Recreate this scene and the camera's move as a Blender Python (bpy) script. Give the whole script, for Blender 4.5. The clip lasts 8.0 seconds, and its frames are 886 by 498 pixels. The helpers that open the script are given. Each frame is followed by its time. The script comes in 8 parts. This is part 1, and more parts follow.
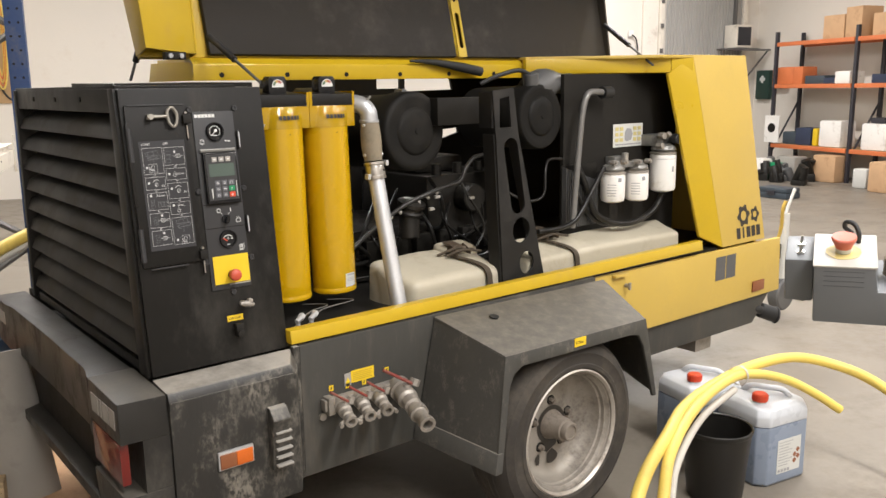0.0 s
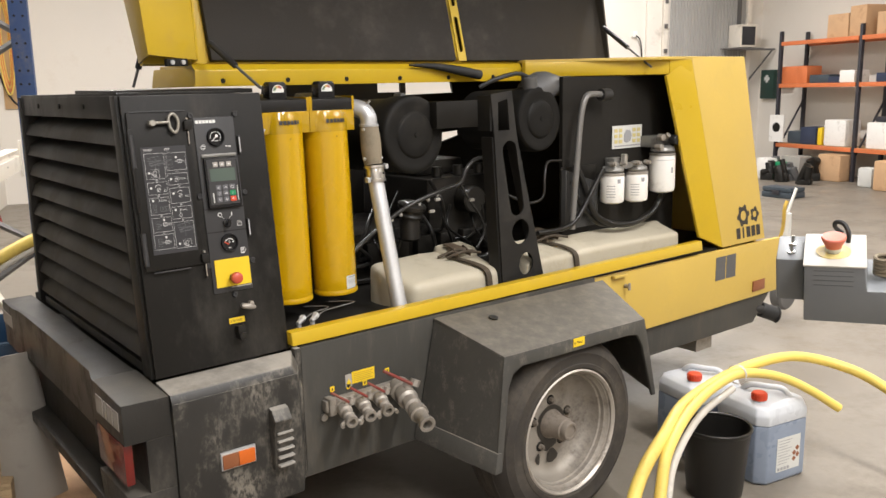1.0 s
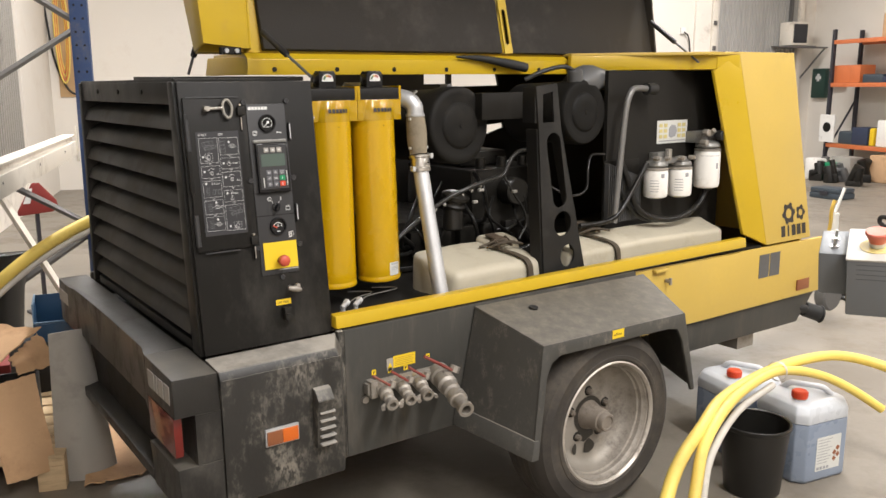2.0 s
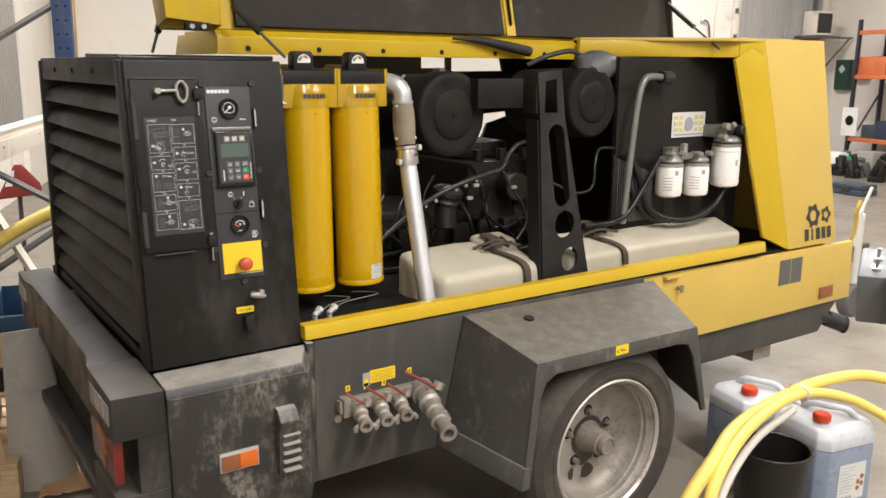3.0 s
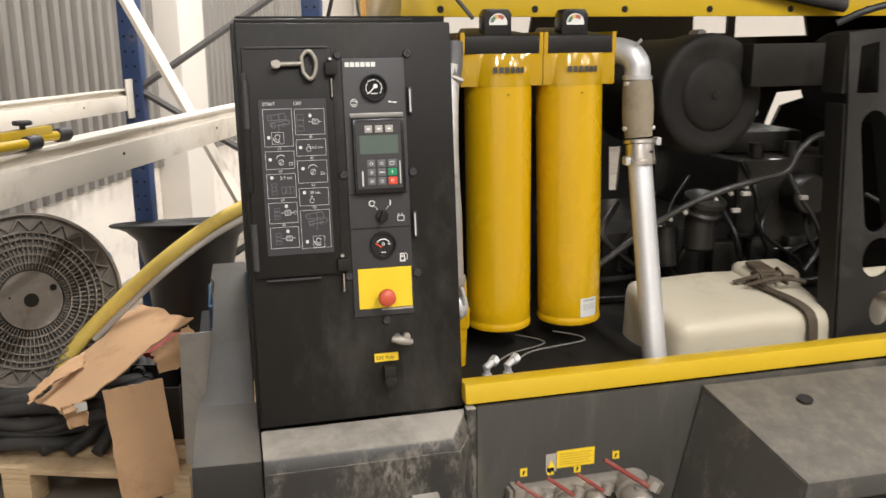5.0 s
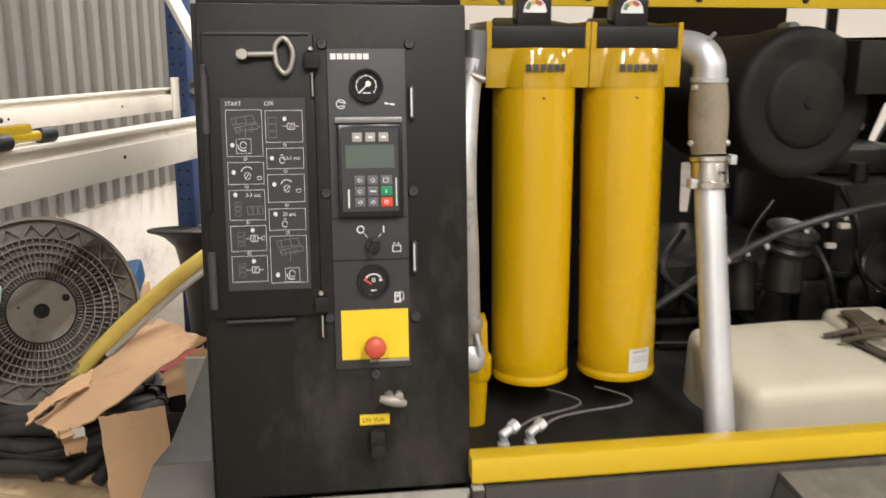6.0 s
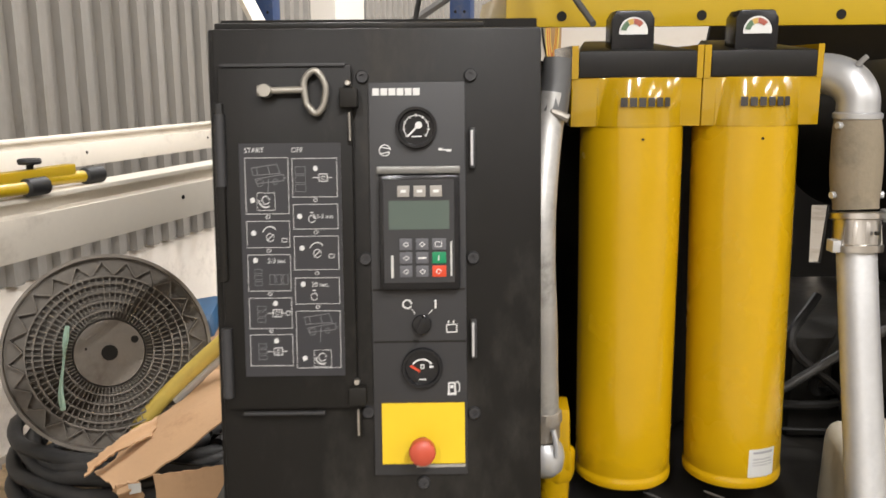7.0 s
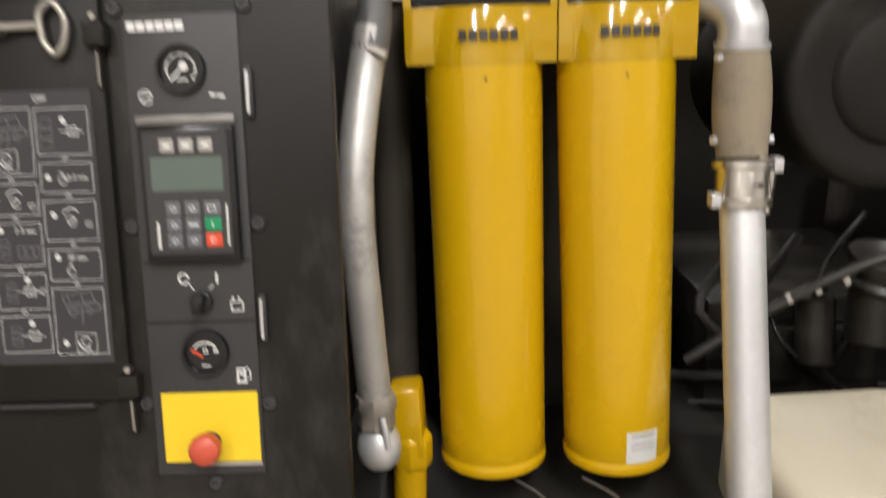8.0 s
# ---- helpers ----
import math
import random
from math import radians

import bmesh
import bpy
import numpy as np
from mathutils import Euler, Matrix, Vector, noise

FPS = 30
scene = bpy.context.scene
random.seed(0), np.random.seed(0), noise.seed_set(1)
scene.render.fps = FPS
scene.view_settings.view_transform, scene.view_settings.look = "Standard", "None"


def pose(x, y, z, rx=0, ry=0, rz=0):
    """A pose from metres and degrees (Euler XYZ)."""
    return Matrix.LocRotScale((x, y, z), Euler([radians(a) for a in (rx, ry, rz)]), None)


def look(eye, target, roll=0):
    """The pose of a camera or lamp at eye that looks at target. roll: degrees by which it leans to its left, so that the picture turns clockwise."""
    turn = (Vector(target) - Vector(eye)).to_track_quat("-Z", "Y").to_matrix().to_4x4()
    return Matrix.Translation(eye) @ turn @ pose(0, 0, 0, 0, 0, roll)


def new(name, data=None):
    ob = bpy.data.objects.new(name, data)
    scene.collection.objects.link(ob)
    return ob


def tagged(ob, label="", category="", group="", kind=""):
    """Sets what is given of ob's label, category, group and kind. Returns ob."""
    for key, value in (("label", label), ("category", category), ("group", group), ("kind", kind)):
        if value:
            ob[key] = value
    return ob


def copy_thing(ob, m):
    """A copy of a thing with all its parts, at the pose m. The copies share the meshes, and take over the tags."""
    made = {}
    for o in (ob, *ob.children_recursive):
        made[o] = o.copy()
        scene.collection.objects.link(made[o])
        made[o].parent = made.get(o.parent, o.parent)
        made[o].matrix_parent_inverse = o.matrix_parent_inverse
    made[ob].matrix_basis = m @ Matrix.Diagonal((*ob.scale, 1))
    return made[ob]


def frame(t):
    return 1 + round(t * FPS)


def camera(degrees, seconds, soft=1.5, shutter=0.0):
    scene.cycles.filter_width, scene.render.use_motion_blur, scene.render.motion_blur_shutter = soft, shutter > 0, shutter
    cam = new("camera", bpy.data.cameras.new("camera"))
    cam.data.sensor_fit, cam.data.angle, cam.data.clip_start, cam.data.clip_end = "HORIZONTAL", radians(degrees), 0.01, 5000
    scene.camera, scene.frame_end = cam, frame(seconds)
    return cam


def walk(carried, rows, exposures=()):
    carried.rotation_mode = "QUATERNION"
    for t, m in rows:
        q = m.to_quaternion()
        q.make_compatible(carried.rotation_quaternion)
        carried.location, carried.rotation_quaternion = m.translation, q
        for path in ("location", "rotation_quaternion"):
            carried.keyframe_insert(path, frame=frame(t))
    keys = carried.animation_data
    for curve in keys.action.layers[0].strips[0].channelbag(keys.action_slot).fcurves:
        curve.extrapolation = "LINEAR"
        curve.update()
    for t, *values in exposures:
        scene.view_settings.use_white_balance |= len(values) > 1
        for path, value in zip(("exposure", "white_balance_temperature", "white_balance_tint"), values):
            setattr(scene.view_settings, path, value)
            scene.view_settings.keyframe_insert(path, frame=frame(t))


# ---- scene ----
cam = camera(56.1, 8.0, shutter=0.5)
PATH = [
    (0, (-0.738, -2.282, 1.536), (0.496, -0.753, 1.162), -0.42),
    (0.5, (-0.748, -2.285, 1.536), (0.486, -0.756, 1.163), -0.81),
    (1, (-0.738, -2.323, 1.543), (0.484, -0.783, 1.173), -0.88),
    (1.5, (-0.757, -2.347, 1.543), (0.421, -0.776, 1.160), -0.05),
    (2, (-0.772, -2.356, 1.530), (0.371, -0.759, 1.149), -0.07),
    (2.2, (-0.761, -2.346, 1.545), (0.384, -0.755, 1.145), 0.38),
    (3.3, (-0.405, -2.128, 1.520), (0.659, -0.488, 1.095), 1.67),
    (3.5, (-0.322, -2.121, 1.513), (0.599, -0.398, 1.086), 0.86),
    (4, (-0.234, -1.953, 1.487), (0.491, -0.144, 1.038), 0.84),
    (4.5, (-0.122, -1.774, 1.506), (0.513, 0.065, 1.042), 0.50),
    (4.7, (-0.080, -1.725, 1.508), (0.482, 0.136, 1.039), 0.21),
    (5.8, (0.164, -1.409, 1.494), (0.482, 0.506, 1.011), 0.46),
    (6, (0.188, -1.342, 1.482), (0.469, 0.583, 1.017), 0.70),
    (6.5, (0.236, -1.157, 1.495), (0.392, 0.784, 1.040), 0.86),
    (7, (0.276, -1.076, 1.493), (0.304, 0.881, 1.081), 0.09),
    (7.5, (0.417, -0.991, 1.495), (0.419, 0.970, 1.099), -0.26),
    (7.8, (0.525, -0.951, 1.504), (0.479, 0.996, 1.049), -0.56),
    (8, (0.540, -0.913, 1.468), (0.518, 1.017, 0.944), -1.15),
]
walk(cam, [(t, look(eye, target, roll)) for t, eye, target, roll in PATH])
# ---- light ----
world = bpy.data.worlds.new("world")
scene.world = world
world.use_nodes = True
world.node_tree.nodes["Background"].inputs["Color"].default_value = (0.9, 0.85, 0.78, 1)
world.node_tree.nodes["Background"].inputs["Strength"].default_value = 0.03

MB = pose(0, 0, 0, 0, 0, -19)       # the hall's own axes: x across, y along its walls


def tube_lamp(bx, by, z, length, watts, turn=0.0):
    data = bpy.data.lights.new("unseen_tube_light", "AREA")
    data.shape, data.size, data.size_y = "RECTANGLE", 0.16, length
    data.energy, data.color = watts, (1.0, 0.975, 0.965)
    ob = new("unseen_tube_light", data)
    ob.matrix_world = MB @ pose(bx, by, z, 0, 0, turn)
    return ob


# First tube inferred from highlights; the others are unseen, placed to brighten their areas.
LAMPS = [(2.2, -2.6, 265), (0.5, -5.2, 200), (-0.9, 3.3, 210), (-0.6, 7.6, 135), (5.6, -3.2, 120), (3.4, 2.2, 280), (3.4, 6.4, 160), (8.0, -2.0, 165), (8.0, 3.5, 180), (8.0, 8.6, 215)]
for lx, ly, watts in LAMPS:
    tube_lamp(lx, ly, 4.36, 2.6, watts)

# ---- helpers of this place ----


def xf(bm, verts, m):
    bmesh.ops.transform(bm, matrix=m, verts=verts)
    return verts


def box(bm, x0, x1, y0, y1, z0, z1, m=None):
    vs = [bm.verts.new(p) for p in ((x0, y0, z0), (x1, y0, z0), (x1, y1, z0), (x0, y1, z0), (x0, y0, z1), (x1, y0, z1), (x1, y1, z1), (x0, y1, z1))]
    for f in ((3, 2, 1, 0), (4, 5, 6, 7), (0, 1, 5, 4), (1, 2, 6, 5), (2, 3, 7, 6), (3, 0, 4, 7)):
        bm.faces.new([vs[i] for i in f])
    return xf(bm, vs, m) if m else vs


def hexa(bm, low, high):
    vs = [bm.verts.new(p) for p in (*low, *high)]
    for f in ((3, 2, 1, 0), (4, 5, 6, 7), (0, 1, 5, 4), (1, 2, 6, 5), (2, 3, 7, 6), (3, 0, 4, 7)):
        bm.faces.new([vs[i] for i in f])
    return vs


def prism(bm, poly, axis, a, b):
    """A polygon pushed along an axis: for "x" it is given in y, z; for "y" in x, z; for "z" in x, y."""
    def at(p, h):
        return {"x": (h, p[0], p[1]), "y": (p[0], h, p[1]), "z": (p[0], p[1], h)}[axis]
    lo, hi = [bm.verts.new(at(p, a)) for p in poly], [bm.verts.new(at(p, b)) for p in poly]
    n = len(poly)
    bm.faces.new(lo), bm.faces.new(list(reversed(hi)))
    for i in range(n):
        bm.faces.new((lo[i], hi[i], hi[(i + 1) % n], lo[(i + 1) % n]))
    return lo + hi


def basis(d):
    d = Vector(d).normalized()
    side = d.cross(Vector((0, 0, 1)) if abs(d.z) < 0.95 else Vector((1, 0, 0))).normalized()
    return d, side, side.cross(d)


def lathe(bm, profile, origin, axis, n=24):
    """Rings of (radius, height) turned round an axis; a radius of 0 closes the end."""
    d, s, u = basis(axis)
    o, rings = Vector(origin), []
    for r, h in profile:
        if r < 1e-6:
            rings.append([bm.verts.new(o + d * h)])
        else:
            rings.append([bm.verts.new(o + d * h + (s * math.cos(2 * math.pi * k / n) + u * math.sin(2 * math.pi * k / n)) * r) for k in range(n)])
    for a, b in zip(rings, rings[1:]):
        for k in range(n):
            q = [a[k % len(a)], a[(k + 1) % len(a)], b[(k + 1) % len(b)], b[k % len(b)]]
            q = list(dict.fromkeys(q))
            if len(q) > 2:
                bm.faces.new(q)
    return [v for ring in rings for v in ring]


def cyl(bm, p0, p1, r0, r1=None, n=20, soft=0.0):
    p0, p1 = Vector(p0), Vector(p1)
    h, r1 = (p1 - p0).length, r0 if r1 is None else r1
    s = soft
    return lathe(bm, [(0, 0), (r0 - s, 0), (r0, s), (r1, h - s), (r1 - s, h), (0, h)] if s else [(0, 0), (r0, 0), (r1, h), (0, h)], p0, p1 - p0, n)


def spline(pts, res=8):
    pts = [Vector(p) for p in pts]
    ext = [pts[0] * 2 - pts[1], *pts, pts[-1] * 2 - pts[-2]]
    out = []
    for i in range(1, len(ext) - 2):
        a, b, c, d = ext[i - 1:i + 3]
        for k in range(res):
            t = k / res
            out.append(0.5 * (2 * b + (c - a) * t + (2 * a - 5 * b + 4 * c - d) * t * t + (3 * b - a - 3 * c + d) * t ** 3))
    return out + [pts[-1]]


def tube(bm, pts, r, n=10, res=8, hollow=False):
    path = spline(pts, res) if res else [Vector(p) for p in pts]
    d, s, u = basis(path[1] - path[0])
    rings = []
    for i, p in enumerate(path):
        t = (path[min(i + 1, len(path) - 1)] - path[max(i - 1, 0)]).normalized()
        s = (s - t * s.dot(t)).normalized()
        u = s.cross(t)
        rr = r(i / (len(path) - 1)) if callable(r) else r
        rings.append([bm.verts.new(p + (s * math.cos(2 * math.pi * k / n) + u * math.sin(2 * math.pi * k / n)) * rr) for k in range(n)])
    for a, b in zip(rings, rings[1:]):
        for k in range(n):
            bm.faces.new((a[k], a[(k + 1) % n], b[(k + 1) % n], b[k]))
    if not hollow:
        bm.faces.new(rings[0]), bm.faces.new(list(reversed(rings[-1])))
    return [v for ring in rings for v in ring]


def plate(bm, outline, holes, m, thick):
    """A flat plate with holes through it: outline and holes in x, y; m lays it in its place."""
    edges = []
    for loop in (outline, *holes):
        vs = [bm.verts.new((p[0], p[1], 0)) for p in loop]
        edges += [bm.edges.new((vs[i], vs[(i + 1) % len(vs)])) for i in range(len(vs))]
    bmesh.ops.triangle_fill(bm, use_beauty=True, use_dissolve=False, edges=edges)
    bmesh.ops.recalc_face_normals(bm, faces=bm.faces)
    faces = [f for f in bm.faces]
    ext = bmesh.ops.extrude_face_region(bm, geom=faces)
    bmesh.ops.translate(bm, vec=(0, 0, thick), verts=[v for v in ext["geom"] if isinstance(v, bmesh.types.BMVert)])
    bmesh.ops.transform(bm, matrix=m, verts=bm.verts)


def ring_pts(cx, cy, rx, ry, n=20, a0=0.0, a1=360.0):
    full = abs(a1 - a0 - 360) < 1e-6
    return [(cx + rx * math.cos(radians(a0 + (a1 - a0) * k / (n if full else n - 1))), cy + ry * math.sin(radians(a0 + (a1 - a0) * k / (n if full else n - 1)))) for k in range(n)]


def slot_pts(x0, y0, x1, y1, r, n=8):
    """The outline of a long hole from one centre up to another."""
    d = Vector((x1 - x0, y1 - y0)).normalized()
    a = math.degrees(math.atan2(d.y, d.x))
    return ring_pts(x0, y0, r, r, n, a + 90, a + 270) + ring_pts(x1, y1, r, r, n, a - 90, a + 90)


def letters(bm, text, size, m, depth=0.0006):
    cu = bpy.data.curves.new("letters", "FONT")
    cu.body, cu.size, cu.extrude, cu.resolution_u = text, size, depth, 2
    ob = bpy.data.objects.new("letters", cu)
    scene.collection.objects.link(ob)
    me = bpy.data.meshes.new_from_object(ob.evaluated_get(bpy.context.evaluated_depsgraph_get()))
    me.transform(m)
    bm.from_mesh(me)
    bpy.data.objects.remove(ob), bpy.data.curves.remove(cu), bpy.data.meshes.remove(me)


def link(name, bm, material, bevel=0.0, sharp=40, segs=2):
    bmesh.ops.remove_doubles(bm, verts=bm.verts, dist=1e-5)
    bmesh.ops.recalc_face_normals(bm, faces=bm.faces)
    if bevel:
        es = [e for e in bm.edges if len(e.link_faces) == 2 and e.calc_face_angle(0) > 0.35]
        bmesh.ops.bevel(bm, geom=es, offset=bevel, segments=segs, profile=0.6, affect="EDGES", clamp_overlap=True)
    me = bpy.data.meshes.new(name)
    bm.to_mesh(me)
    bm.free()
    for p in me.polygons:
        p.use_smooth = True
    me.set_sharp_from_angle(angle=radians(sharp))
    for one in (material if isinstance(material, (list, tuple)) else [material]):
        me.materials.append(one)
    return new(name, me)


def part(name, bm, material, parent, label="", bevel=0.0, sharp=40, segs=2):
    ob = link(name, bm, material, bevel, sharp, segs)
    ob.parent = parent
    if label:
        tagged(ob, label)
    return ob


def thing(name, label, category, m=None, group="", kind=""):
    ob = tagged(new(name), label, category, group, kind)
    ob.empty_display_size = 0.05
    if m is not None:
        ob.matrix_world = m
    return ob


def solid(name, bm, material, label, category, m=None, bevel=0.0, kind="", group="", sharp=40):
    ob = tagged(link(name, bm, material, bevel, sharp), label, category, group, kind)
    if m is not None:
        ob.matrix_world = m
    return ob


def B():
    return bmesh.new()


# ---- materials ----


def mat(name, colour, rough=0.5, metal=0.0, vary=0.12, scale=3.0, grain=60.0, bump=0.05, dirt=None, dirt_amount=0.35, dirt_scale=2.0, coat=0.0, streak=1.0, ior=1.45, bump_dist=0.002, seed=0.0, top_dust=None, crisp=0.0, spec=0.5, top_col=None):
    m = bpy.data.materials.new(name)
    m.use_nodes = True
    nt = m.node_tree
    N, L = nt.nodes, nt.links
    bsdf = N["Principled BSDF"]
    co = N.new("ShaderNodeTexCoord")
    mp = N.new("ShaderNodeMapping")
    mp.inputs["Scale"].default_value = (1, 1, 1 / streak)
    mp.inputs["Location"].default_value = (seed * 3.1, seed * 1.7, seed)
    L.new(co.outputs["Object"], mp.inputs["Vector"])

    def noise_node(s, detail, rough_n=0.6):
        n = N.new("ShaderNodeTexNoise")
        n.inputs["Scale"].default_value, n.inputs["Detail"].default_value, n.inputs["Roughness"].default_value = s, detail, rough_n
        L.new(mp.outputs["Vector"], n.inputs["Vector"])
        return n

    def ramp(src, lo, hi, a=0.0, b=1.0):
        r = N.new("ShaderNodeMapRange")
        for k, v in zip(("From Min", "From Max", "To Min", "To Max"), (lo, hi, a, b)):
            r.inputs[k].default_value = v
        L.new(src, r.inputs["Value"])
        return r.outputs["Result"]

    def mix(fac, a, b, mode="MIX"):
        x = N.new("ShaderNodeMix")
        x.data_type, x.blend_type = "RGBA", mode
        for sock, val in ((x.inputs["Factor"], fac), (x.inputs[6], a), (x.inputs[7], b)):
            if isinstance(val, (float, int)):
                sock.default_value = val
            elif isinstance(val, tuple):
                sock.default_value = (*val, 1)
            else:
                L.new(val, sock)
        return x.outputs[2]
    big, small = noise_node(scale, 4), noise_node(grain, 3)
    c1 = tuple(min(1, x * (1 + vary)) for x in colour)
    c0 = tuple(x * (1 - vary) for x in colour)
    col = mix(ramp(big.outputs["Fac"], 0.3, 0.7), c0, c1)
    col = mix(ramp(small.outputs["Fac"], 0.3, 0.7, 0, 0.5), col, tuple(x * (1 - vary * 0.8) for x in colour))
    rgh = ramp(big.outputs["Fac"], 0.25, 0.75, max(0.03, rough - 0.08), min(1, rough + 0.1))
    if dirt:
        d1, d2 = noise_node(dirt_scale, 8, 0.68), noise_node(dirt_scale * 9, 5, 0.7)
        mask = N.new("ShaderNodeMath")
        mask.operation = "MULTIPLY"
        L.new(ramp(d1.outputs["Fac"], 0.62 - 0.35 * dirt_amount, 0.78 - 0.2 * dirt_amount), mask.inputs[0])
        L.new(ramp(d2.outputs["Fac"], 0.3 + 0.12 * crisp, 0.62 - 0.08 * crisp, 0.25 - 0.2 * crisp, 1.0), mask.inputs[1])
        fac = mask.outputs[0]
        if top_dust:
            g = N.new("ShaderNodeNewGeometry")
            sp = N.new("ShaderNodeSeparateXYZ")
            L.new(g.outputs["Normal"], sp.inputs[0])
            up = ramp(sp.outputs["Z"], 0.5, 0.95, 0, top_dust)
            dust = N.new("ShaderNodeMath")
            dust.operation = "MULTIPLY"
            L.new(up, dust.inputs[0])
            L.new(ramp(d1.outputs["Fac"], 0.25, 0.6, 0.35, 1.0), dust.inputs[1])
            col = mix(fac, col, dirt)
            col = mix(dust.outputs[0], col, top_col or dirt)
            mx = N.new("ShaderNodeMath")
            mx.operation = "MAXIMUM"
            L.new(fac, mx.inputs[0]), L.new(dust.outputs[0], mx.inputs[1])
            fac = mx.outputs[0]
        else:
            col = mix(fac, col, dirt)
        rx = N.new("ShaderNodeMix")
        L.new(fac, rx.inputs[0]), L.new(rgh, rx.inputs[2])
        rx.inputs[3].default_value = 0.85
        rgh = rx.outputs[0]
    L.new(col, bsdf.inputs["Base Color"])
    L.new(rgh, bsdf.inputs["Roughness"])
    bsdf.inputs["Metallic"].default_value, bsdf.inputs["IOR"].default_value = metal, ior
    bsdf.inputs["Specular IOR Level"].default_value = spec
    bsdf.inputs["Coat Weight"].default_value, bsdf.inputs["Coat Roughness"].default_value = coat, 0.08
    if bump:
        bp = N.new("ShaderNodeBump")
        bp.inputs["Strength"].default_value, bp.inputs["Distance"].default_value = bump, bump_dist
        L.new(small.outputs["Fac"], bp.inputs["Height"])
        L.new(bp.outputs["Normal"], bsdf.inputs["Normal"])
    return m


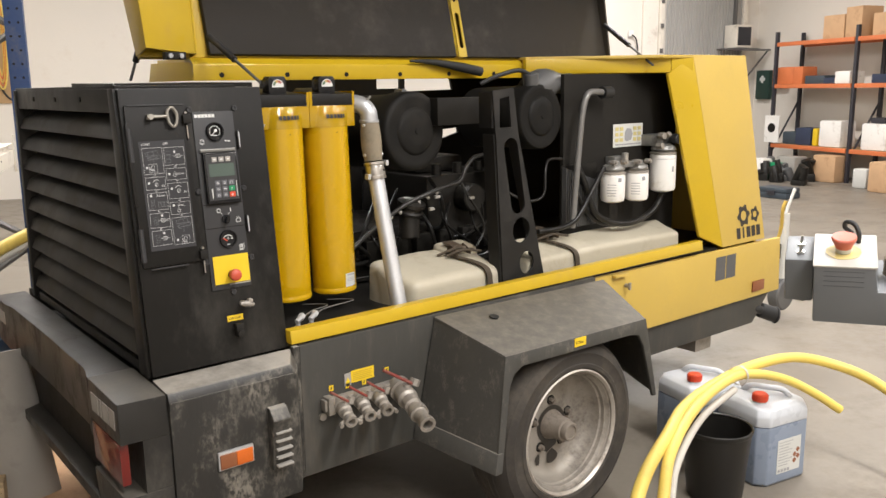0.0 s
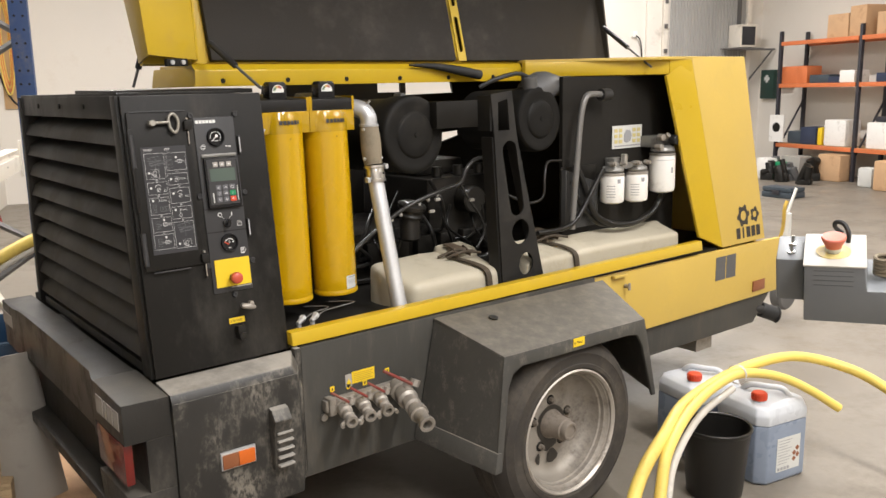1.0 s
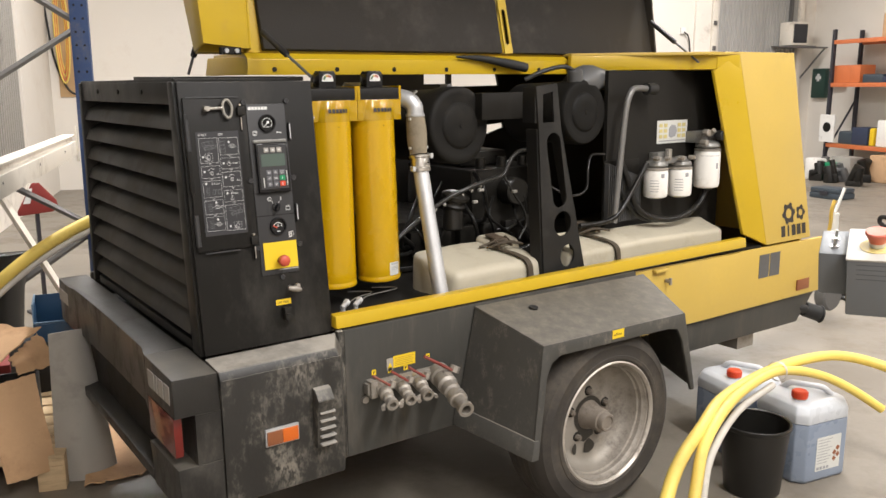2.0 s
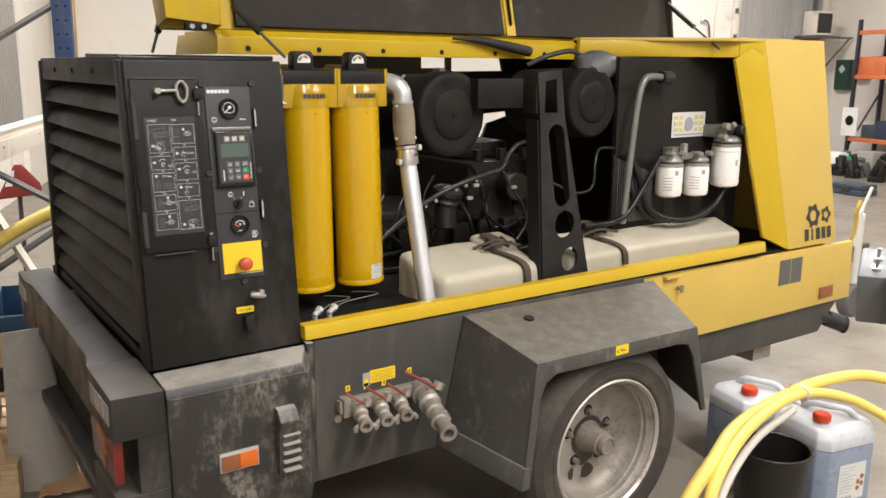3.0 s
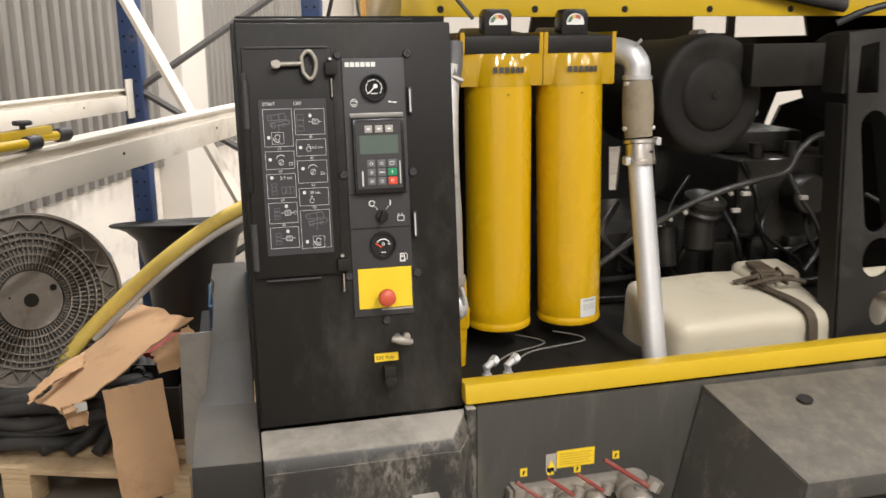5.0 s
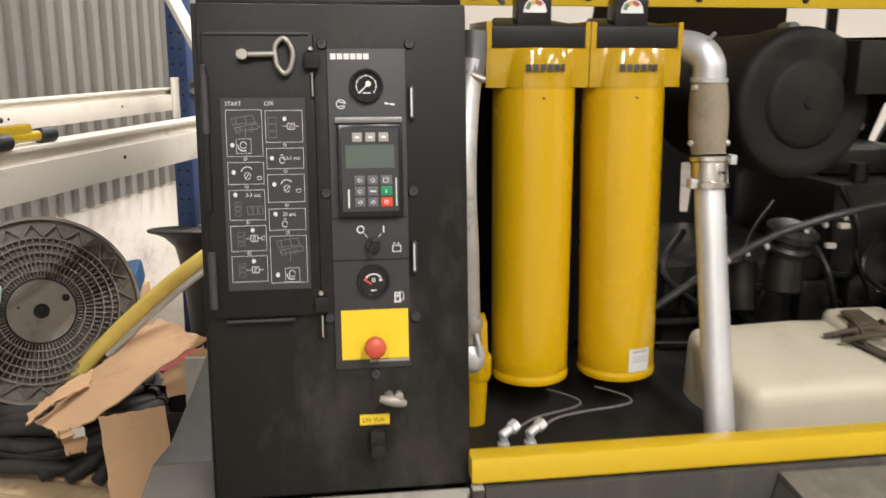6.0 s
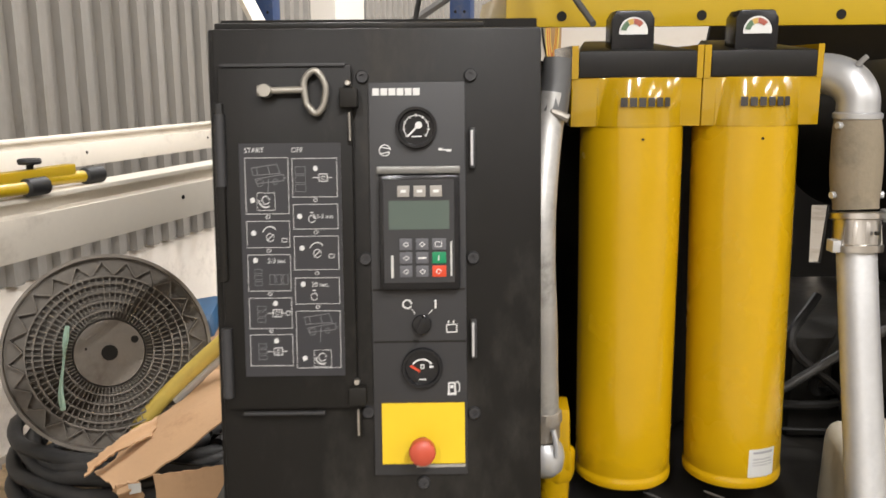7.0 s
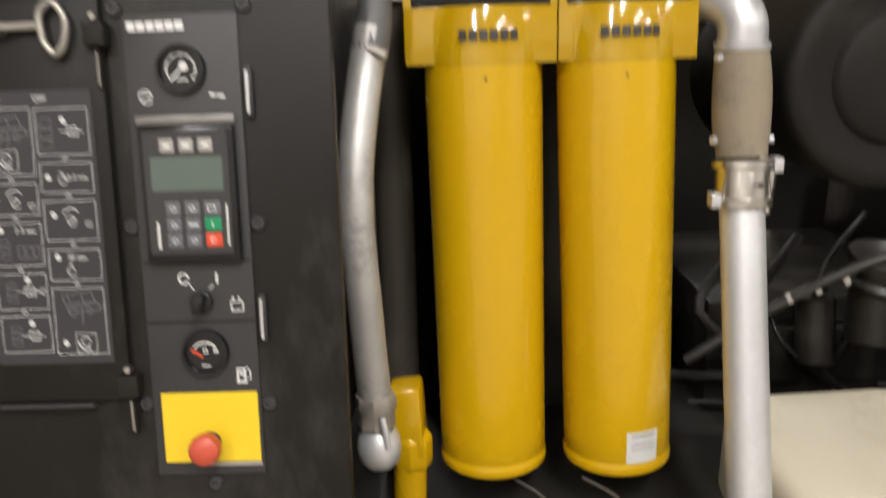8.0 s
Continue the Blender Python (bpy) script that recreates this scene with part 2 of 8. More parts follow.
DUST = (0.30, 0.26, 0.21)
M = {
    "yellow": mat("yellow_paint", (0.53, 0.355, 0.013), 0.34, vary=0.05, coat=0.35, bump=0.03, dirt=(0.45, 0.29, 0.05), dirt_amount=0.1),
    "yellow_side": mat("yellow_side_paint", (0.55, 0.38, 0.078), 0.45, vary=0.05, coat=0.15, bump=0.03, dirt=(0.5, 0.36, 0.1), dirt_amount=0.25),
    "filter_yellow": mat("filter_yellow_enamel", (0.53, 0.315, 0.003), 0.26, vary=0.03, coat=0.45, bump=0.02),
    "black": mat("black_powder_coat", (0.0120, 0.0110, 0.0097), 0.42, spec=0.26, vary=0.25, bump=0.15, dirt=(0.066, 0.060, 0.051), dirt_amount=0.34, dirt_scale=2.6, streak=2.2),
    # Lighter than the cabinet coat: dust, plus the light the slats catch.
    "slat": mat("dusty_lit_louvre_slat", (0.019, 0.0172, 0.0145), 0.5, spec=0.35, vary=0.2, bump=0.1, dirt=(0.075, 0.066, 0.052), dirt_amount=0.42, dirt_scale=3.5),
    "strip": mat("charcoal_panel_foil", (0.031, 0.0305, 0.0315), 0.5, vary=0.08, bump=0.08),
    "diagram": mat("diagram_foil", (0.028, 0.028, 0.031), 0.45, vary=0.1, bump=0.03),
    "bumper": mat("dusty_black_plastic", (0.027, 0.0253, 0.0225), 0.45, vary=0.2, bump=0.25, grain=120, dirt=(0.215, 0.194, 0.16), dirt_amount=0.43, dirt_scale=8.5, streak=1.8, top_dust=1.0, crisp=0.9, top_col=(0.34, 0.315, 0.275)),
    "corner": mat("scuffed_black_plastic", (0.020, 0.0188, 0.017), 0.38, vary=0.2, bump=0.25, grain=120, dirt=(0.070, 0.063, 0.052), dirt_amount=0.36, dirt_scale=7.0, streak=1.8, top_dust=0.6, crisp=0.4, top_col=(0.135, 0.121, 0.10)),
    "beam_top": mat("dull_rear_beam_plastic", (0.0150, 0.0135, 0.0115), 0.36, spec=0.6, vary=0.2, bump=0.2, grain=120, dirt=(0.042, 0.037, 0.030), dirt_amount=0.35, dirt_scale=9.0, streak=1.6, top_dust=0.4, top_col=(0.066, 0.060, 0.051)),
    "skirt": mat("dark_grey_sheet", (0.048, 0.0465, 0.041), 0.45, vary=0.2, bump=0.08, dirt=(0.125, 0.108, 0.086), dirt_amount=0.40, dirt_scale=7.0, streak=5.0),
    "fender": mat("dusty_fender_plastic", (0.062, 0.0595, 0.053), 0.66, vary=0.25, bump=0.35, grain=150, dirt=(0.15, 0.135, 0.112), dirt_amount=0.26, dirt_scale=22.0, streak=1.6, top_dust=0.6, crisp=1.0, top_col=(0.19, 0.17, 0.138)),
    "bay": mat("dark_engine_bay", (0.016, 0.0145, 0.0122), 0.55, spec=0.22, vary=0.3, bump=0.2, dirt=(0.022, 0.0195, 0.016), dirt_amount=0.3),
    "engine": mat("oily_engine_black", (0.012, 0.0108, 0.009), 0.34, spec=0.4, vary=0.4, bump=0.5, grain=40, dirt=(0.030, 0.026, 0.020), dirt_amount=0.30, dirt_scale=6),
    "drum": mat("dusty_black_moulding", (0.0115, 0.0108, 0.0096), 0.55, spec=0.16, vary=0.15, bump=0.15, grain=160, dirt=(0.026, 0.0235, 0.020), dirt_amount=0.3, dirt_scale=5),
    "harness": mat("grey_harness_tape", (0.030, 0.0288, 0.0265), 0.32, vary=0.3, bump=0.2, grain=90),
    "grease": mat("black_grease", (0.035, 0.030, 0.024), 0.35, vary=0.3, bump=0.3, grain=80),
    "foam": mat("lid_foam", (0.028, 0.024, 0.020), 0.85, vary=0.15, bump=0.6, grain=220, dirt=(0.075, 0.065, 0.055), dirt_amount=0.25),
    "rubber": mat("tyre_rubber", (0.037, 0.032, 0.027), 0.75, vary=0.15, bump=0.2, dirt=(0.095, 0.079, 0.060), dirt_amount=0.42, dirt_scale=4),
    "black_rubber": mat("black_rubber", (0.018, 0.018, 0.018), 0.55, vary=0.2, bump=0.1, dirt=(0.06, 0.055, 0.05), dirt_amount=0.25),
    "rim": mat("silver_rim_paint", (0.32, 0.29, 0.25), 0.5, metal=0.3, vary=0.15, bump=0.1, dirt=(0.12, 0.10, 0.085), dirt_amount=0.42, dirt_scale=8),
    "hub": mat("rusty_hub_cap", (0.19, 0.162, 0.132), 0.55, vary=0.25, bump=0.2, dirt=(0.08, 0.06, 0.045), dirt_amount=0.4, dirt_scale=14),
    "rim_lip": mat("worn_bright_rim_lip", (0.50, 0.46, 0.41), 0.4, metal=0.5, vary=0.15, bump=0.1, dirt=(0.12, 0.1, 0.08), dirt_amount=0.3, dirt_scale=12),
    "bracket": mat("dark_bracket_paint", (0.015, 0.0142, 0.0132), 0.5, spec=0.35, vary=0.25, bump=0.1, dirt=(0.042, 0.038, 0.033), dirt_amount=0.4, dirt_scale=5),
    "pale_tube": mat("pale_steel_tube", (0.20, 0.195, 0.186), 0.4, metal=0.4, vary=0.15, dirt=(0.14, 0.125, 0.11), dirt_amount=0.35, dirt_scale=6),
    # Glossier column yellow, darkened: shade under the lid is put into the colour.
    "head_yellow_shaded": mat("shaded_head_enamel", (0.41, 0.248, 0.003), 0.14, vary=0.02, coat=0.8, bump=0.0),
    "bay_hose": mat("oily_black_hose", (0.009, 0.0083, 0.0073), 0.35, spec=0.5, vary=0.3, bump=0.2, dirt=(0.03, 0.0265, 0.022), dirt_amount=0.3),
    "alu": mat("grey_cast_alloy", (0.23, 0.225, 0.21), 0.4, metal=0.5, vary=0.2, bump=0.2, grain=120, dirt=(0.10, 0.09, 0.08), dirt_amount=0.4, dirt_scale=12),
    "stop_red": mat("dull_red_button", (0.48, 0.075, 0.04), 0.4, vary=0.06, bump=0.02),
    "key_metal": mat("worn_key_metal", (0.33, 0.31, 0.27), 0.42, metal=0.6, vary=0.15, bump=0.2, grain=150),
    "old_hose": mat("dull_steel_hose", (0.46, 0.45, 0.43), 0.45, metal=0.6, vary=0.25, bump=0.3, grain=90, dirt=(0.16, 0.15, 0.13), dirt_amount=0.4, dirt_scale=7),
    "galv": mat("galvanised_pipe", (0.56, 0.565, 0.57), 0.42, metal=0.6, vary=0.15, bump=0.05, grain=90),
    "steel": mat("bright_steel", (0.62, 0.60, 0.57), 0.28, metal=1.0, vary=0.1, bump=0.03),
    "cast": mat("dirty_cast_metal", (0.36, 0.33, 0.29), 0.5, metal=0.55, vary=0.2, bump=0.3, grain=110, dirt=(0.22, 0.19, 0.15), dirt_amount=0.4, dirt_scale=9),
    "fabric": mat("worn_hose_sleeve", (0.24, 0.20, 0.14), 0.8, vary=0.2, bump=0.5, grain=140, dirt=(0.10, 0.085, 0.06), dirt_amount=0.4, dirt_scale=10),
    "grey_tube": mat("grey_steel_tube", (0.12, 0.12, 0.12), 0.45, metal=0.3, vary=0.15),
    "tank": mat("cream_tank_plastic", (0.46, 0.418, 0.325), 0.42, vary=0.06, bump=0.05, dirt=(0.36, 0.31, 0.22), dirt_amount=0.32, dirt_scale=5.0),
    "dial_green": mat("faded_green_print", (0.10, 0.17, 0.10), 0.5, vary=0.1, bump=0),
    "dial_amber": mat("faded_amber_print", (0.55, 0.36, 0.10), 0.5, vary=0.1, bump=0),
    "dial_red": mat("faded_red_print", (0.36, 0.10, 0.07), 0.5, vary=0.1, bump=0),
    "brown_hose": mat("dusty_brown_hose", (0.050, 0.043, 0.033), 0.6, vary=0.25, bump=0.2, dirt=(0.09, 0.078, 0.06), dirt_amount=0.3, dirt_scale=6),
    "white_can": mat("white_filter_can", (0.80, 0.78, 0.74), 0.4, vary=0.04, bump=0.03, dirt=(0.45, 0.41, 0.36), dirt_amount=0.2, dirt_scale=8),
    "white_mark": mat("white_print", (0.66, 0.66, 0.64), 0.6, vary=0.05, bump=0),
    "grey_mark": mat("grey_print", (0.30, 0.30, 0.31), 0.6, vary=0.05, bump=0),
    "black_mark": mat("black_print", (0.03, 0.025, 0.02), 0.5, vary=0.05, bump=0),
    "label_white": mat("white_label", (0.58, 0.58, 0.55), 0.5, vary=0.06, bump=0.02),
    "label_yellow": mat("yellow_label", (0.72, 0.50, 0.02), 0.45, vary=0.05, bump=0.02),
    "label_grey": mat("grey_label", (0.33, 0.31, 0.28), 0.5, vary=0.08, bump=0.02),
    "red": mat("red_plastic", (0.60, 0.065, 0.025), 0.35, vary=0.08, bump=0.02),
    "red_paint": mat("worn_red_lever_paint", (0.20, 0.035, 0.025), 0.5, vary=0.25, dirt=(0.2, 0.14, 0.1), dirt_amount=0.4, dirt_scale=12),
    "red_lens": mat("red_lamp_lens", (0.13, 0.008, 0.005), 0.18, vary=0.1, coat=0.5, bump=0),
    "orange_lens": mat("orange_reflector_lens", (0.62, 0.13, 0.015), 0.3, vary=0.2, grain=220, bump=0.4, coat=0.3),
    "dull_lens": mat("dull_reflector_lens", (0.24, 0.085, 0.035), 0.4, vary=0.15, grain=220, bump=0.3),
    "green": mat("green_key", (0.01, 0.22, 0.09), 0.4, vary=0.05, bump=0),
    "key_grey": mat("grey_key", (0.11, 0.11, 0.12), 0.5, vary=0.05, bump=0),
    "lcd": mat("grey_green_display", (0.085, 0.112, 0.095), 0.12, vary=0.03, bump=0),
    "dial": mat("black_dial", (0.01, 0.01, 0.011), 0.25, vary=0.1, bump=0),
    "strap": mat("worn_strap", (0.062, 0.047, 0.031), 0.7, vary=0.25, bump=0.4, grain=150),
    "rust": mat("rusty_ratchet_steel", (0.11, 0.085, 0.062), 0.55, metal=0.4, vary=0.35, bump=0.35, grain=120, dirt=(0.09, 0.055, 0.03), dirt_amount=0.45, dirt_scale=14),
    "floor": mat("worn_concrete_floor", (0.21, 0.184, 0.150), 0.42, vary=0.2, scale=1.4, grain=30, bump=0.15, dirt=(0.15, 0.126, 0.098), dirt_amount=0.40, dirt_scale=1.3),
    "wall": mat("white_painted_wall", (0.72, 0.675, 0.61), 0.75, vary=0.03, scale=0.8, grain=30, bump=0.05, dirt=(0.62, 0.55, 0.47), dirt_amount=0.15, dirt_scale=0.8),
    "plinth": mat("white_plinth_wall", (0.78, 0.725, 0.65), 0.8, vary=0.05, scale=1.5, grain=40, bump=0.1, dirt=(0.42, 0.37, 0.31), dirt_amount=0.35, dirt_scale=2.5),
    "ceiling": mat("ceiling_sheet", (0.70, 0.66, 0.60), 0.7, vary=0.04, bump=0.05),
    "cladding": mat("grey_corrugated_sheet", (0.31, 0.294, 0.27), 0.42, metal=0.45, vary=0.1, scale=2, bump=0.05, dirt=(0.22, 0.2, 0.17), dirt_amount=0.3, streak=3),
    "gate": mat("grey_gate_sheet", (0.46, 0.45, 0.43), 0.45, metal=0.3, vary=0.08, bump=0.05, streak=4),
    "blue": mat("blue_rack_paint", (0.025, 0.055, 0.15), 0.5, vary=0.15, dirt=(0.12, 0.12, 0.13), dirt_amount=0.25, dirt_scale=6),
    "beam": mat("cream_beam_paint", (0.74, 0.685, 0.595), 0.5, vary=0.06, dirt=(0.40, 0.35, 0.29), dirt_amount=0.2, dirt_scale=4),
    "brace": mat("grey_brace_steel", (0.16, 0.155, 0.15), 0.45, metal=0.4, vary=0.15),
    "orange": mat("orange_beam_paint", (0.60, 0.17, 0.06), 0.5, vary=0.12),
    "dark_post": mat("dark_post_paint", (0.035, 0.033, 0.04), 0.5, vary=0.1),
    "card": mat("brown_cardboard", (0.54, 0.34, 0.19), 0.85, vary=0.1, scale=4, bump=0.15, grain=80, dirt=(0.28, 0.16, 0.08), dirt_amount=0.3, dirt_scale=4),
    "wood": mat("pale_pallet_wood", (0.58, 0.43, 0.26), 0.75, vary=0.18, scale=3, bump=0.3, grain=70, streak=0.15, dirt=(0.24, 0.17, 0.1), dirt_amount=0.35, dirt_scale=4),
    "ply": mat("tan_plywood", (0.46, 0.30, 0.15), 0.7, vary=0.12, bump=0.15),
    "hose": mat("yellow_rubber_hose", (0.72, 0.54, 0.12), 0.45, vary=0.06, bump=0.08, dirt=(0.45, 0.33, 0.1), dirt_amount=0.25, dirt_scale=5),
    "clear_hose": mat("milky_clear_hose", (0.50, 0.47, 0.42), 0.25, vary=0.12, bump=0.1),
    "blue_plastic": mat("blue_crate_plastic", (0.03, 0.085, 0.17), 0.4, vary=0.1, dirt=(0.1, 0.11, 0.13), dirt_amount=0.25),
    "grey_sheet": mat("grey_bent_sheet", (0.36, 0.338, 0.305), 0.5, vary=0.05, bump=0.06, dirt=(0.16, 0.15, 0.135), dirt_amount=0.2),
    "grey_box": mat("grey_console_paint", (0.17, 0.18, 0.19), 0.45, vary=0.06, bump=0.08, dirt=(0.3, 0.29, 0.27), dirt_amount=0.2),
    "case_blue": mat("blue_grey_case", (0.05, 0.065, 0.08), 0.45, vary=0.1),
    "can_body": mat("milky_canister_plastic", (0.52, 0.54, 0.57), 0.3, vary=0.05, bump=0.03),
    "can_fluid": mat("blue_filled_canister", (0.22, 0.26, 0.33), 0.3, vary=0.12, scale=5, bump=0.03),
    "bucket": mat("black_bucket_plastic", (0.014, 0.013, 0.0115), 0.4, vary=0.2, bump=0.1),
    "reel": mat("black_reel_plastic", (0.20, 0.178, 0.15), 0.55, vary=0.15, bump=0.2, dirt=(0.12, 0.10, 0.08), dirt_amount=0.4, dirt_scale=5),
    "tape": mat("pale_green_tape", (0.33, 0.48, 0.38), 0.5, vary=0.1),
    "dark_cloth": mat("dark_blue_cloth", (0.035, 0.045, 0.08), 0.9, vary=0.2, bump=0.5),
    "glass_dark": mat("dark_window_glass", (0.03, 0.03, 0.035), 0.1, vary=0.05, bump=0),
    "print_grey": mat("faded_white_print", (0.58, 0.58, 0.57), 0.6, vary=0.05, bump=0),
    "red_cloth": mat("red_fabric", (0.22, 0.025, 0.02), 0.7, vary=0.15),
}

# ---- hall ----
X0, X1, Y0, Y1, TOP = -1.95, 11.6, -8.0, 11.3, 4.5
bm = B()
box(bm, X0 - 0.3, X1 + 0.3, Y0 - 0.3, Y1 + 0.3, -0.3, 0.0)
tagged(solid("floor", bm, M["floor"], "worn grey-beige concrete workshop floor with stains", "floor", MB), kind="structure")
bm = B()
box(bm, X0 - 0.3, X1 + 0.3, Y0 - 0.3, Y1 + 0.3, TOP, TOP + 0.2)
tagged(solid("ceiling", bm, M["ceiling"], "plain pale hall ceiling", "ceiling", MB), kind="structure")


def wall(name, x0, x1, y0, y1, z0, z1, material, label):
    bm = B()
    box(bm, x0, x1, y0, y1, z0, z1)
    return solid(name, bm, material, label, "wall", MB, kind="structure")


PL = 0.80
wall("wall_west_plinth", X0 - 0.2, X0 - 0.06, Y0, 9.0, 0, PL, M["plinth"], "white concrete plinth wall with scuffs")
wall("wall_west", X0 - 0.2, X0 - 0.1, Y0, 9.0, PL, TOP, M["plinth"], "backing wall behind grey corrugated cladding")
wall("wall_west_white", X0 - 0.2, X0, 9.0, Y1, 0, TOP, M["wall"], "plain white painted hall wall")
wall("wall_north", X0 - 0.2, X1 + 0.2, Y1, Y1 + 0.2, 0, TOP, M["wall"], "white painted end wall")
wall("wall_east", X1, X1 + 0.2, Y0, Y1, 0, TOP, M["wall"], "white painted long wall behind storage rack")
wall("wall_south", X0 - 0.2, X1 + 0.2, Y0 - 0.2, Y0, 0, TOP, M["wall"], "white painted rear wall")


def corrugated(bm, x, y0, y1, z0, z1, pitch=0.19, depth=0.035, t=0.004):
    n = int((y1 - y0) / pitch)
    prof = []
    for k in range(n):
        y = y0 + k * pitch
        prof += [(x, y), (x, y + pitch * 0.42), (x + depth, y + pitch * 0.52), (x + depth, y + pitch * 0.9)]
    front = prof
    back = [(p[0] - t, p[1]) for p in reversed(prof)]
    prism(bm, front + back, "z", z0, z1)


bm = B()
corrugated(bm, X0 - 0.05, -4.0, 8.98, 0.672, TOP, pitch=0.122, depth=0.032)
solid("wall_west_cladding", bm, M["cladding"], "grey corrugated steel cladding on the wall", "wall", MB, kind="structure", sharp=20)
# ---- ceiling lamps ----
def ceiling_lamp():
    lamp = thing("unseen_ceiling_light", "white ceiling fixture with a long fluorescent tube, out of view", "lamp", group="ceiling tube lights")
    bm = B()
    box(bm, -0.11, 0.11, -1.35, 1.35, 0.03, 0.1)
    part("housing", bm, M["wall"], lamp, bevel=0.01)
    return lamp


first = ceiling_lamp()
first.matrix_world = MB @ pose(*LAMPS[0][:2], 4.37)
for lx, ly, _ in LAMPS[1:]:
    copy_thing(first, MB @ pose(lx, ly, 4.37))
# ---- the compressor trailer ----
comp = thing("compressor_trailer", "yellow and black towable air compressor on wheels with its lid open", "air compressor",
             pose(1.38, 0, 0, 0, -0.6, 0) @ pose(-1.38, 0, 0))
FACE = pose(0, 0, 1.55, -6.5, 0, 0)      # the leaning side: x along, -y out, z up from the cabinet's top


def fy(z):
    return (z - 1.55) * 0.114


def fbox(bm, x0, x1, z0, z1, d0, d1):
    return box(bm, x0, x1, -d1, -d0, z0 - 1.55, z1 - 1.55, FACE)


def fpt(x, z, d):
    return FACE @ Vector((x, -d, z - 1.55))


def fcyl(bm, x, z, d0, d1, r0, r1=None, n=24, soft=0.0):
    return cyl(bm, fpt(x, z, d0), fpt(x, z, d1), r0, r1, n, soft)


FOUT = (FACE.to_3x3() @ Vector((0, -1, 0)))
# control cabinet
CX0, CX1, CZ0, CZ1, CY = 0.016, 0.431, 0.776, 1.562, 1.16
bm = B()
fbox(bm, CX0, CX1, CZ0, CZ1, -0.018, 0.0)
cab = part("control_cabinet", bm, M["black"], comp, "black powder-coated control cabinet", bevel=0.004)
bm = B()
box(bm, CX1 - 0.085, CX1 - 0.073, 0.03, CY, CZ0, CZ1 - 0.006)
part("cabinet_side", bm, M["black"], cab)
bm = B()
box(bm, CX0, CX1 - 0.07, 0.02, CY - 0.02, CZ1 - 0.004, CZ1 + 0.008)
part("cabinet_roof", bm, M["black"], cab, bevel=0.003)
bm = B()
box(bm, CX0 + 0.12, CX0 + 0.14, 0.03, CY - 0.02, CZ0 + 0.01, CZ1 - 0.03)
part("cabinet_baffle", bm, M["bay"], cab)
# rear louvre: frame and slats
bm = B()
hexa(bm, [(CX0 - 0.008, fy(CZ0) + 0.016, CZ0), (CX0 + 0.02, fy(CZ0) + 0.016, CZ0), (CX0 + 0.02, fy(CZ0) + 0.085, CZ0), (CX0 - 0.008, fy(CZ0) + 0.085, CZ0)],
     [(CX0 - 0.008, fy(CZ1) + 0.016, CZ1), (CX0 + 0.02, fy(CZ1) + 0.016, CZ1), (CX0 + 0.02, fy(CZ1) + 0.06, CZ1), (CX0 - 0.008, fy(CZ1) + 0.06, CZ1)])
hexa(bm, [(CX0 - 0.008, CY - 0.002, CZ0), (CX0 + 0.30, CY - 0.002, CZ0), (CX0 + 0.30, CY + 0.030, CZ0), (CX0 - 0.008, CY + 0.030, CZ0)],
     [(CX0 - 0.008, CY - 0.050, CZ1), (CX0 + 0.30, CY - 0.050, CZ1), (CX0 + 0.30, CY - 0.018, CZ1), (CX0 - 0.008, CY - 0.018, CZ1)])
box(bm, CX0 - 0.002, CX0 + 0.02, 0.05, CY - 0.05, CZ1 - 0.065, CZ1)
box(bm, CX0 - 0.002, CX0 + 0.02, -0.0, CY - 0.05, CZ0, CZ0 + 0.03)
louvre = part("louvre_frame", bm, M["black"], comp, "black louvred rear air grille", bevel=0.003)
for k in range(9):
    z = CZ0 + 0.045 + k * 0.0755
    bm = B()
    prism(bm, [(CX0 - 0.002, z), (CX0 + 0.012, z + 0.036), (CX0 + 0.07, z + 0.068), (CX0 + 0.07, z + 0.064), (CX0 + 0.016, z + 0.032), (CX0 + 0.002, z)], "y", fy(z) + 0.06, CY - 0.004 - 0.061 * (z - CZ0))
    part("slat", bm, M["slat"], louvre)
for k in range(5):
    bm = B()
    cyl(bm, (CX0 - 0.006, 0.06 + k * 0.27, CZ1 - 0.03), (CX0, 0.06 + k * 0.27, CZ1 - 0.03), 0.008, n=12)
    part("screw", bm, M["bay"], louvre)
# hinged cover with the start diagram
bm = B()
fbox(bm, 0.024, 0.192, 1.078, 1.516, 0.001, 0.012)
door = part("cabinet_door", bm, M["black"], comp, "black hinged cover with start and stop diagram", bevel=0.004)
bm = B()
fbox(bm, 0.050, 0.177, 1.122, 1.419, 0.0125, 0.0135)
part("diagram_plate", bm, M["diagram"], door, "charcoal foil printed with white pictograms")
for z in (1.14, 1.41):
    bm = B()
    fcyl(bm, 0.026, z - 0.045, 0.016, 0.017, 0.001)
    tube(bm, [fpt(0.027, z - 0.045, 0.014), fpt(0.027, z + 0.045, 0.014)], 0.007, 10, 0)
    part("hinge", bm, M["strip"], door)
bm = B()
fbox(bm, 0.020, 0.032, 1.245, 1.47, 0.006, 0.018)
part("hinge_cover", bm, M["black"], door, bevel=0.004)
for x0, x1, z in ((0.03, 0.185, 1.515), (0.045, 0.15, 1.073)):
    bm = B()
    fbox(bm, x0, x1, z - 0.002, z + 0.002, 0.008, 0.015)
    part("edge_strip", bm, M["strip"], door, bevel=0.001)


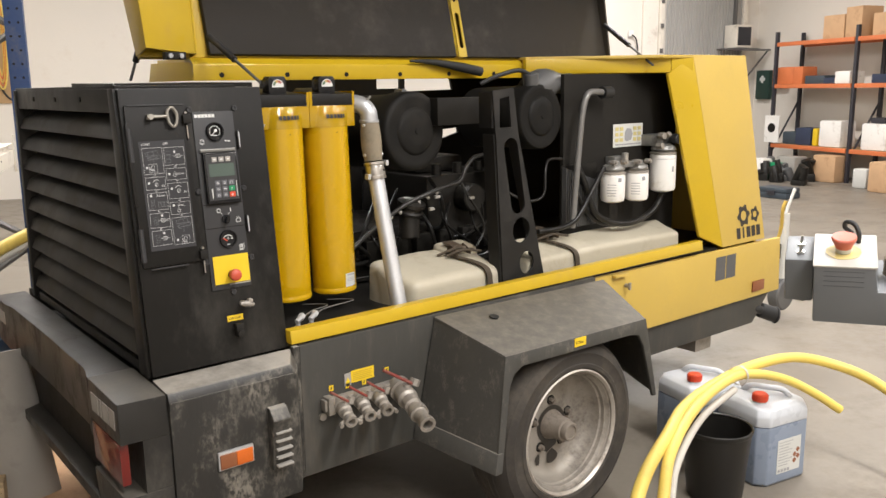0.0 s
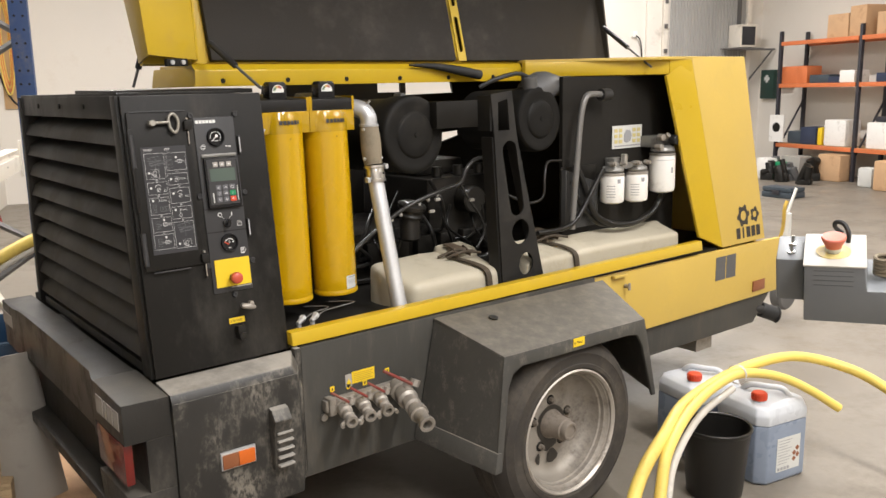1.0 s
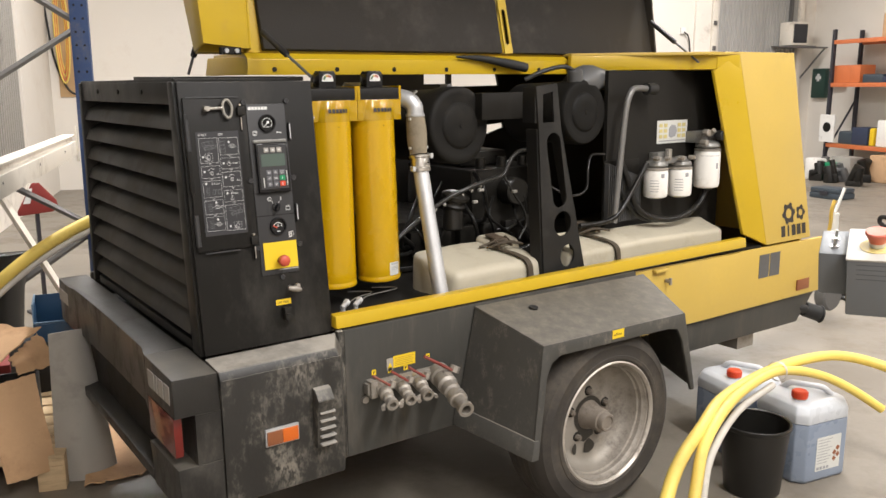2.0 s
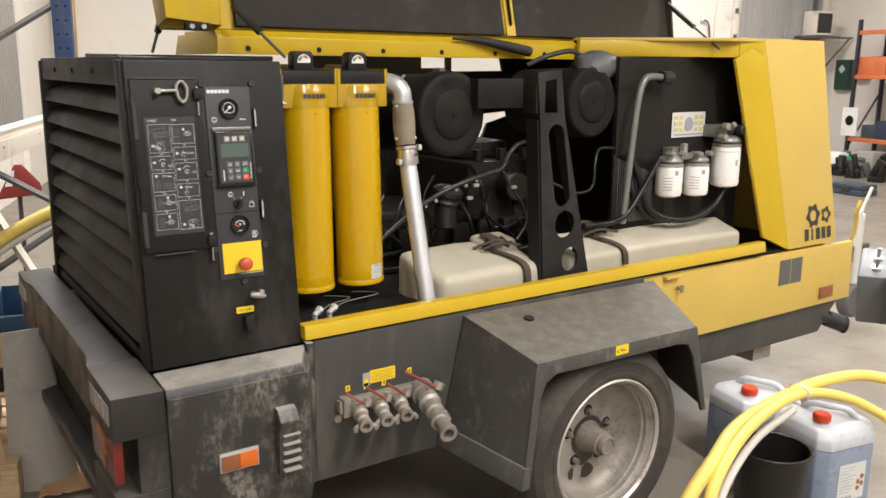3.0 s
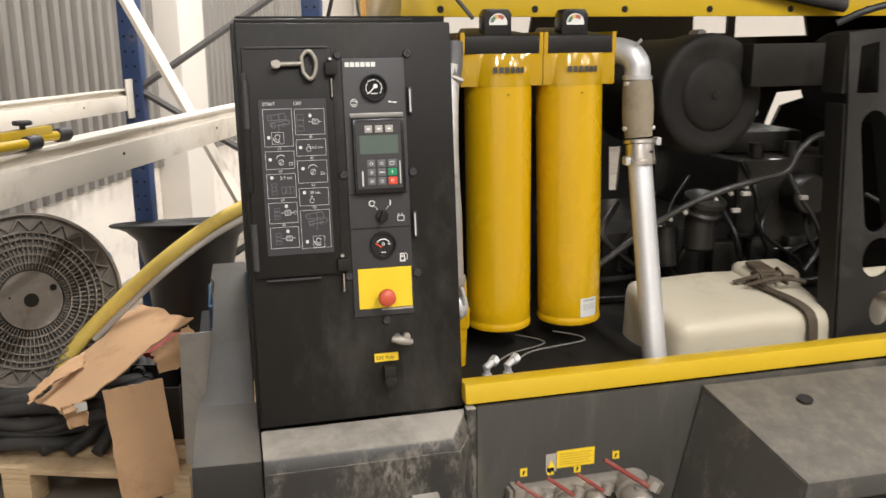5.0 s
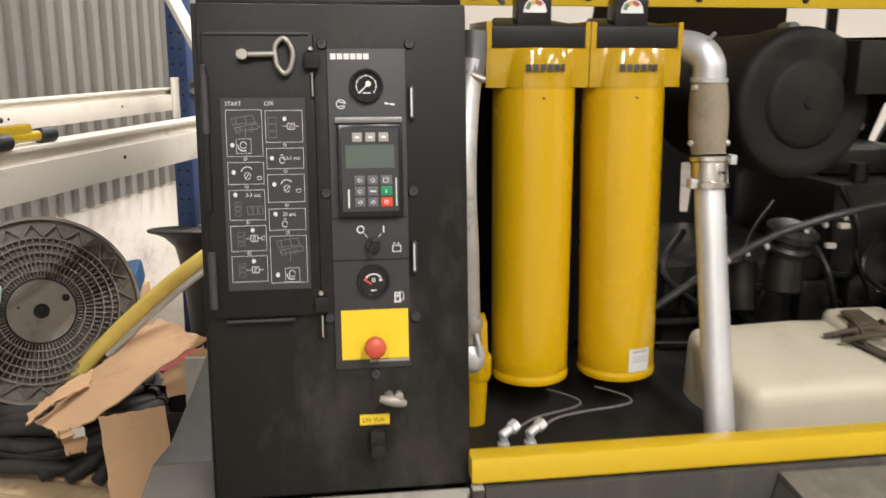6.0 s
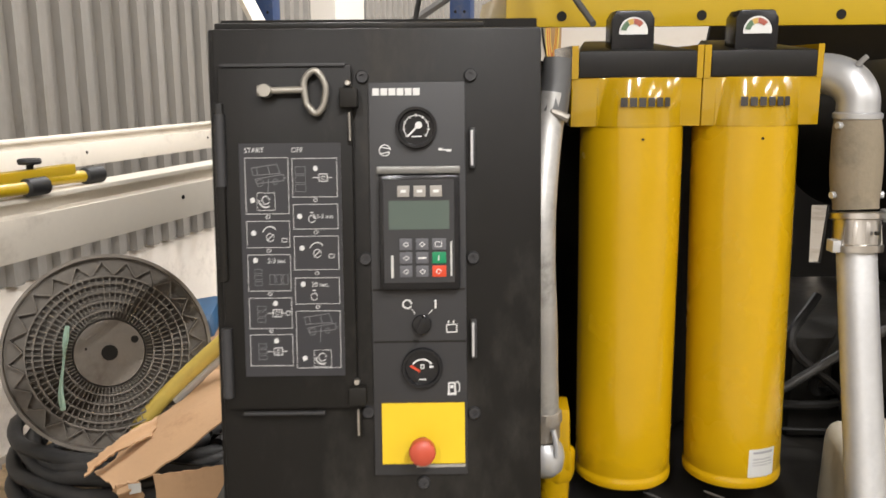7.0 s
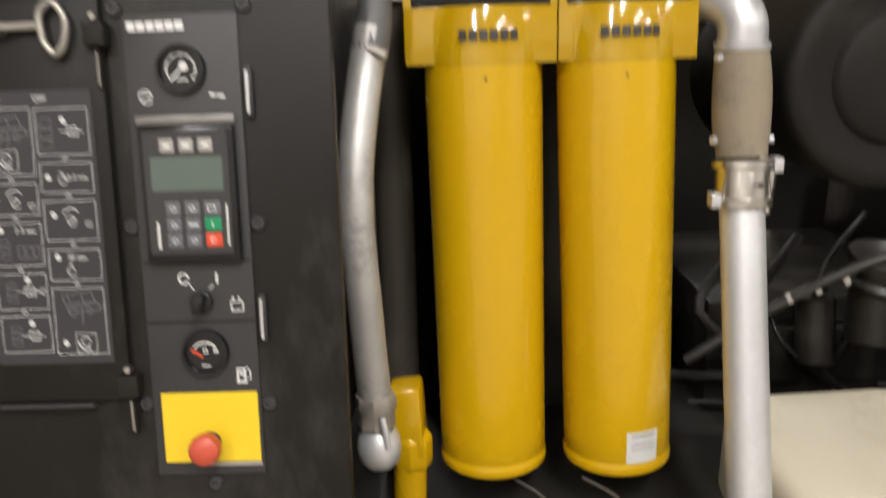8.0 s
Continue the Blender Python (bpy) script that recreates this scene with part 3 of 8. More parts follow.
def line(bm, x0, z0, x1, z1, d, w=0.0008):
    v = Vector((x1 - x0, z1 - z0))
    n = Vector((-v.y, v.x)).normalized() * w * 0.5
    ps = [(x0 + n.x, z0 + n.y), (x0 - n.x, z0 - n.y), (x1 - n.x, z1 - n.y), (x1 + n.x, z1 + n.y)]
    bm.faces.new([bm.verts.new(fpt(p[0], p[1], d)) for p in ps])


def frame_line(bm, x0, x1, z0, z1, d, w=0.0008):
    for a in ((x0, z0, x1, z0), (x1, z0, x1, z1), (x1, z1, x0, z1), (x0, z1, x0, z0)):
        line(bm, *a, d, w)


def disc_mark(bm, x, z, r, d, n=14):
    bm.faces.new([bm.verts.new(fpt(*p, d)) for p in ring_pts(x, z, r, r, n)])


def arc_mark(bm, x, z, r, a0, a1, d, w=0.0012, n=14):
    ps = ring_pts(x, z, r, r, n, a0, a1)
    for p, q in zip(ps, ps[1:]):
        line(bm, *p, *q, d, w)


def ftext(bm, s, size, x, z, d):
    letters(bm, s, size, FACE @ pose(x, -d, z - 1.55, 90, 0, 0), 0.0002)


D = 0.0141


def stretch(bm):
    m = FACE @ Matrix.Translation((0.057 - 0.0555 * 1.055, 0, 1.401 - 1.55 - (1.398 - 1.55) * 1.152)) @ Matrix.Diagonal((1.055, 1, 1.152, 1)) @ FACE.inverted()
    bmesh.ops.transform(bm, matrix=m, verts=bm.verts)


bm = B()
ftext(bm, "START", 0.0080, 0.055, 1.4035, D)
ftext(bm, "OFF", 0.0080, 0.1105, 1.4035, D)
LEFT = [(1.398, 1.338), (1.329, 1.301), (1.292, 1.253), (1.244, 1.211), (1.203, 1.169)]
RIGHT = [(1.397, 1.356), (1.347, 1.321), (1.312, 1.276), (1.266, 1.238), (1.229, 1.166)]
LEFT = [(1.55 + (a - 1.55) * 1.0, 1.55 + (b - 1.55) * 1.0) for a, b in LEFT]
for (z1, z0), x0, x1 in [(p, 0.0555, 0.1065) for p in LEFT] + [(p, 0.1115, 0.1645) for p in RIGHT]:
    frame_line(bm, x0, x1, z0 - 0.001, z1, D, 0.0006)
for col, xc in ((LEFT, 0.081), (RIGHT, 0.138)):
    for (z1, z0), nxt in zip(col, col[1:]):
        zc = (z0 + nxt[0]) / 2
        for a in ((-0.0028, 0, 0, 0.002), (0, 0.002, 0.0028, 0), (0.0028, 0, 0, -0.002), (0, -0.002, -0.0028, 0)):
            line(bm, xc + a[0], zc + a[1], xc + a[2], zc + a[3], D, 0.0007)
# step numbers as white dots, then the pictograms
for x, z in ((0.0635, 1.352), (0.139, 1.386), (0.0635, 1.316), (0.119, 1.334), (0.0645, 1.286), (0.121, 1.299), (0.087, 1.238), (0.121, 1.259), (0.087, 1.196), (0.121, 1.176)):
    disc_mark(bm, x, z, 0.0030, D)
ftext(bm, "0,5-2 min", 0.0065, 0.1345, 1.3315, D)
ftext(bm, "2-3 sec", 0.0075, 0.079, 1.2828, D)
ftext(bm, "20 sec.", 0.0075, 0.131, 1.2562, D)
for x, z in ((0.087, 1.312), (0.143, 1.294)):
    arc_mark(bm, x - 0.004, z + 0.002, 0.009, 40, 160, D)
    arc_mark(bm, x - 0.004, z - 0.001, 0.0045, 0, 360, D, 0.0009)
    line(bm, x - 0.007, z - 0.004, x - 0.001, z + 0.002, D, 0.0009)
    frame_line(bm, x + 0.010, x + 0.016, z - 0.006, z - 0.002, D, 0.0007)
for x, z in ((0.079, 1.352), (0.142, 1.177)):
    arc_mark(bm, x, z, 0.0045, 0, 360, D, 0.001)
    arc_mark(bm, x, z, 0.0078, 180, 300, D, 0.0016)
    frame_line(bm, x - 0.010, x + 0.011, z - 0.011, z + 0.008, D, 0.0005)
for x, z in ((0.148, 1.376), (0.089, 1.227), (0.089, 1.184)):
    frame_line(bm, x - 0.005, x + 0.005, z - 0.004, z + 0.004, D, 0.001)
    arc_mark(bm, x, z, 0.002, 0, 360, D, 0.0008, 8)
    line(bm, x + 0.006, z, x + 0.011, z, D, 0.0009)
    line(bm, x - 0.006, z, x - 0.013, z, D, 0.0007)
for x, z in ((0.1335, 1.333), (0.134, 1.247)):
    arc_mark(bm, x, z - 0.002, 0.004, 0, 360, D, 0.0009)
    line(bm, x - 0.002, z + 0.005, x + 0.002, z + 0.005, D, 0.0012)
for x in (0.102, 0.102):
    arc_mark(bm, x, 1.227, 0.0028, 0, 360, D, 0.0008, 8)
stretch(bm)
part("diagram_print", bm, M["print_grey"], door, "white printed steps and lettering")
grey_line = mat("grey_drawing", (0.17, 0.17, 0.175), 0.6, vary=0.05, bump=0)
for x, z in ((0.081, 1.379), (0.139, 1.214)):
    bm = B()
    for a, b in (((-0.018, 0.008), (0.012, 0.012)), ((0.012, 0.012), (0.016, 0.002)), ((0.016, 0.002), (-0.016, 0.0)), ((-0.016, 0.0), (-0.018, 0.008)), ((-0.014, -0.004), (0.02, 0.001)), ((0.02, 0.001), (0.02, -0.006)), ((0.02, -0.006), (-0.012, -0.009)), ((-0.012, -0.009), (-0.014, -0.004)), ((0.002, -0.004), (0.001, -0.020)), ((-0.010, 0.0), (-0.012, 0.008)), ((0.004, 0.001), (0.001, 0.011)), ((0.020, -0.003), (0.024, -0.003))):
        line(bm, x + a[0], z + a[1], x + b[0], z + b[1], D, 0.0007)
    arc_mark(bm, x - 0.008, z - 0.008, 0.004, 0, 360, D, 0.0006)
    arc_mark(bm, x + 0.010, z - 0.007, 0.003, 0, 360, D, 0.0006)
    stretch(bm)
    part("machine_drawing", bm, grey_line, door, "grey line drawing of the machine")
for x0, x1, z0, z1 in ((0.114, 0.128, 1.36, 1.389), (0.062, 0.073, 1.257, 1.277), (0.064, 0.076, 1.216, 1.236), (0.064, 0.076, 1.174, 1.194)):
    bm = B()
    for i in range(3):
        frame_line(bm, x0 + 0.001, x1 - 0.001, z0 + (z1 - z0) * i / 3 + 0.001, z0 + (z1 - z0) * (i + 1) / 3 - 0.001, D, 0.0005)
    stretch(bm)
    part("controller_drawing", bm, grey_line, door, "grey line drawing of the controller")
for k in range(3):
    bm = B()
    frame_line(bm, 0.081 + k * 0.008, 0.087 + k * 0.008, 1.259, 1.270, D, 0.0006)
    stretch(bm)
    part("key_drawing", bm, grey_line, door)
# square key hung on the cover
bm = B()
tube(bm, [fpt(0.086, 1.483, 0.022), fpt(0.134, 1.484, 0.022)], 0.0045, 10, 0)
fcyl(bm, 0.087, 1.483, 0.012, 0.031, 0.008, n=12)
tube(bm, [fpt(0.078, 1.483, 0.022), fpt(0.090, 1.483, 0.022)], 0.0075, 10, 0)
tube(bm, [fpt(0.137, 1.467, 0.022), fpt(0.135, 1.495, 0.022), fpt(0.149, 1.507, 0.022), fpt(0.161, 1.489, 0.022), fpt(0.158, 1.465, 0.022), fpt(0.148, 1.455, 0.022), fpt(0.137, 1.467, 0.022)], 0.0042, 10, 6)
part("square_key", bm, M["key_metal"], door, "cast metal square key with oval grip")
for x, z in ((0.188, 1.476), (0.192, 1.098)):
    bm = B()
    fbox(bm, x - 0.010, x + 0.012, z - 0.014, z + 0.010, 0.004, 0.024)
    fbox(bm, x - 0.002, x + 0.004, z - 0.060, z - 0.012, 0.006, 0.014)
    latch = part("latch", bm, M["bay"], door, "black latch with bright pin", bevel=0.002)
    bm = B()
    fcyl(bm, x, z + 0.016, 0.01, 0.02, 0.004, n=10, soft=0.001)
    part("stud", bm, M["steel"], latch)
    bm = B()
    tube(bm, [fpt(x + 0.001, z - 0.02, 0.017), fpt(x + 0.001, z - 0.055, 0.015)], 0.0016, 6, 0)
    part("pin", bm, M["steel"], latch)
# instrument strip
bm = B()
fbox(bm, 0.212, 0.334, 0.985, 1.494, 0.001, 0.004)
strip = part("instrument_panel", bm, M["strip"], comp, "charcoal instrument panel with gauges, display and emergency stop", bevel=0.0015)
bm = B()
for k in range(6):
    x = 0.2175 + k * 0.0102
    fbox(bm, x, x + 0.0085, 1.4775, 1.4865, 0.0041, 0.0048)
part("nameplate_bar", bm, M["white_mark"], strip, "plain white bars of a maker's mark")
for z in (1.231, 1.163):
    bm = B()
    fbox(bm, 0.2135, 0.3325, z - 0.0012, z + 0.0012, 0.0041, 0.0046)
    part("joint", bm, M["bay"], strip)
bm = B()
fbox(bm, 0.221, 0.327, 1.379, 1.389, 0.0041, 0.013)
part("hood_strip", bm, M["alu"], strip, "satin metal drip strip", bevel=0.003)


def gauge(x, z, red):
    bm = B()
    lathe(bm, [(0, 0.006), (0.021, 0.006), (0.0225, 0.0125), (0.0255, 0.0125), (0.0265, 0.009), (0.0265, 0.003), (0, 0.003)], fpt(x, z, 0), FOUT, 36)
    g = part("gauge", bm, M["dial"], strip, "black round gauge with white scale")
    bm = B()
    d = 0.0066
    if red:
        arc_mark(bm, x, z - 0.004, 0.0150, 35, 145, d, 0.0022)
        frame_line(bm, x - 0.002, x + 0.002, z - 0.001, z + 0.004, d, 0.0012)
        line(bm, x + 0.009, z + 0.001, x + 0.014, z + 0.001, d, 0.003)
        line(bm, x - 0.005, z - 0.0155, x + 0.005, z - 0.0155, d, 0.0016)
    else:
        arc_mark(bm, x, z, 0.0155, -40, 220, d, 0.0011, 26)
        for k in range(9):
            a = radians(-40 + 32.5 * k)
            line(bm, x + 0.0135 * math.cos(a), z + 0.0135 * math.sin(a), x + 0.0175 * math.cos(a), z + 0.0175 * math.sin(a), d, 0.0011)
        line(bm, x - 0.0115, z - 0.0115, x + 0.006, z + 0.006, d + 0.0006, 0.0022)
        disc_mark(bm, x + 0.003, z + 0.003, 0.0045, d + 0.0004)
        line(bm, x - 0.006, z - 0.011, x + 0.007, z - 0.011, d, 0.0018)
    part("scale", bm, M["white_mark"], g)
    if red:
        bm = B()
        line(bm, x - 0.0155, z + 0.003, x - 0.003, z - 0.005, d + 0.0006, 0.003)
        part("needle", bm, M["red"], g, "red needle")


gauge(0.272, 1.437, False)
gauge(0.276, 1.129, True)
DS = 0.0047


def symbol(lines=(), boxes=(), arcs=()):
    bm = B()
    for *a, w in lines:
        line(bm, *a, DS, w)
    for *a, w in boxes:
        frame_line(bm, *a, DS, w)
    for x, z, r, w in arcs:
        arc_mark(bm, x, z, r, 0, 360, DS, w)
    part("panel_symbol", bm, M["white_mark"], strip, "white printed symbol")


symbol(((0.227, 1.413, 0.238, 1.411, 0.0012), (0.227, 1.405, 0.238, 1.407, 0.0012)), (), ((0.232, 1.409, 0.007, 0.0012),))
symbol(((0.300, 1.409, 0.316, 1.409, 0.0016), (0.300, 1.4105, 0.305, 1.4105, 0.0016), (0.310, 1.4075, 0.316, 1.4075, 0.0016)))
symbol((), (), ((0.2575, 1.212, 0.0055, 0.0022),))
symbol(((0.294, 1.206, 0.294, 1.2175, 0.0024),))
symbol(((0.263, 1.206, 0.268, 1.199, 0.001),))
symbol(((0.290, 1.205, 0.285, 1.199, 0.001),))
symbol(((0.3105, 1.187, 0.3105, 1.190, 0.002), (0.317, 1.187, 0.317, 1.190, 0.002)), ((0.308, 0.321, 1.175, 1.185, 0.0014),))
symbol(((0.308, 1.093, 0.320, 1.093, 0.002), (0.312, 1.103, 0.316, 1.103, 0.004), (0.319, 1.096, 0.324, 1.097, 0.0012), (0.324, 1.097, 0.324, 1.106, 0.0012), (0.324, 1.106, 0.321, 1.110, 0.0012), (0.321, 1.110, 0.319, 1.108, 0.0012)), ((0.310, 0.318, 1.094, 1.108, 0.0022),))
bm = B()
fcyl(bm, 0.276, 1.186, 0.004, 0.010, 0.0125, soft=0.001)
prism(bm, [(-0.0045, -0.011), (0.0045, -0.011), (0.0035, 0.011), (-0.0035, 0.011)], "y", -0.024, -0.009)
xf(bm, bm.verts[-8:], FACE @ pose(0.276, 0, 1.186 - 1.55, 0, 20, 0))
part("rotary_switch", bm, M["dial"], strip, "black rotary switch", bevel=0.0008)
# controller
bm = B()
fbox(bm, 0.224, 0.326, 1.232, 1.378, 0.004, 0.019)
ctl = part("controller", bm, M["dial"], strip, "compressor controller with display and keypad", bevel=0.005)
bm = B()
fbox(bm, 0.230, 0.3185, 1.242, 1.372, 0.019, 0.0195)
part("keypad_foil", bm, M["strip"], ctl)
bm = B()
fbox(bm, 0.2365, 0.3125, 1.3095, 1.3455, 0.0196, 0.0201)
part("display", bm, M["lcd"], ctl, "grey-green unlit display")
for k in range(3):
    bm = B()
    fbox(bm, 0.2475 + k * 0.0205, 0.2625 + k * 0.0205, 1.3505, 1.3645, 0.0196, 0.0208)
    key = part("key", bm, M["label_grey"], ctl, "grey key", bevel=0.001)
    bm = B()
    line(bm, 0.2515 + k * 0.0205, 1.3575, 0.2585 + k * 0.0205, 1.3575, 0.0210, 0.0035)
    part("key_mark", bm, M["white_mark"], key)
for r in range(3):
    for c in range(3):
        x, z = 0.2495 + c * 0.0205, 1.2835 - r * 0.0172
        green, red = (r, c) == (1, 2), (r, c) == (2, 2)
        bm = B()
        fbox(bm, x, x + (0.0175 if c == 2 else 0.0155), z, z + 0.0145, 0.0196, 0.0208)
        key = part("key", bm, M["green"] if green else M["red"] if red else M["key_grey"], ctl, "green key" if green else "red key" if red else "dark grey key", bevel=0.001)
        bm = B()
        xc, zc = x + 0.008, z + 0.007
        if red:
            arc_mark(bm, xc, zc, 0.0028, 0, 360, 0.0210, 0.0012, 10)
        elif green:
            line(bm, xc, zc - 0.003, xc, zc + 0.003, 0.0210, 0.0014)
        elif c == 2:
            frame_line(bm, xc - 0.004, xc + 0.004, zc - 0.003, zc + 0.003, 0.0210, 0.0008)
        elif (r, c) == (1, 1):
            line(bm, xc - 0.005, zc, xc + 0.005, zc, 0.0210, 0.002)
        else:
            for a in ((-0.0035, 0, 0, 0.003), (0, 0.003, 0.0035, 0), (0.0035, 0, 0, -0.003), (0, -0.003, -0.0035, 0)):
                line(bm, xc + a[0], zc + a[1], xc + a[2], zc + a[3], 0.0210, 0.0008)
        part("key_mark", bm, M["white_mark"], key)
for sx0, sx1, sz0, sz1 in ((0.2385, 0.2415, 1.248, 1.2765), (0.3135, 0.3155, 1.250, 1.294)):
    bm = B()
    fbox(bm, sx0, sx1, sz0, sz1, 0.0196, 0.0199)
    part("side_print", bm, M["label_white"], ctl, "plain white bar of upright lettering")
# emergency stop
bm = B()
fbox(bm, 0.2225, 0.3305, 1.001, 1.082, 0.0041, 0.0062)
stop = part("emergency_plate", bm, M["label_yellow"], strip, "bright yellow emergency stop plate")
bm = B()
fcyl(bm, 0.275, 1.025, 0.006, 0.02, 0.012, n=20)
part("stop_collar", bm, M["strip"], stop)
bm = B()
lathe(bm, [(0, 0.018), (0.012, 0.018), (0.0165, 0.022), (0.0175, 0.030), (0.0165, 0.037), (0.012, 0.041), (0, 0.0425)], fpt(0.275, 1.025, 0), FOUT, 28)
part("stop_button", bm, M["stop_red"], stop, "round red emergency stop button")
bm = B()
fbox(bm, 0.267, 0.331, 0.9955, 0.9992, 0.0041, 0.0046)
part("web_line", bm, M["label_grey"], strip, "plain grey bar of small print")


def fscrew(x, z, parent=cab, d=0.0):
    bm = B()
    lathe(bm, [(0.0085, d), (0.0085, d + 0.003), (0.007, d + 0.0055), (0.0035, d + 0.0055), (0.0035, d + 0.003), (0, d + 0.003)], fpt(x, z, 0), FOUT, 14)
    part("screw", bm, M["strip"], parent)


for x, z in ((0.205, 1.501), (0.341, 1.502), (0.205, 1.271), (0.343, 1.271), (0.205, 1.070), (0.343, 1.067), (0.276, 0.974)):
    fscrew(x, z)
for z0, z1 in ((1.385, 1.437), (1.140, 1.192)):
    bm = B()
    fbox(bm, 0.339, 0.347, z0, z1, 0.0, 0.010)
    part("door_clip", bm, M["strip"], cab, bevel=0.003)
    bm = B()
    fbox(bm, 0.3405, 0.3435, z0 + 0.004, z1 - 0.004, 0.010, 0.0115)
    part("clip_edge", bm, M["galv"], cab)
# drain cock, supply label and socket
bm = B()
fcyl(bm, 0.297, 0.937, 0.0, 0.03, 0.008, n=12)
tube(bm, [fpt(0.280, 0.940, 0.028), fpt(0.302, 0.936, 0.03), fpt(0.322, 0.930, 0.028)], lambda t: 0.0055 + 0.004 * math.sin(3.14 * t), 10, 4)
fcyl(bm, 0.311, 0.944, 0.02, 0.036, 0.007, n=10)
part("drain_cock", bm, M["cast"], cab, "small metal drain cock", bevel=0.001)
bm = B()
fbox(bm, 0.248, 0.297, 0.889, 0.906, 0.0005, 0.0012)
lab = part("supply_label", bm, M["label_yellow"], cab, "yellow label reading 230 Volt")
bm = B()
ftext(bm, "230 Volt", 0.0108, 0.2505, 0.8935, 0.0017)
part("lettering", bm, M["black_mark"], lab)
bm = B()
fbox(bm, 0.264, 0.287, 0.852, 0.882, 0.0, 0.024)
fcyl(bm, 0.2755, 0.851, 0.0, 0.03, 0.012, n=16)
part("supply_socket", bm, M["bay"], cab, "black capped supply socket", bevel=0.004)

# ---- rear bumper ----
bm = B()
prism(bm, [(0.012, -0.10), (0.012, -0.205), (0.395, -0.205), (0.44, -0.125), (0.44, -0.10)], "z", 0.362, 0.742)
bump = part("bumper_side", bm, M["bumper"], comp, "dusty black plastic rear corner bumper", bevel=0.008)
bm = B()
hexa(bm, [(0.013, -0.204, 0.738), (0.394, -0.204, 0.738), (0.439, -0.125, 0.738), (0.013, -0.10, 0.738)],
     [(0.013, -0.19, 0.765), (0.38, -0.19, 0.765), (0.432, -0.10, 0.781), (0.013, -0.085, 0.775)])
part("bumper_top", bm, M["bumper"], bump, "dusty sloped bumper top", bevel=0.004)
bm = B()
hexa(bm, [(-0.119, -0.197, 0.657), (0.0112, -0.199, 0.657), (0.0112, 0.064, 0.657), (-0.119, 0.064, 0.657)],
     [(-0.116, -0.186, 0.766), (0.0112, -0.190, 0.764), (0.0112, 0.064, 0.775), (-0.116, 0.064, 0.775)])
corner = part("bumper_corner", bm, M["corner"], comp, "dusty black plastic rear bumper end with lamp recess", bevel=0.004)
bm = B()
hexa(bm, [(-0.112, -0.196, 0.362), (0.0112, -0.199, 0.362), (0.0112, 0.064, 0.362), (-0.112, 0.064, 0.362)],
     [(-0.119, -0.197, 0.508), (0.0112, -0.199, 0.508), (0.0112, 0.064, 0.508), (-0.119, 0.064, 0.508)])
part("corner_base", bm, M["corner"], corner, bevel=0.004)
bm = B()
box(bm, -0.062, 0.0108, -0.1975, 0.062, 0.5082, 0.6568)
part("corner_post", bm, M["corner"], corner)
# Black sheet added in the recess, standing for the dark gap there.
bm = B()
box(bm, -0.05, 0.0, 0.068, 1.28, 0.40, 0.598)
part("rear_panel", bm, M["bay"], corner, "black sheet added to fill the dark gap under the rear beam", bevel=0.004)
bm = B()
box(bm, -0.108, 0.0, 0.068, 1.28, 0.362, 0.399)
part("rear_step", bm, M["beam_top"], corner, "black lower rear rail", bevel=0.004)
bm = B()
prism(bm, [(-0.117, 0.066), (0.006, 0.066), (0.006, 1.30), (-0.105, 1.30), (-0.108, 1.12), (-0.096, 1.05), (-0.094, 0.56), (-0.099, 0.15)], "z", 0.60, 0.774)
beam = part("bumper_beam", bm, M["beam_top"], comp, "dusty black rear bumper beam", bevel=0.004)
yb = 0.030
for w in (0.058, 0.018, 0.044, 0.044):
    bm = B()
    box(bm, -0.1195, -0.1172, yb - w, yb, 0.690, 0.742)
    part("type_bar", bm, M["label_grey"], corner, "plain grey bar of the type lettering")
    yb -= w + 0.010
for k in range(6):
    bm = B()
    box(bm, -0.110, -0.1065, 1.135 + k * 0.026, 1.155 + k * 0.026, 0.69, 0.738)
    part("maker_bar", bm, M["label_grey"], beam, "plain grey bar of a maker's mark")
bm = B()
box(bm, -0.117, -0.092, -0.176, 0.058, 0.535, 0.652)
part("tail_lamp", bm, M["red_lens"], corner, "red tail lamp lens", bevel=0.006)
bm = B()
box(bm, 0.134, 0.240, -0.213, -0.204, 0.513, 0.566)
refl = part("side_reflector", bm, M["galv"], bump, "orange side reflector in a metal frame", bevel=0.002)
for x0, x1, lens in ((0.138, 0.186, "dull_lens"), (0.187, 0.236, "orange_lens")):
    bm = B()
    box(bm, x0, x1, -0.217, -0.212, 0.517, 0.559)
    part("lens", bm, M[lens], refl, bevel=0.001)
bm = B()
prism(bm, [(-0.204, 0.47), (-0.204, 0.66), (-0.222, 0.655), (-0.245, 0.625), (-0.235, 0.60), (-0.225, 0.47)], "x", 0.292, 0.347)
step = part("moulded_step", bm, M["bumper"], bump, "moulded ribbed handhold, worn pale on its edges", bevel=0.004)
for k in range(5):
    z = 0.482 + k * 0.025
    bm = B()
    box(bm, 0.300, 0.350, -0.243 + k * 0.0005, -0.225, z, z + 0.006)
    part("rib", bm, M["label_grey"], step, bevel=0.0015)

# ---- skirt, rail and lower body ----
bm = B()
box(bm, 0.45, 1.80, -0.125, -0.11, 0.362, 0.790)
box(bm, 0.45, 1.80, -0.109, -0.06, 0.362, 0.372)
skirt = part("side_skirt", bm, M["skirt"], comp, "dark grey sheet metal skirt", bevel=0.003)
bm = B()
box(bm, 0.427, 0.4495, -0.128, -0.10, 0.362, 0.79)
part("skirt_edge", bm, M["bumper"], skirt, "worn pale corner edge", bevel=0.006)
bm = B()
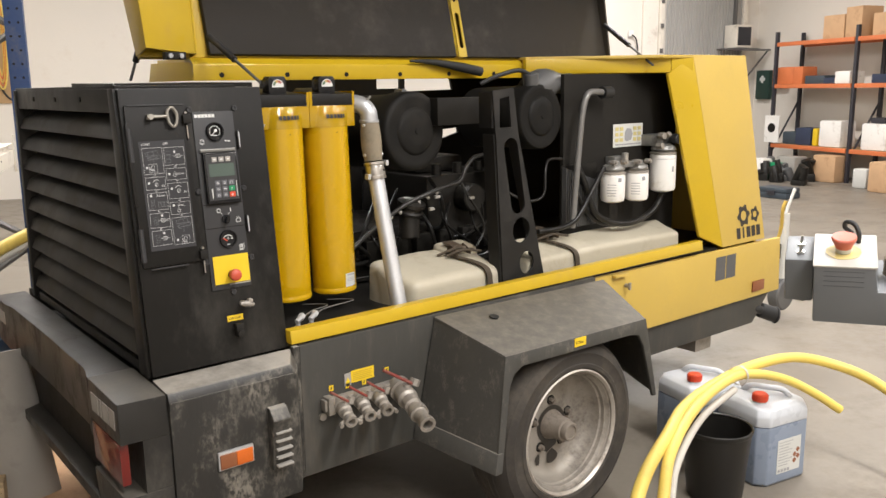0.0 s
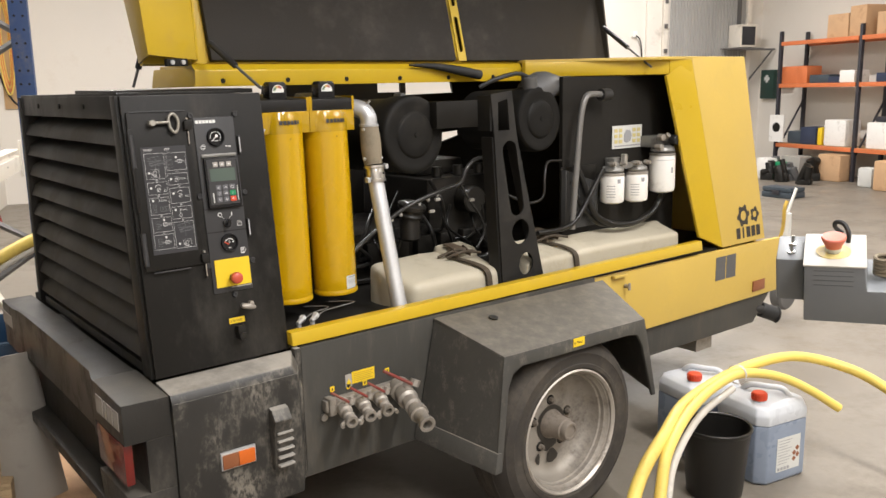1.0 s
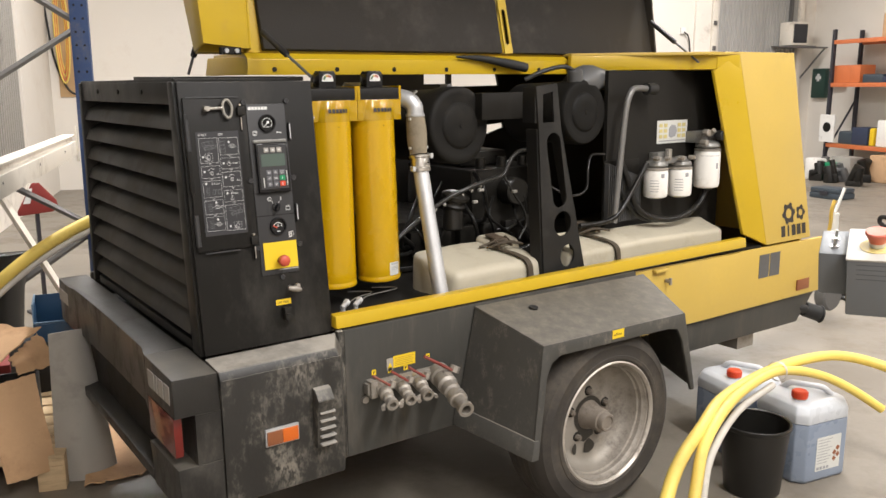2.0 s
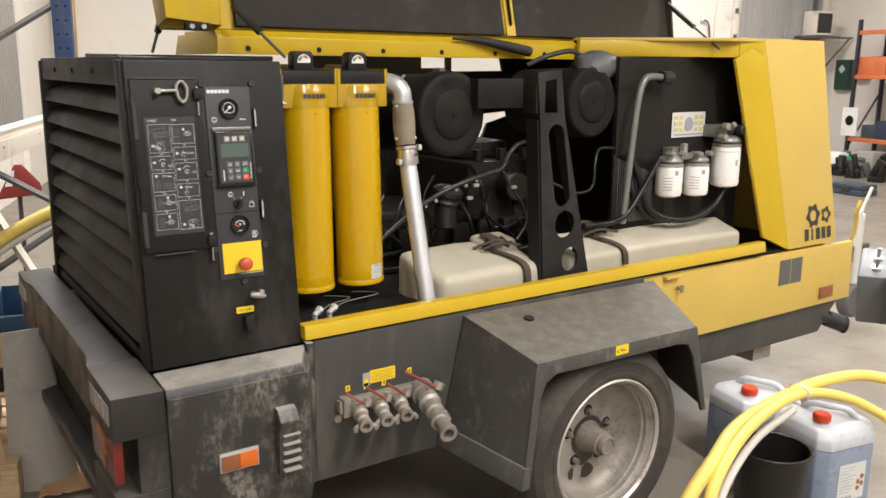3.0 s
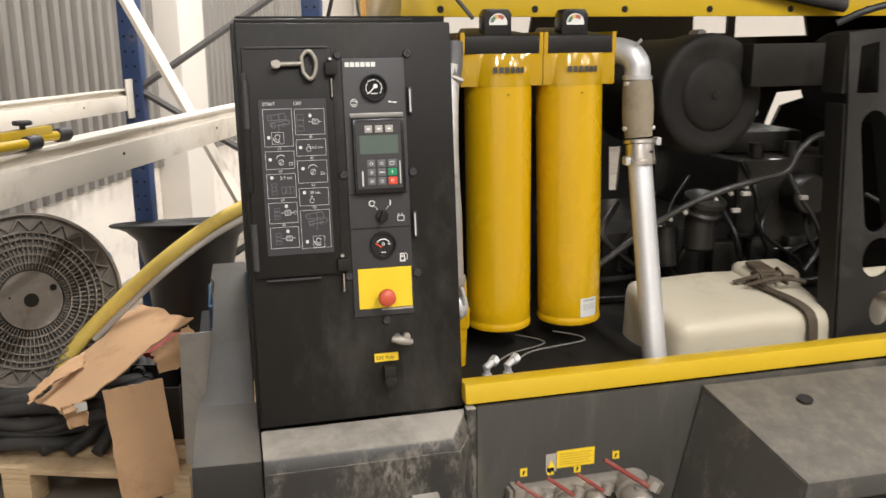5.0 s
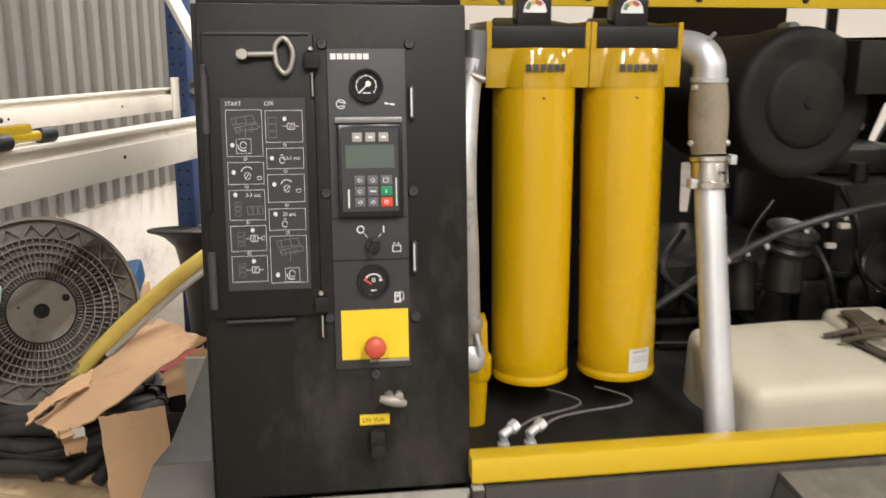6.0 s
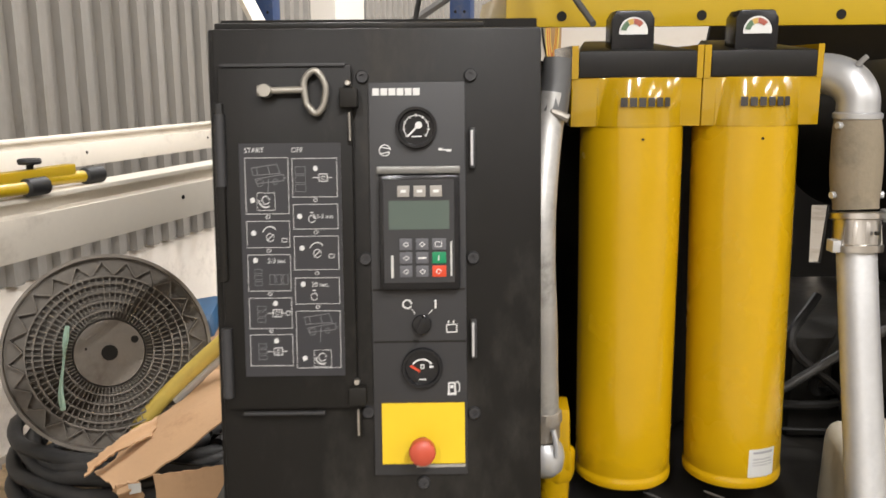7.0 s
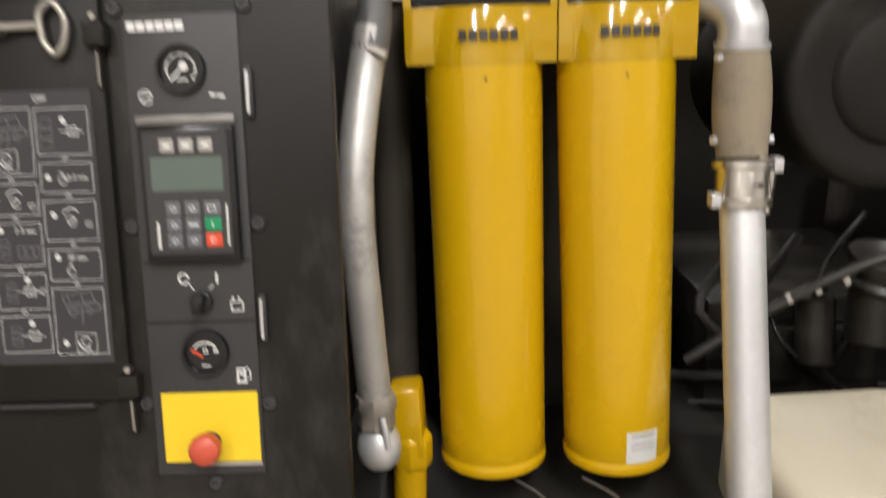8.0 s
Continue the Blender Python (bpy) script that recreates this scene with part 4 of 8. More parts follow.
hexa(bm, [(0.428, -0.118, 0.795), (2.56, -0.112, 0.795), (2.56, -0.07, 0.795), (0.428, -0.07, 0.795)],
     [(0.428, -0.112, 0.836), (2.56, -0.106, 0.838), (2.56, -0.07, 0.838), (0.428, -0.07, 0.836)])
rail = part("sill_rail", bm, M["yellow"], comp, "bright yellow sill rail", bevel=0.004)
bm = B()
prism(bm, [(1.75, 0.49), (3.285, 0.485), (3.268, 0.763), (1.75, 0.775)], "y", -0.095, -0.07)
ydoor = part("lower_panel", bm, M["yellow_side"], comp, "yellow lower side panel, slightly dulled", bevel=0.006)
bm = B()
box(bm, 2.695, 2.775, -0.0965, -0.095, 0.622, 0.736)
box(bm, 2.782, 2.862, -0.0965, -0.095, 0.622, 0.736)
part("data_plate", bm, M["grey_tube"], ydoor, "two worn grey data plates")
bm = B()
box(bm, 3.02, 3.125, -0.103, -0.095, 0.515, 0.568)
part("side_reflector", bm, M["dull_lens"], ydoor, "dull red-brown side reflector", bevel=0.002)
bm = B()
prism(bm, [(2.1, 0.345), (3.09, 0.335), (3.24, 0.484), (2.1, 0.489)], "y", -0.068, 1.2)
chassis = part("chassis", bm, M["skirt"], comp, "dark grey under-frame", bevel=0.004)
# Unseen block, deepened to keep light from under the trailer.
bm = B()
box(bm, 0.5, 2.099, 0.03, 1.2, 0.30, 0.6)
part("axle_box", bm, M["bay"], chassis, bevel=0.004)
bm = B()
box(bm, 0.013, 0.499, 0.07, 1.2, 0.36, 0.7)
part("rear_box", bm, M["bay"], chassis, bevel=0.004)
# Unseen skirt, added to block light from behind and darken the floor below.
bm = B()
box(bm, 0.013, 3.2, 1.255, 1.27, 0.362, 0.79)
part("unseen_far_skirt", bm, M["skirt"], chassis, "unseen dark grey skirt on the far side, shading the floor below")
bm = B()
box(bm, 2.70, 2.83, 0.0, 0.2, 0.245, 0.345)
part("support_foot", bm, M["cast"], chassis)
bm = B()
tube(bm, [(3.06, -0.02, 0.42), (3.15, -0.055, 0.395), (3.23, -0.065, 0.365)], 0.024, 14, 4)
cyl(bm, (3.185, -0.045, 0.385), (3.262, -0.095, 0.350), 0.040, n=24, soft=0.006)
lathe(bm, [(0.022, 0.0), (0.040, 0.0), (0.046, 0.006), (0.044, 0.012), (0.022, 0.012)], (3.258, -0.092, 0.352), (0.82, -0.53, -0.2), 24)
part("tow_bracket", bm, M["black_rubber"], chassis, "black drawbar bracket with roller", bevel=0.003)
bm = B()
box(bm, 1.935, 2.02, -0.118, -0.095, 0.760, 0.772)
catch = part("panel_catch", bm, M["yellow_side"], ydoor, "yellow catch bracket", bevel=0.003)
bm = B()
cyl(bm, (2.02, -0.10, 0.715), (2.02, -0.125, 0.715), 0.009, n=12, soft=0.001)
box(bm, 2.014, 2.026, -0.128, -0.12, 0.70, 0.730)
part("catch_pin", bm, M["cast"], catch, bevel=0.001)

# ---- mudguard ----
bm = B()
hexa(bm, [(0.962, -0.128, 0.772), (1.845, -0.128, 0.762), (1.712, -0.436, 0.690), (1.004, -0.436, 0.700)],
     [(0.966, -0.128, 0.785), (1.843, -0.128, 0.776), (1.710, -0.442, 0.704), (1.002, -0.442, 0.714)])
guard = part("mudguard", bm, M["fender"], comp, "dusty dark grey angular plastic mudguard", bevel=0.005)
bm = B()
hexa(bm, [(0.875, -0.128, 0.375), (0.965, -0.445, 0.326), (0.980, -0.445, 0.326), (0.890, -0.128, 0.375)],
     [(0.966, -0.128, 0.783), (1.002, -0.443, 0.712), (1.017, -0.443, 0.700), (0.981, -0.128, 0.770)])
part("rear_panel", bm, M["fender"], guard, bevel=0.010, segs=3)
bm = B()
hexa(bm, [(1.79, -0.443, 0.385), (1.775, -0.443, 0.40), (1.905, -0.128, 0.42), (1.92, -0.128, 0.40)],
     [(1.712, -0.443, 0.702), (1.697, -0.443, 0.69), (1.828, -0.128, 0.762), (1.843, -0.128, 0.775)])
part("front_panel", bm, M["fender"], guard, bevel=0.010, segs=3)
bm = B()
prism(bm, [(0.962, 0.326), (1.002, 0.713), (1.712, 0.703), (1.79, 0.385), (1.768, 0.385), (1.70, 0.60), (1.672, 0.645), (1.62, 0.655), (1.08, 0.664), (1.042, 0.645), (1.022, 0.60), (0.990, 0.326)], "y", -0.447, -0.433)
part("side_lip", bm, M["fender"], guard, "outer lip of the wheel arch", bevel=0.006)
bm = B()
hexa(bm, [(0.862, -0.132, 0.372), (0.952, -0.452, 0.322), (0.985, -0.452, 0.322), (0.89, -0.132, 0.372)],
     [(0.879, -0.131, 0.440), (0.966, -0.450, 0.392), (0.988, -0.450, 0.392), (0.89, -0.131, 0.440)])
part("lower_flange", bm, M["fender"], guard, "thick lower lip worn pale", bevel=0.006)
bm = B()
box(bm, 1.322, 1.378, -0.4495, -0.4465, 0.675, 0.705)
stick = part("pressure_sticker", bm, M["label_yellow"], guard, "small yellow tyre pressure sticker")
bm = B()
letters(bm, "6,75bar", 0.0135, pose(1.326, -0.450, 0.685, 90, 0, 0), 0.0002)
part("lettering", bm, M["black_mark"], stick)
bm = B()
lathe(bm, [(0.017, 0.001), (0.017, 0.004), (0.008, 0.003), (0, 0.002)], (1.16, -0.22, 0.765), (0, -0.22, 1), 16)
part("plug", bm, M["black_rubber"], guard)

# ---- wheel ----
WC = Vector((1.358, 0, 0.343))


def wheel(yo, side, name="wheel"):
    """A wheel whose outer side lies at yo and looks along side."""
    ax = (0, side, 0)
    o = (WC.x, yo, WC.z)
    bm = B()
    lathe(bm, [(0.218, -0.022), (0.226, -0.004), (0.236, 0.001), (0.239, 0.004), (0.252, 0.005), (0.254, 0.003), (0.288, 0.003), (0.291, 0.005), (0.297, 0.003), (0.312, -0.006), (0.318, -0.008), (0.320, -0.012), (0.332, -0.022), (0.341, -0.045), (0.343, -0.10), (0.341, -0.165), (0.328, -0.19), (0.29, -0.205), (0.226, -0.20), (0.218, -0.18)], o, ax, 64)
    tyre = part(name, bm, M["rubber"], comp, "worn dusty black trailer tyre")
    for k in range(4):
        bm = B()
        lathe(bm, [(0.3405, -0.058 - k * 0.028), (0.3445, -0.060 - k * 0.028), (0.3445, -0.074 - k * 0.028), (0.3405, -0.076 - k * 0.028)], o, ax, 64)
        part("tread_rib", bm, M["rubber"], tyre)
    bm = B()
    lathe(bm, [(0.219, -0.03), (0.219, -0.006), (0.226, 0.000), (0.231, -0.004), (0.226, -0.012), (0.214, -0.016), (0.210, -0.030), (0.206, -0.033), (0.205, -0.048), (0.199, -0.052), (0.197, -0.074), (0.190, -0.092), (0.174, -0.108), (0.150, -0.114), (0.120, -0.111), (0, -0.110)], o, ax, 56)
    rim = part("rim", bm, M["rim"], tyre, "dusty silver steel rim")
    bm = B()
    lathe(bm, [(0.2175, -0.008), (0.219, -0.004), (0.226, 0.0025), (0.2325, -0.002), (0.232, -0.006)], o, ax, 64)
    part("rim_lip", bm, M["rim_lip"], rim, "worn bright rim edge")
    bm = B()
    lathe(bm, [(0.056, -0.112), (0.052, -0.096), (0.046, -0.090), (0.041, -0.040), (0.040, -0.034), (0.034, -0.031), (0.034, -0.012), (0.031, -0.008), (0.024, -0.008), (0.022, -0.012), (0, -0.012)], o, ax, 32)
    part("hub_cap", bm, M["hub"], rim)
    bm = B()
    lathe(bm, [(0.052, -0.1085), (0.060, -0.1065), (0.072, -0.1085)], o, ax, 40)
    part("grease_ring", bm, M["grease"], rim, "dark greasy ring round the hub")
    gr = random.Random(5)
    for gx, gz, ga, gb in ((-0.02, -0.074, 0.050, 0.026), (0.008, -0.128, 0.030, 0.030), (-0.066, -0.122, 0.012, 0.024)):
        bm = B()
        ps = [(WC.x + gx + ga * gr.uniform(0.75, 1.15) * math.cos(2 * math.pi * j / 12), yo - side * (0.1085 if gx * gx + gz * gz < 0.0158 else 0.109), WC.z + gz + gb * gr.uniform(0.75, 1.15) * math.sin(2 * math.pi * j / 12)) for j in range(12)]
        bm.faces.new([bm.verts.new(p) for p in ps])
        part("grease_patch", bm, M["grease"], rim, "black grease smear on the rim disc")
    for k in range(5):
        a = radians(18 + 72 * k)
        c = Vector((WC.x + 0.092 * math.cos(a), yo, WC.z + 0.092 * math.sin(a)))
        bm = B()
        cyl(bm, c - Vector(ax) * 0.110, c - Vector(ax) * 0.094, 0.011, n=6)
        cyl(bm, c - Vector(ax) * 0.096, c - Vector(ax) * 0.089, 0.006, n=10)
        part("wheel_nut", bm, M["hub"], rim)
        bm = B()
        lathe(bm, [(0.013, -0.1085), (0.017, -0.108), (0.019, -0.1105)], c, ax, 14)
        part("nut_seat", bm, M["bay"], rim)
    return tyre


wheel(-0.415, -1)
wheel(1.52, 1)
bm = B()
cyl(bm, (WC.x, -0.3, WC.z), (WC.x, 1.4, WC.z), 0.045, n=20)
part("axle", bm, M["skirt"], chassis)
# ---- canopy ----
bm = B()
def fq(x, z, d=0.0):
    return tuple(fpt(x, z, d))
hexa(bm, [fq(2.757, 0.772), fq(3.128, 0.770), fq(3.128, 0.770, -0.02), fq(2.757, 0.772, -0.02)],
     [fq(2.604, 1.672), fq(3.035, 1.678), fq(3.035, 1.678, -0.02), fq(2.604, 1.672, -0.02)])
hood = part("front_canopy", bm, M["yellow_side"], comp, "yellow sheet metal front canopy", bevel=0.004)
bm = B()
hexa(bm, [fq(2.640, 0.838, -0.045), fq(2.757, 0.774, -0.001), fq(2.757, 0.774, -0.02), fq(2.640, 0.838, -0.06)],
     [fq(2.470, 1.596, -0.045), fq(2.604, 1.672, -0.001), fq(2.604, 1.672, -0.02), fq(2.470, 1.596, -0.06)])
part("canopy_return", bm, M["yellow"], hood, "yellow folded edge of the opening", bevel=0.002)
bm = B()
prism(bm, [(2.42, 0.045), (2.604, 0.014), (3.035, 0.014), (3.035, 1.24), (1.98, 1.24), (1.98, 0.46)], "z", 1.662, 1.676)
part("canopy_roof", bm, M["yellow_side"], hood, bevel=0.003)
bm = B()
hexa(bm, [(1.96, 0.44, 1.600), (2.50, 0.045, 1.598), (2.50, 0.065, 1.598), (1.96, 0.46, 1.600)],
     [(1.96, 0.44, 1.664), (2.50, 0.045, 1.664), (2.50, 0.065, 1.664), (1.96, 0.46, 1.664)])
hexa(bm, [(2.49, 0.048, 1.600), (2.602, 0.012, 1.604), (2.602, 0.030, 1.604), (2.49, 0.066, 1.600)],
     [(2.49, 0.048, 1.663), (2.602, 0.012, 1.663), (2.602, 0.030, 1.663), (2.49, 0.066, 1.663)])
part("canopy_lip", bm, M["yellow"], hood, bevel=0.002)
bm = B()
hexa(bm, [(3.11, -0.07, 0.50), (3.13, -0.07, 0.50), (3.13, 1.2, 0.50), (3.11, 1.2, 0.50)],
     [(3.02, 0.02, 1.665), (3.035, 0.02, 1.665), (3.035, 1.2, 1.665), (3.02, 1.2, 1.665)])
part("canopy_front", bm, M["yellow_side"], hood)
# plain gear-and-bars mark
bm = B()
def fdisc(pts, d0=0.0008):
    bm.faces.new([bm.verts.new(fpt(*p, d0)) for p in pts])
gx, gz = 2.945, 0.905
outer = []
for k in range(24):
    r = 0.050 if k % 4 < 2 else 0.039
    outer.append((gx + r * 1.1 * math.cos(2 * math.pi * k / 24), gz + r * 1.12 * math.sin(2 * math.pi * k / 24)))
inner = ring_pts(gx, gz, 0.023, 0.024, 24)
for k in range(24):
    fdisc([outer[k], outer[(k + 1) % 24], inner[(k + 1) % 24], inner[k]])
gx2, gz2 = 3.045, 0.902
for k in range(20):
    r = [0.042, 0.036, 0.028, 0.036][k % 4]
    r2 = [0.042, 0.036, 0.028, 0.036][(k + 1) % 4]
    a, b = 2 * math.pi * k / 20, 2 * math.pi * (k + 1) / 20
    fdisc([(gx2 + r * math.cos(a), gz2 + r * math.sin(a)), (gx2 + r2 * math.cos(b), gz2 + r2 * math.sin(b)), (gx2 + 0.016 * math.cos(b), gz2 + 0.016 * math.sin(b)), (gx2 + 0.016 * math.cos(a), gz2 + 0.016 * math.sin(a))])
for k in range(5):
    x = 2.878 + k * 0.0435
    w = 0.015 if k == 1 else 0.034
    x += 0.009 if k == 1 else 0
    fdisc([(x, 0.795), (x + w, 0.795), (x + w, 0.848), (x, 0.848)])
part("maker_mark", bm, M["black_mark"], hood, "dark printed gear shapes over plain bars")

# ---- hinge beam and open lid ----
bm = B()
prism(bm, [(0.475, 1.585), (0.475, 1.640), (0.50, 1.662), (0.80, 1.662), (0.80, 1.650), (0.505, 1.648), (0.487, 1.634), (0.487, 1.585)], "x", 0.428, 1.98)
rbeam = part("roof_beam", bm, M["yellow"], comp, "yellow folded roof beam with round holes", bevel=0.002)
bm = B()
hexa(bm, [(0.424, 0.478, 1.585), (0.432, 0.478, 1.585), (0.400, 0.80, 1.585), (0.392, 0.80, 1.585)],
     [(0.436, 0.482, 1.650), (0.444, 0.482, 1.650), (0.412, 0.80, 1.650), (0.404, 0.80, 1.650)])
part("end_panel", bm, M["yellow"], rbeam, "yellow end panel of the roof beam", bevel=0.002)
# Dark discs on the surface stand for the beam's round holes.
for k in range(8):
    x = 0.5285 + k * 0.2535
    if x < 1.9:
        bm = B()
        cyl(bm, (x, 0.473, 1.604), (x, 0.476, 1.604), 0.009, n=14)
        part("plug", bm, M["bay"], rbeam)
bm = B()
prism(bm, [(0.05, 1.562), (0.42, 1.562), (0.42, 1.58), (0.05, 1.575)], "x", CX0 + 0.002, CX1)
part("rear_roof", bm, M["black"], rbeam)
LID = pose(0, 0.52, 1.664, -14, 0, 0)     # leans back; x along, z up the lid, -y its inner side


def lbox(bm, x0, x1, z0, z1, d0, d1):
    return box(bm, x0, x1, -d1, -d0, z0, z1, LID)


bm = B()
lbox(bm, 0.27, 2.64, 0.0, 0.52, -0.03, 0.0)
# Side leaf and its foam are out of view, inferred; they shade the bay.
SIDE = LID @ pose(0, 0, 0.52, 82, 0, 0)       # the side leaf, turned up with the lid: z runs out over the bay
box(bm, 0.27, 2.64, -0.03, 0.0, 0.0, 0.84, SIDE)
lid = part("lid", bm, M["yellow"], comp, "open yellow lid lined with dark foam", bevel=0.004)
bm = B()
lbox(bm, 0.50, 1.605, 0.004, 0.50, 0.002, 0.03)
part("foam_lining", bm, M["foam"], lid, "dark brown-black sound foam", bevel=0.008)
bm = B()
lbox(bm, 1.655, 2.575, 0.004, 0.50, 0.002, 0.03)
part("foam_lining", bm, M["foam"], lid, "dark brown-black sound foam", bevel=0.008)
bm = B()
box(bm, 0.50, 2.575, -0.06, -0.032, 0.04, 0.80, SIDE)
part("foam_lining", bm, M["foam"], lid, "dark brown-black sound foam", bevel=0.008)
bm = B()
outl = [(1.608, 0.0), (1.652, 0.0), (1.652, 0.50), (1.608, 0.50)]
plate(bm, outl, [slot_pts(1.63, 0.05 + k * 0.2, 1.63, 0.18 + k * 0.2, 0.012) for k in range(2)], LID @ Matrix.Translation((0, -0.034, 0)) @ pose(0, 0, 0, 90, 0, 0), 0.006)
part("lid_rib", bm, M["yellow"], lid, "yellow slotted lid rib")
bm = B()
hexa(bm, [tuple(LID @ Vector(p)) for p in ((0.262, -0.10, 0.0), (0.44, -0.045, 0.0), (0.44, -0.035, 0.0), (0.262, -0.09, 0.0))],
     [tuple(LID @ Vector(p)) for p in ((0.231, -0.19, 0.5), (0.4475, -0.1225, 0.5), (0.4475, -0.1125, 0.5), (0.231, -0.18, 0.5))])
hexa(bm, [tuple(LID @ Vector(p)) for p in ((0.438, -0.047, 0.0), (0.446, -0.047, 0.0), (0.446, 0.0, 0.0), (0.438, 0.0, 0.0))],
     [tuple(LID @ Vector(p)) for p in ((0.4455, -0.1285, 0.5), (0.4535, -0.1285, 0.5), (0.4535, 0.0, 0.5), (0.4455, 0.0, 0.5))])
hexa(bm, [tuple(LID @ Vector(p)) for p in ((0.255, -0.10, 0.0), (0.263, -0.10, 0.0), (0.263, 0.0, 0.0), (0.255, 0.0, 0.0))],
     [tuple(LID @ Vector(p)) for p in ((0.224, -0.19, 0.5), (0.232, -0.19, 0.5), (0.232, 0.0, 0.5), (0.224, 0.0, 0.5))])
part("lid_cheek", bm, M["yellow"], lid, "yellow folded end of the lid", bevel=0.002)
bm = B()
box(bm, 0.305, 0.375, 0.395, 0.42, 1.652, 1.676)
hinge = part("lid_hinge", bm, M["bay"], lid, "dark hinge plate with two bright bolts", bevel=0.002)
for x in (0.322, 0.358):
    bm = B()
    cyl(bm, (x, 0.396, 1.664), (x, 0.388, 1.664), 0.008, n=12, soft=0.001)
    part("bolt", bm, M["galv"], hinge)
bm = B()
hexa(bm, [tuple(LID @ Vector(p)) for p in ((2.566, -0.05, 0.0), (2.576, -0.05, 0.0), (2.576, 0.0, 0.0), (2.566, 0.0, 0.0))],
     [tuple(LID @ Vector(p)) for p in ((2.578, -0.085, 0.5), (2.588, -0.085, 0.5), (2.588, 0.0, 0.5), (2.578, 0.0, 0.5))])
part("lid_edge", bm, M["foam"], lid)


def strut(p0, p1, parent):
    p0, p1 = Vector(p0), Vector(p1)
    mid = p0.lerp(p1, 0.52)
    bm = B()
    cyl(bm, p0, mid, 0.011, n=14, soft=0.001)
    s = part("gas_strut", bm, M["black_rubber"], parent, "black gas strut")
    bm = B()
    cyl(bm, mid, p1, 0.005, n=10)
    part("strut_rod", bm, M["grey_tube"], s)


strut((2.50, 0.45, 1.83), (2.385, 0.07, 1.63), lid)
strut((0.470, 0.43, 1.73), (0.534, 0.20, 1.575), lid)
strut((0.286, 0.55, 1.715), (0.258, 0.60, 1.589), lid)
bm = B()
tube(bm, [(1.33, 0.462, 1.655), (1.45, 0.455, 1.650), (1.60, 0.445, 1.628), (1.69, 0.44, 1.612)], lambda t: 0.004 + 0.016 * min(1, t * 1.6), 10, 5)
part("seal_flap", bm, M["black_rubber"], rbeam, "black rubber flap")

# ---- engine bay ----
bm = B()
box(bm, 0.43, 2.75, -0.065, 1.2, 0.755, 0.775)
box(bm, 2.75, 3.05, 0.1, 1.2, 0.755, 0.775)
bay = part("bay_floor", bm, M["bay"], comp, "dark oily engine bay floor")
bm = B()
plate(bm, [(0.36, 0.775), (3.0, 0.775), (3.0, 1.66), (1.02, 1.66), (1.00, 1.545), (0.36, 1.53)],
      [[(1.62, 1.545), (1.76, 1.545), (1.76, 1.645), (1.62, 1.645)], [(1.79, 1.53), (2.10, 1.535), (2.07, 1.645), (1.79, 1.645)],
       [(0.45, 1.20), (0.53, 1.18), (0.53, 1.36), (0.46, 1.38)], [(1.318, 0.99), (1.35, 0.99), (1.362, 1.15), (1.312, 1.15)], [(1.925, 1.165), (1.962, 1.175), (2.01, 1.28), (2.135, 1.312), (2.13, 1.338), (1.985, 1.328)]],
      pose(0, 1.14, 0, 90, 0, 0), 0.015)
part("bay_back", bm, M["bay"], bay, "black far side panel with openings")
bm = B()
box(bm, 1.93, 2.72, 0.18, 0.20, 0.78, 1.595)
part("bulkhead", bm, M["bay"], bay, "black bulkhead panel")
# twin filter columns under one head
AX = 0.220


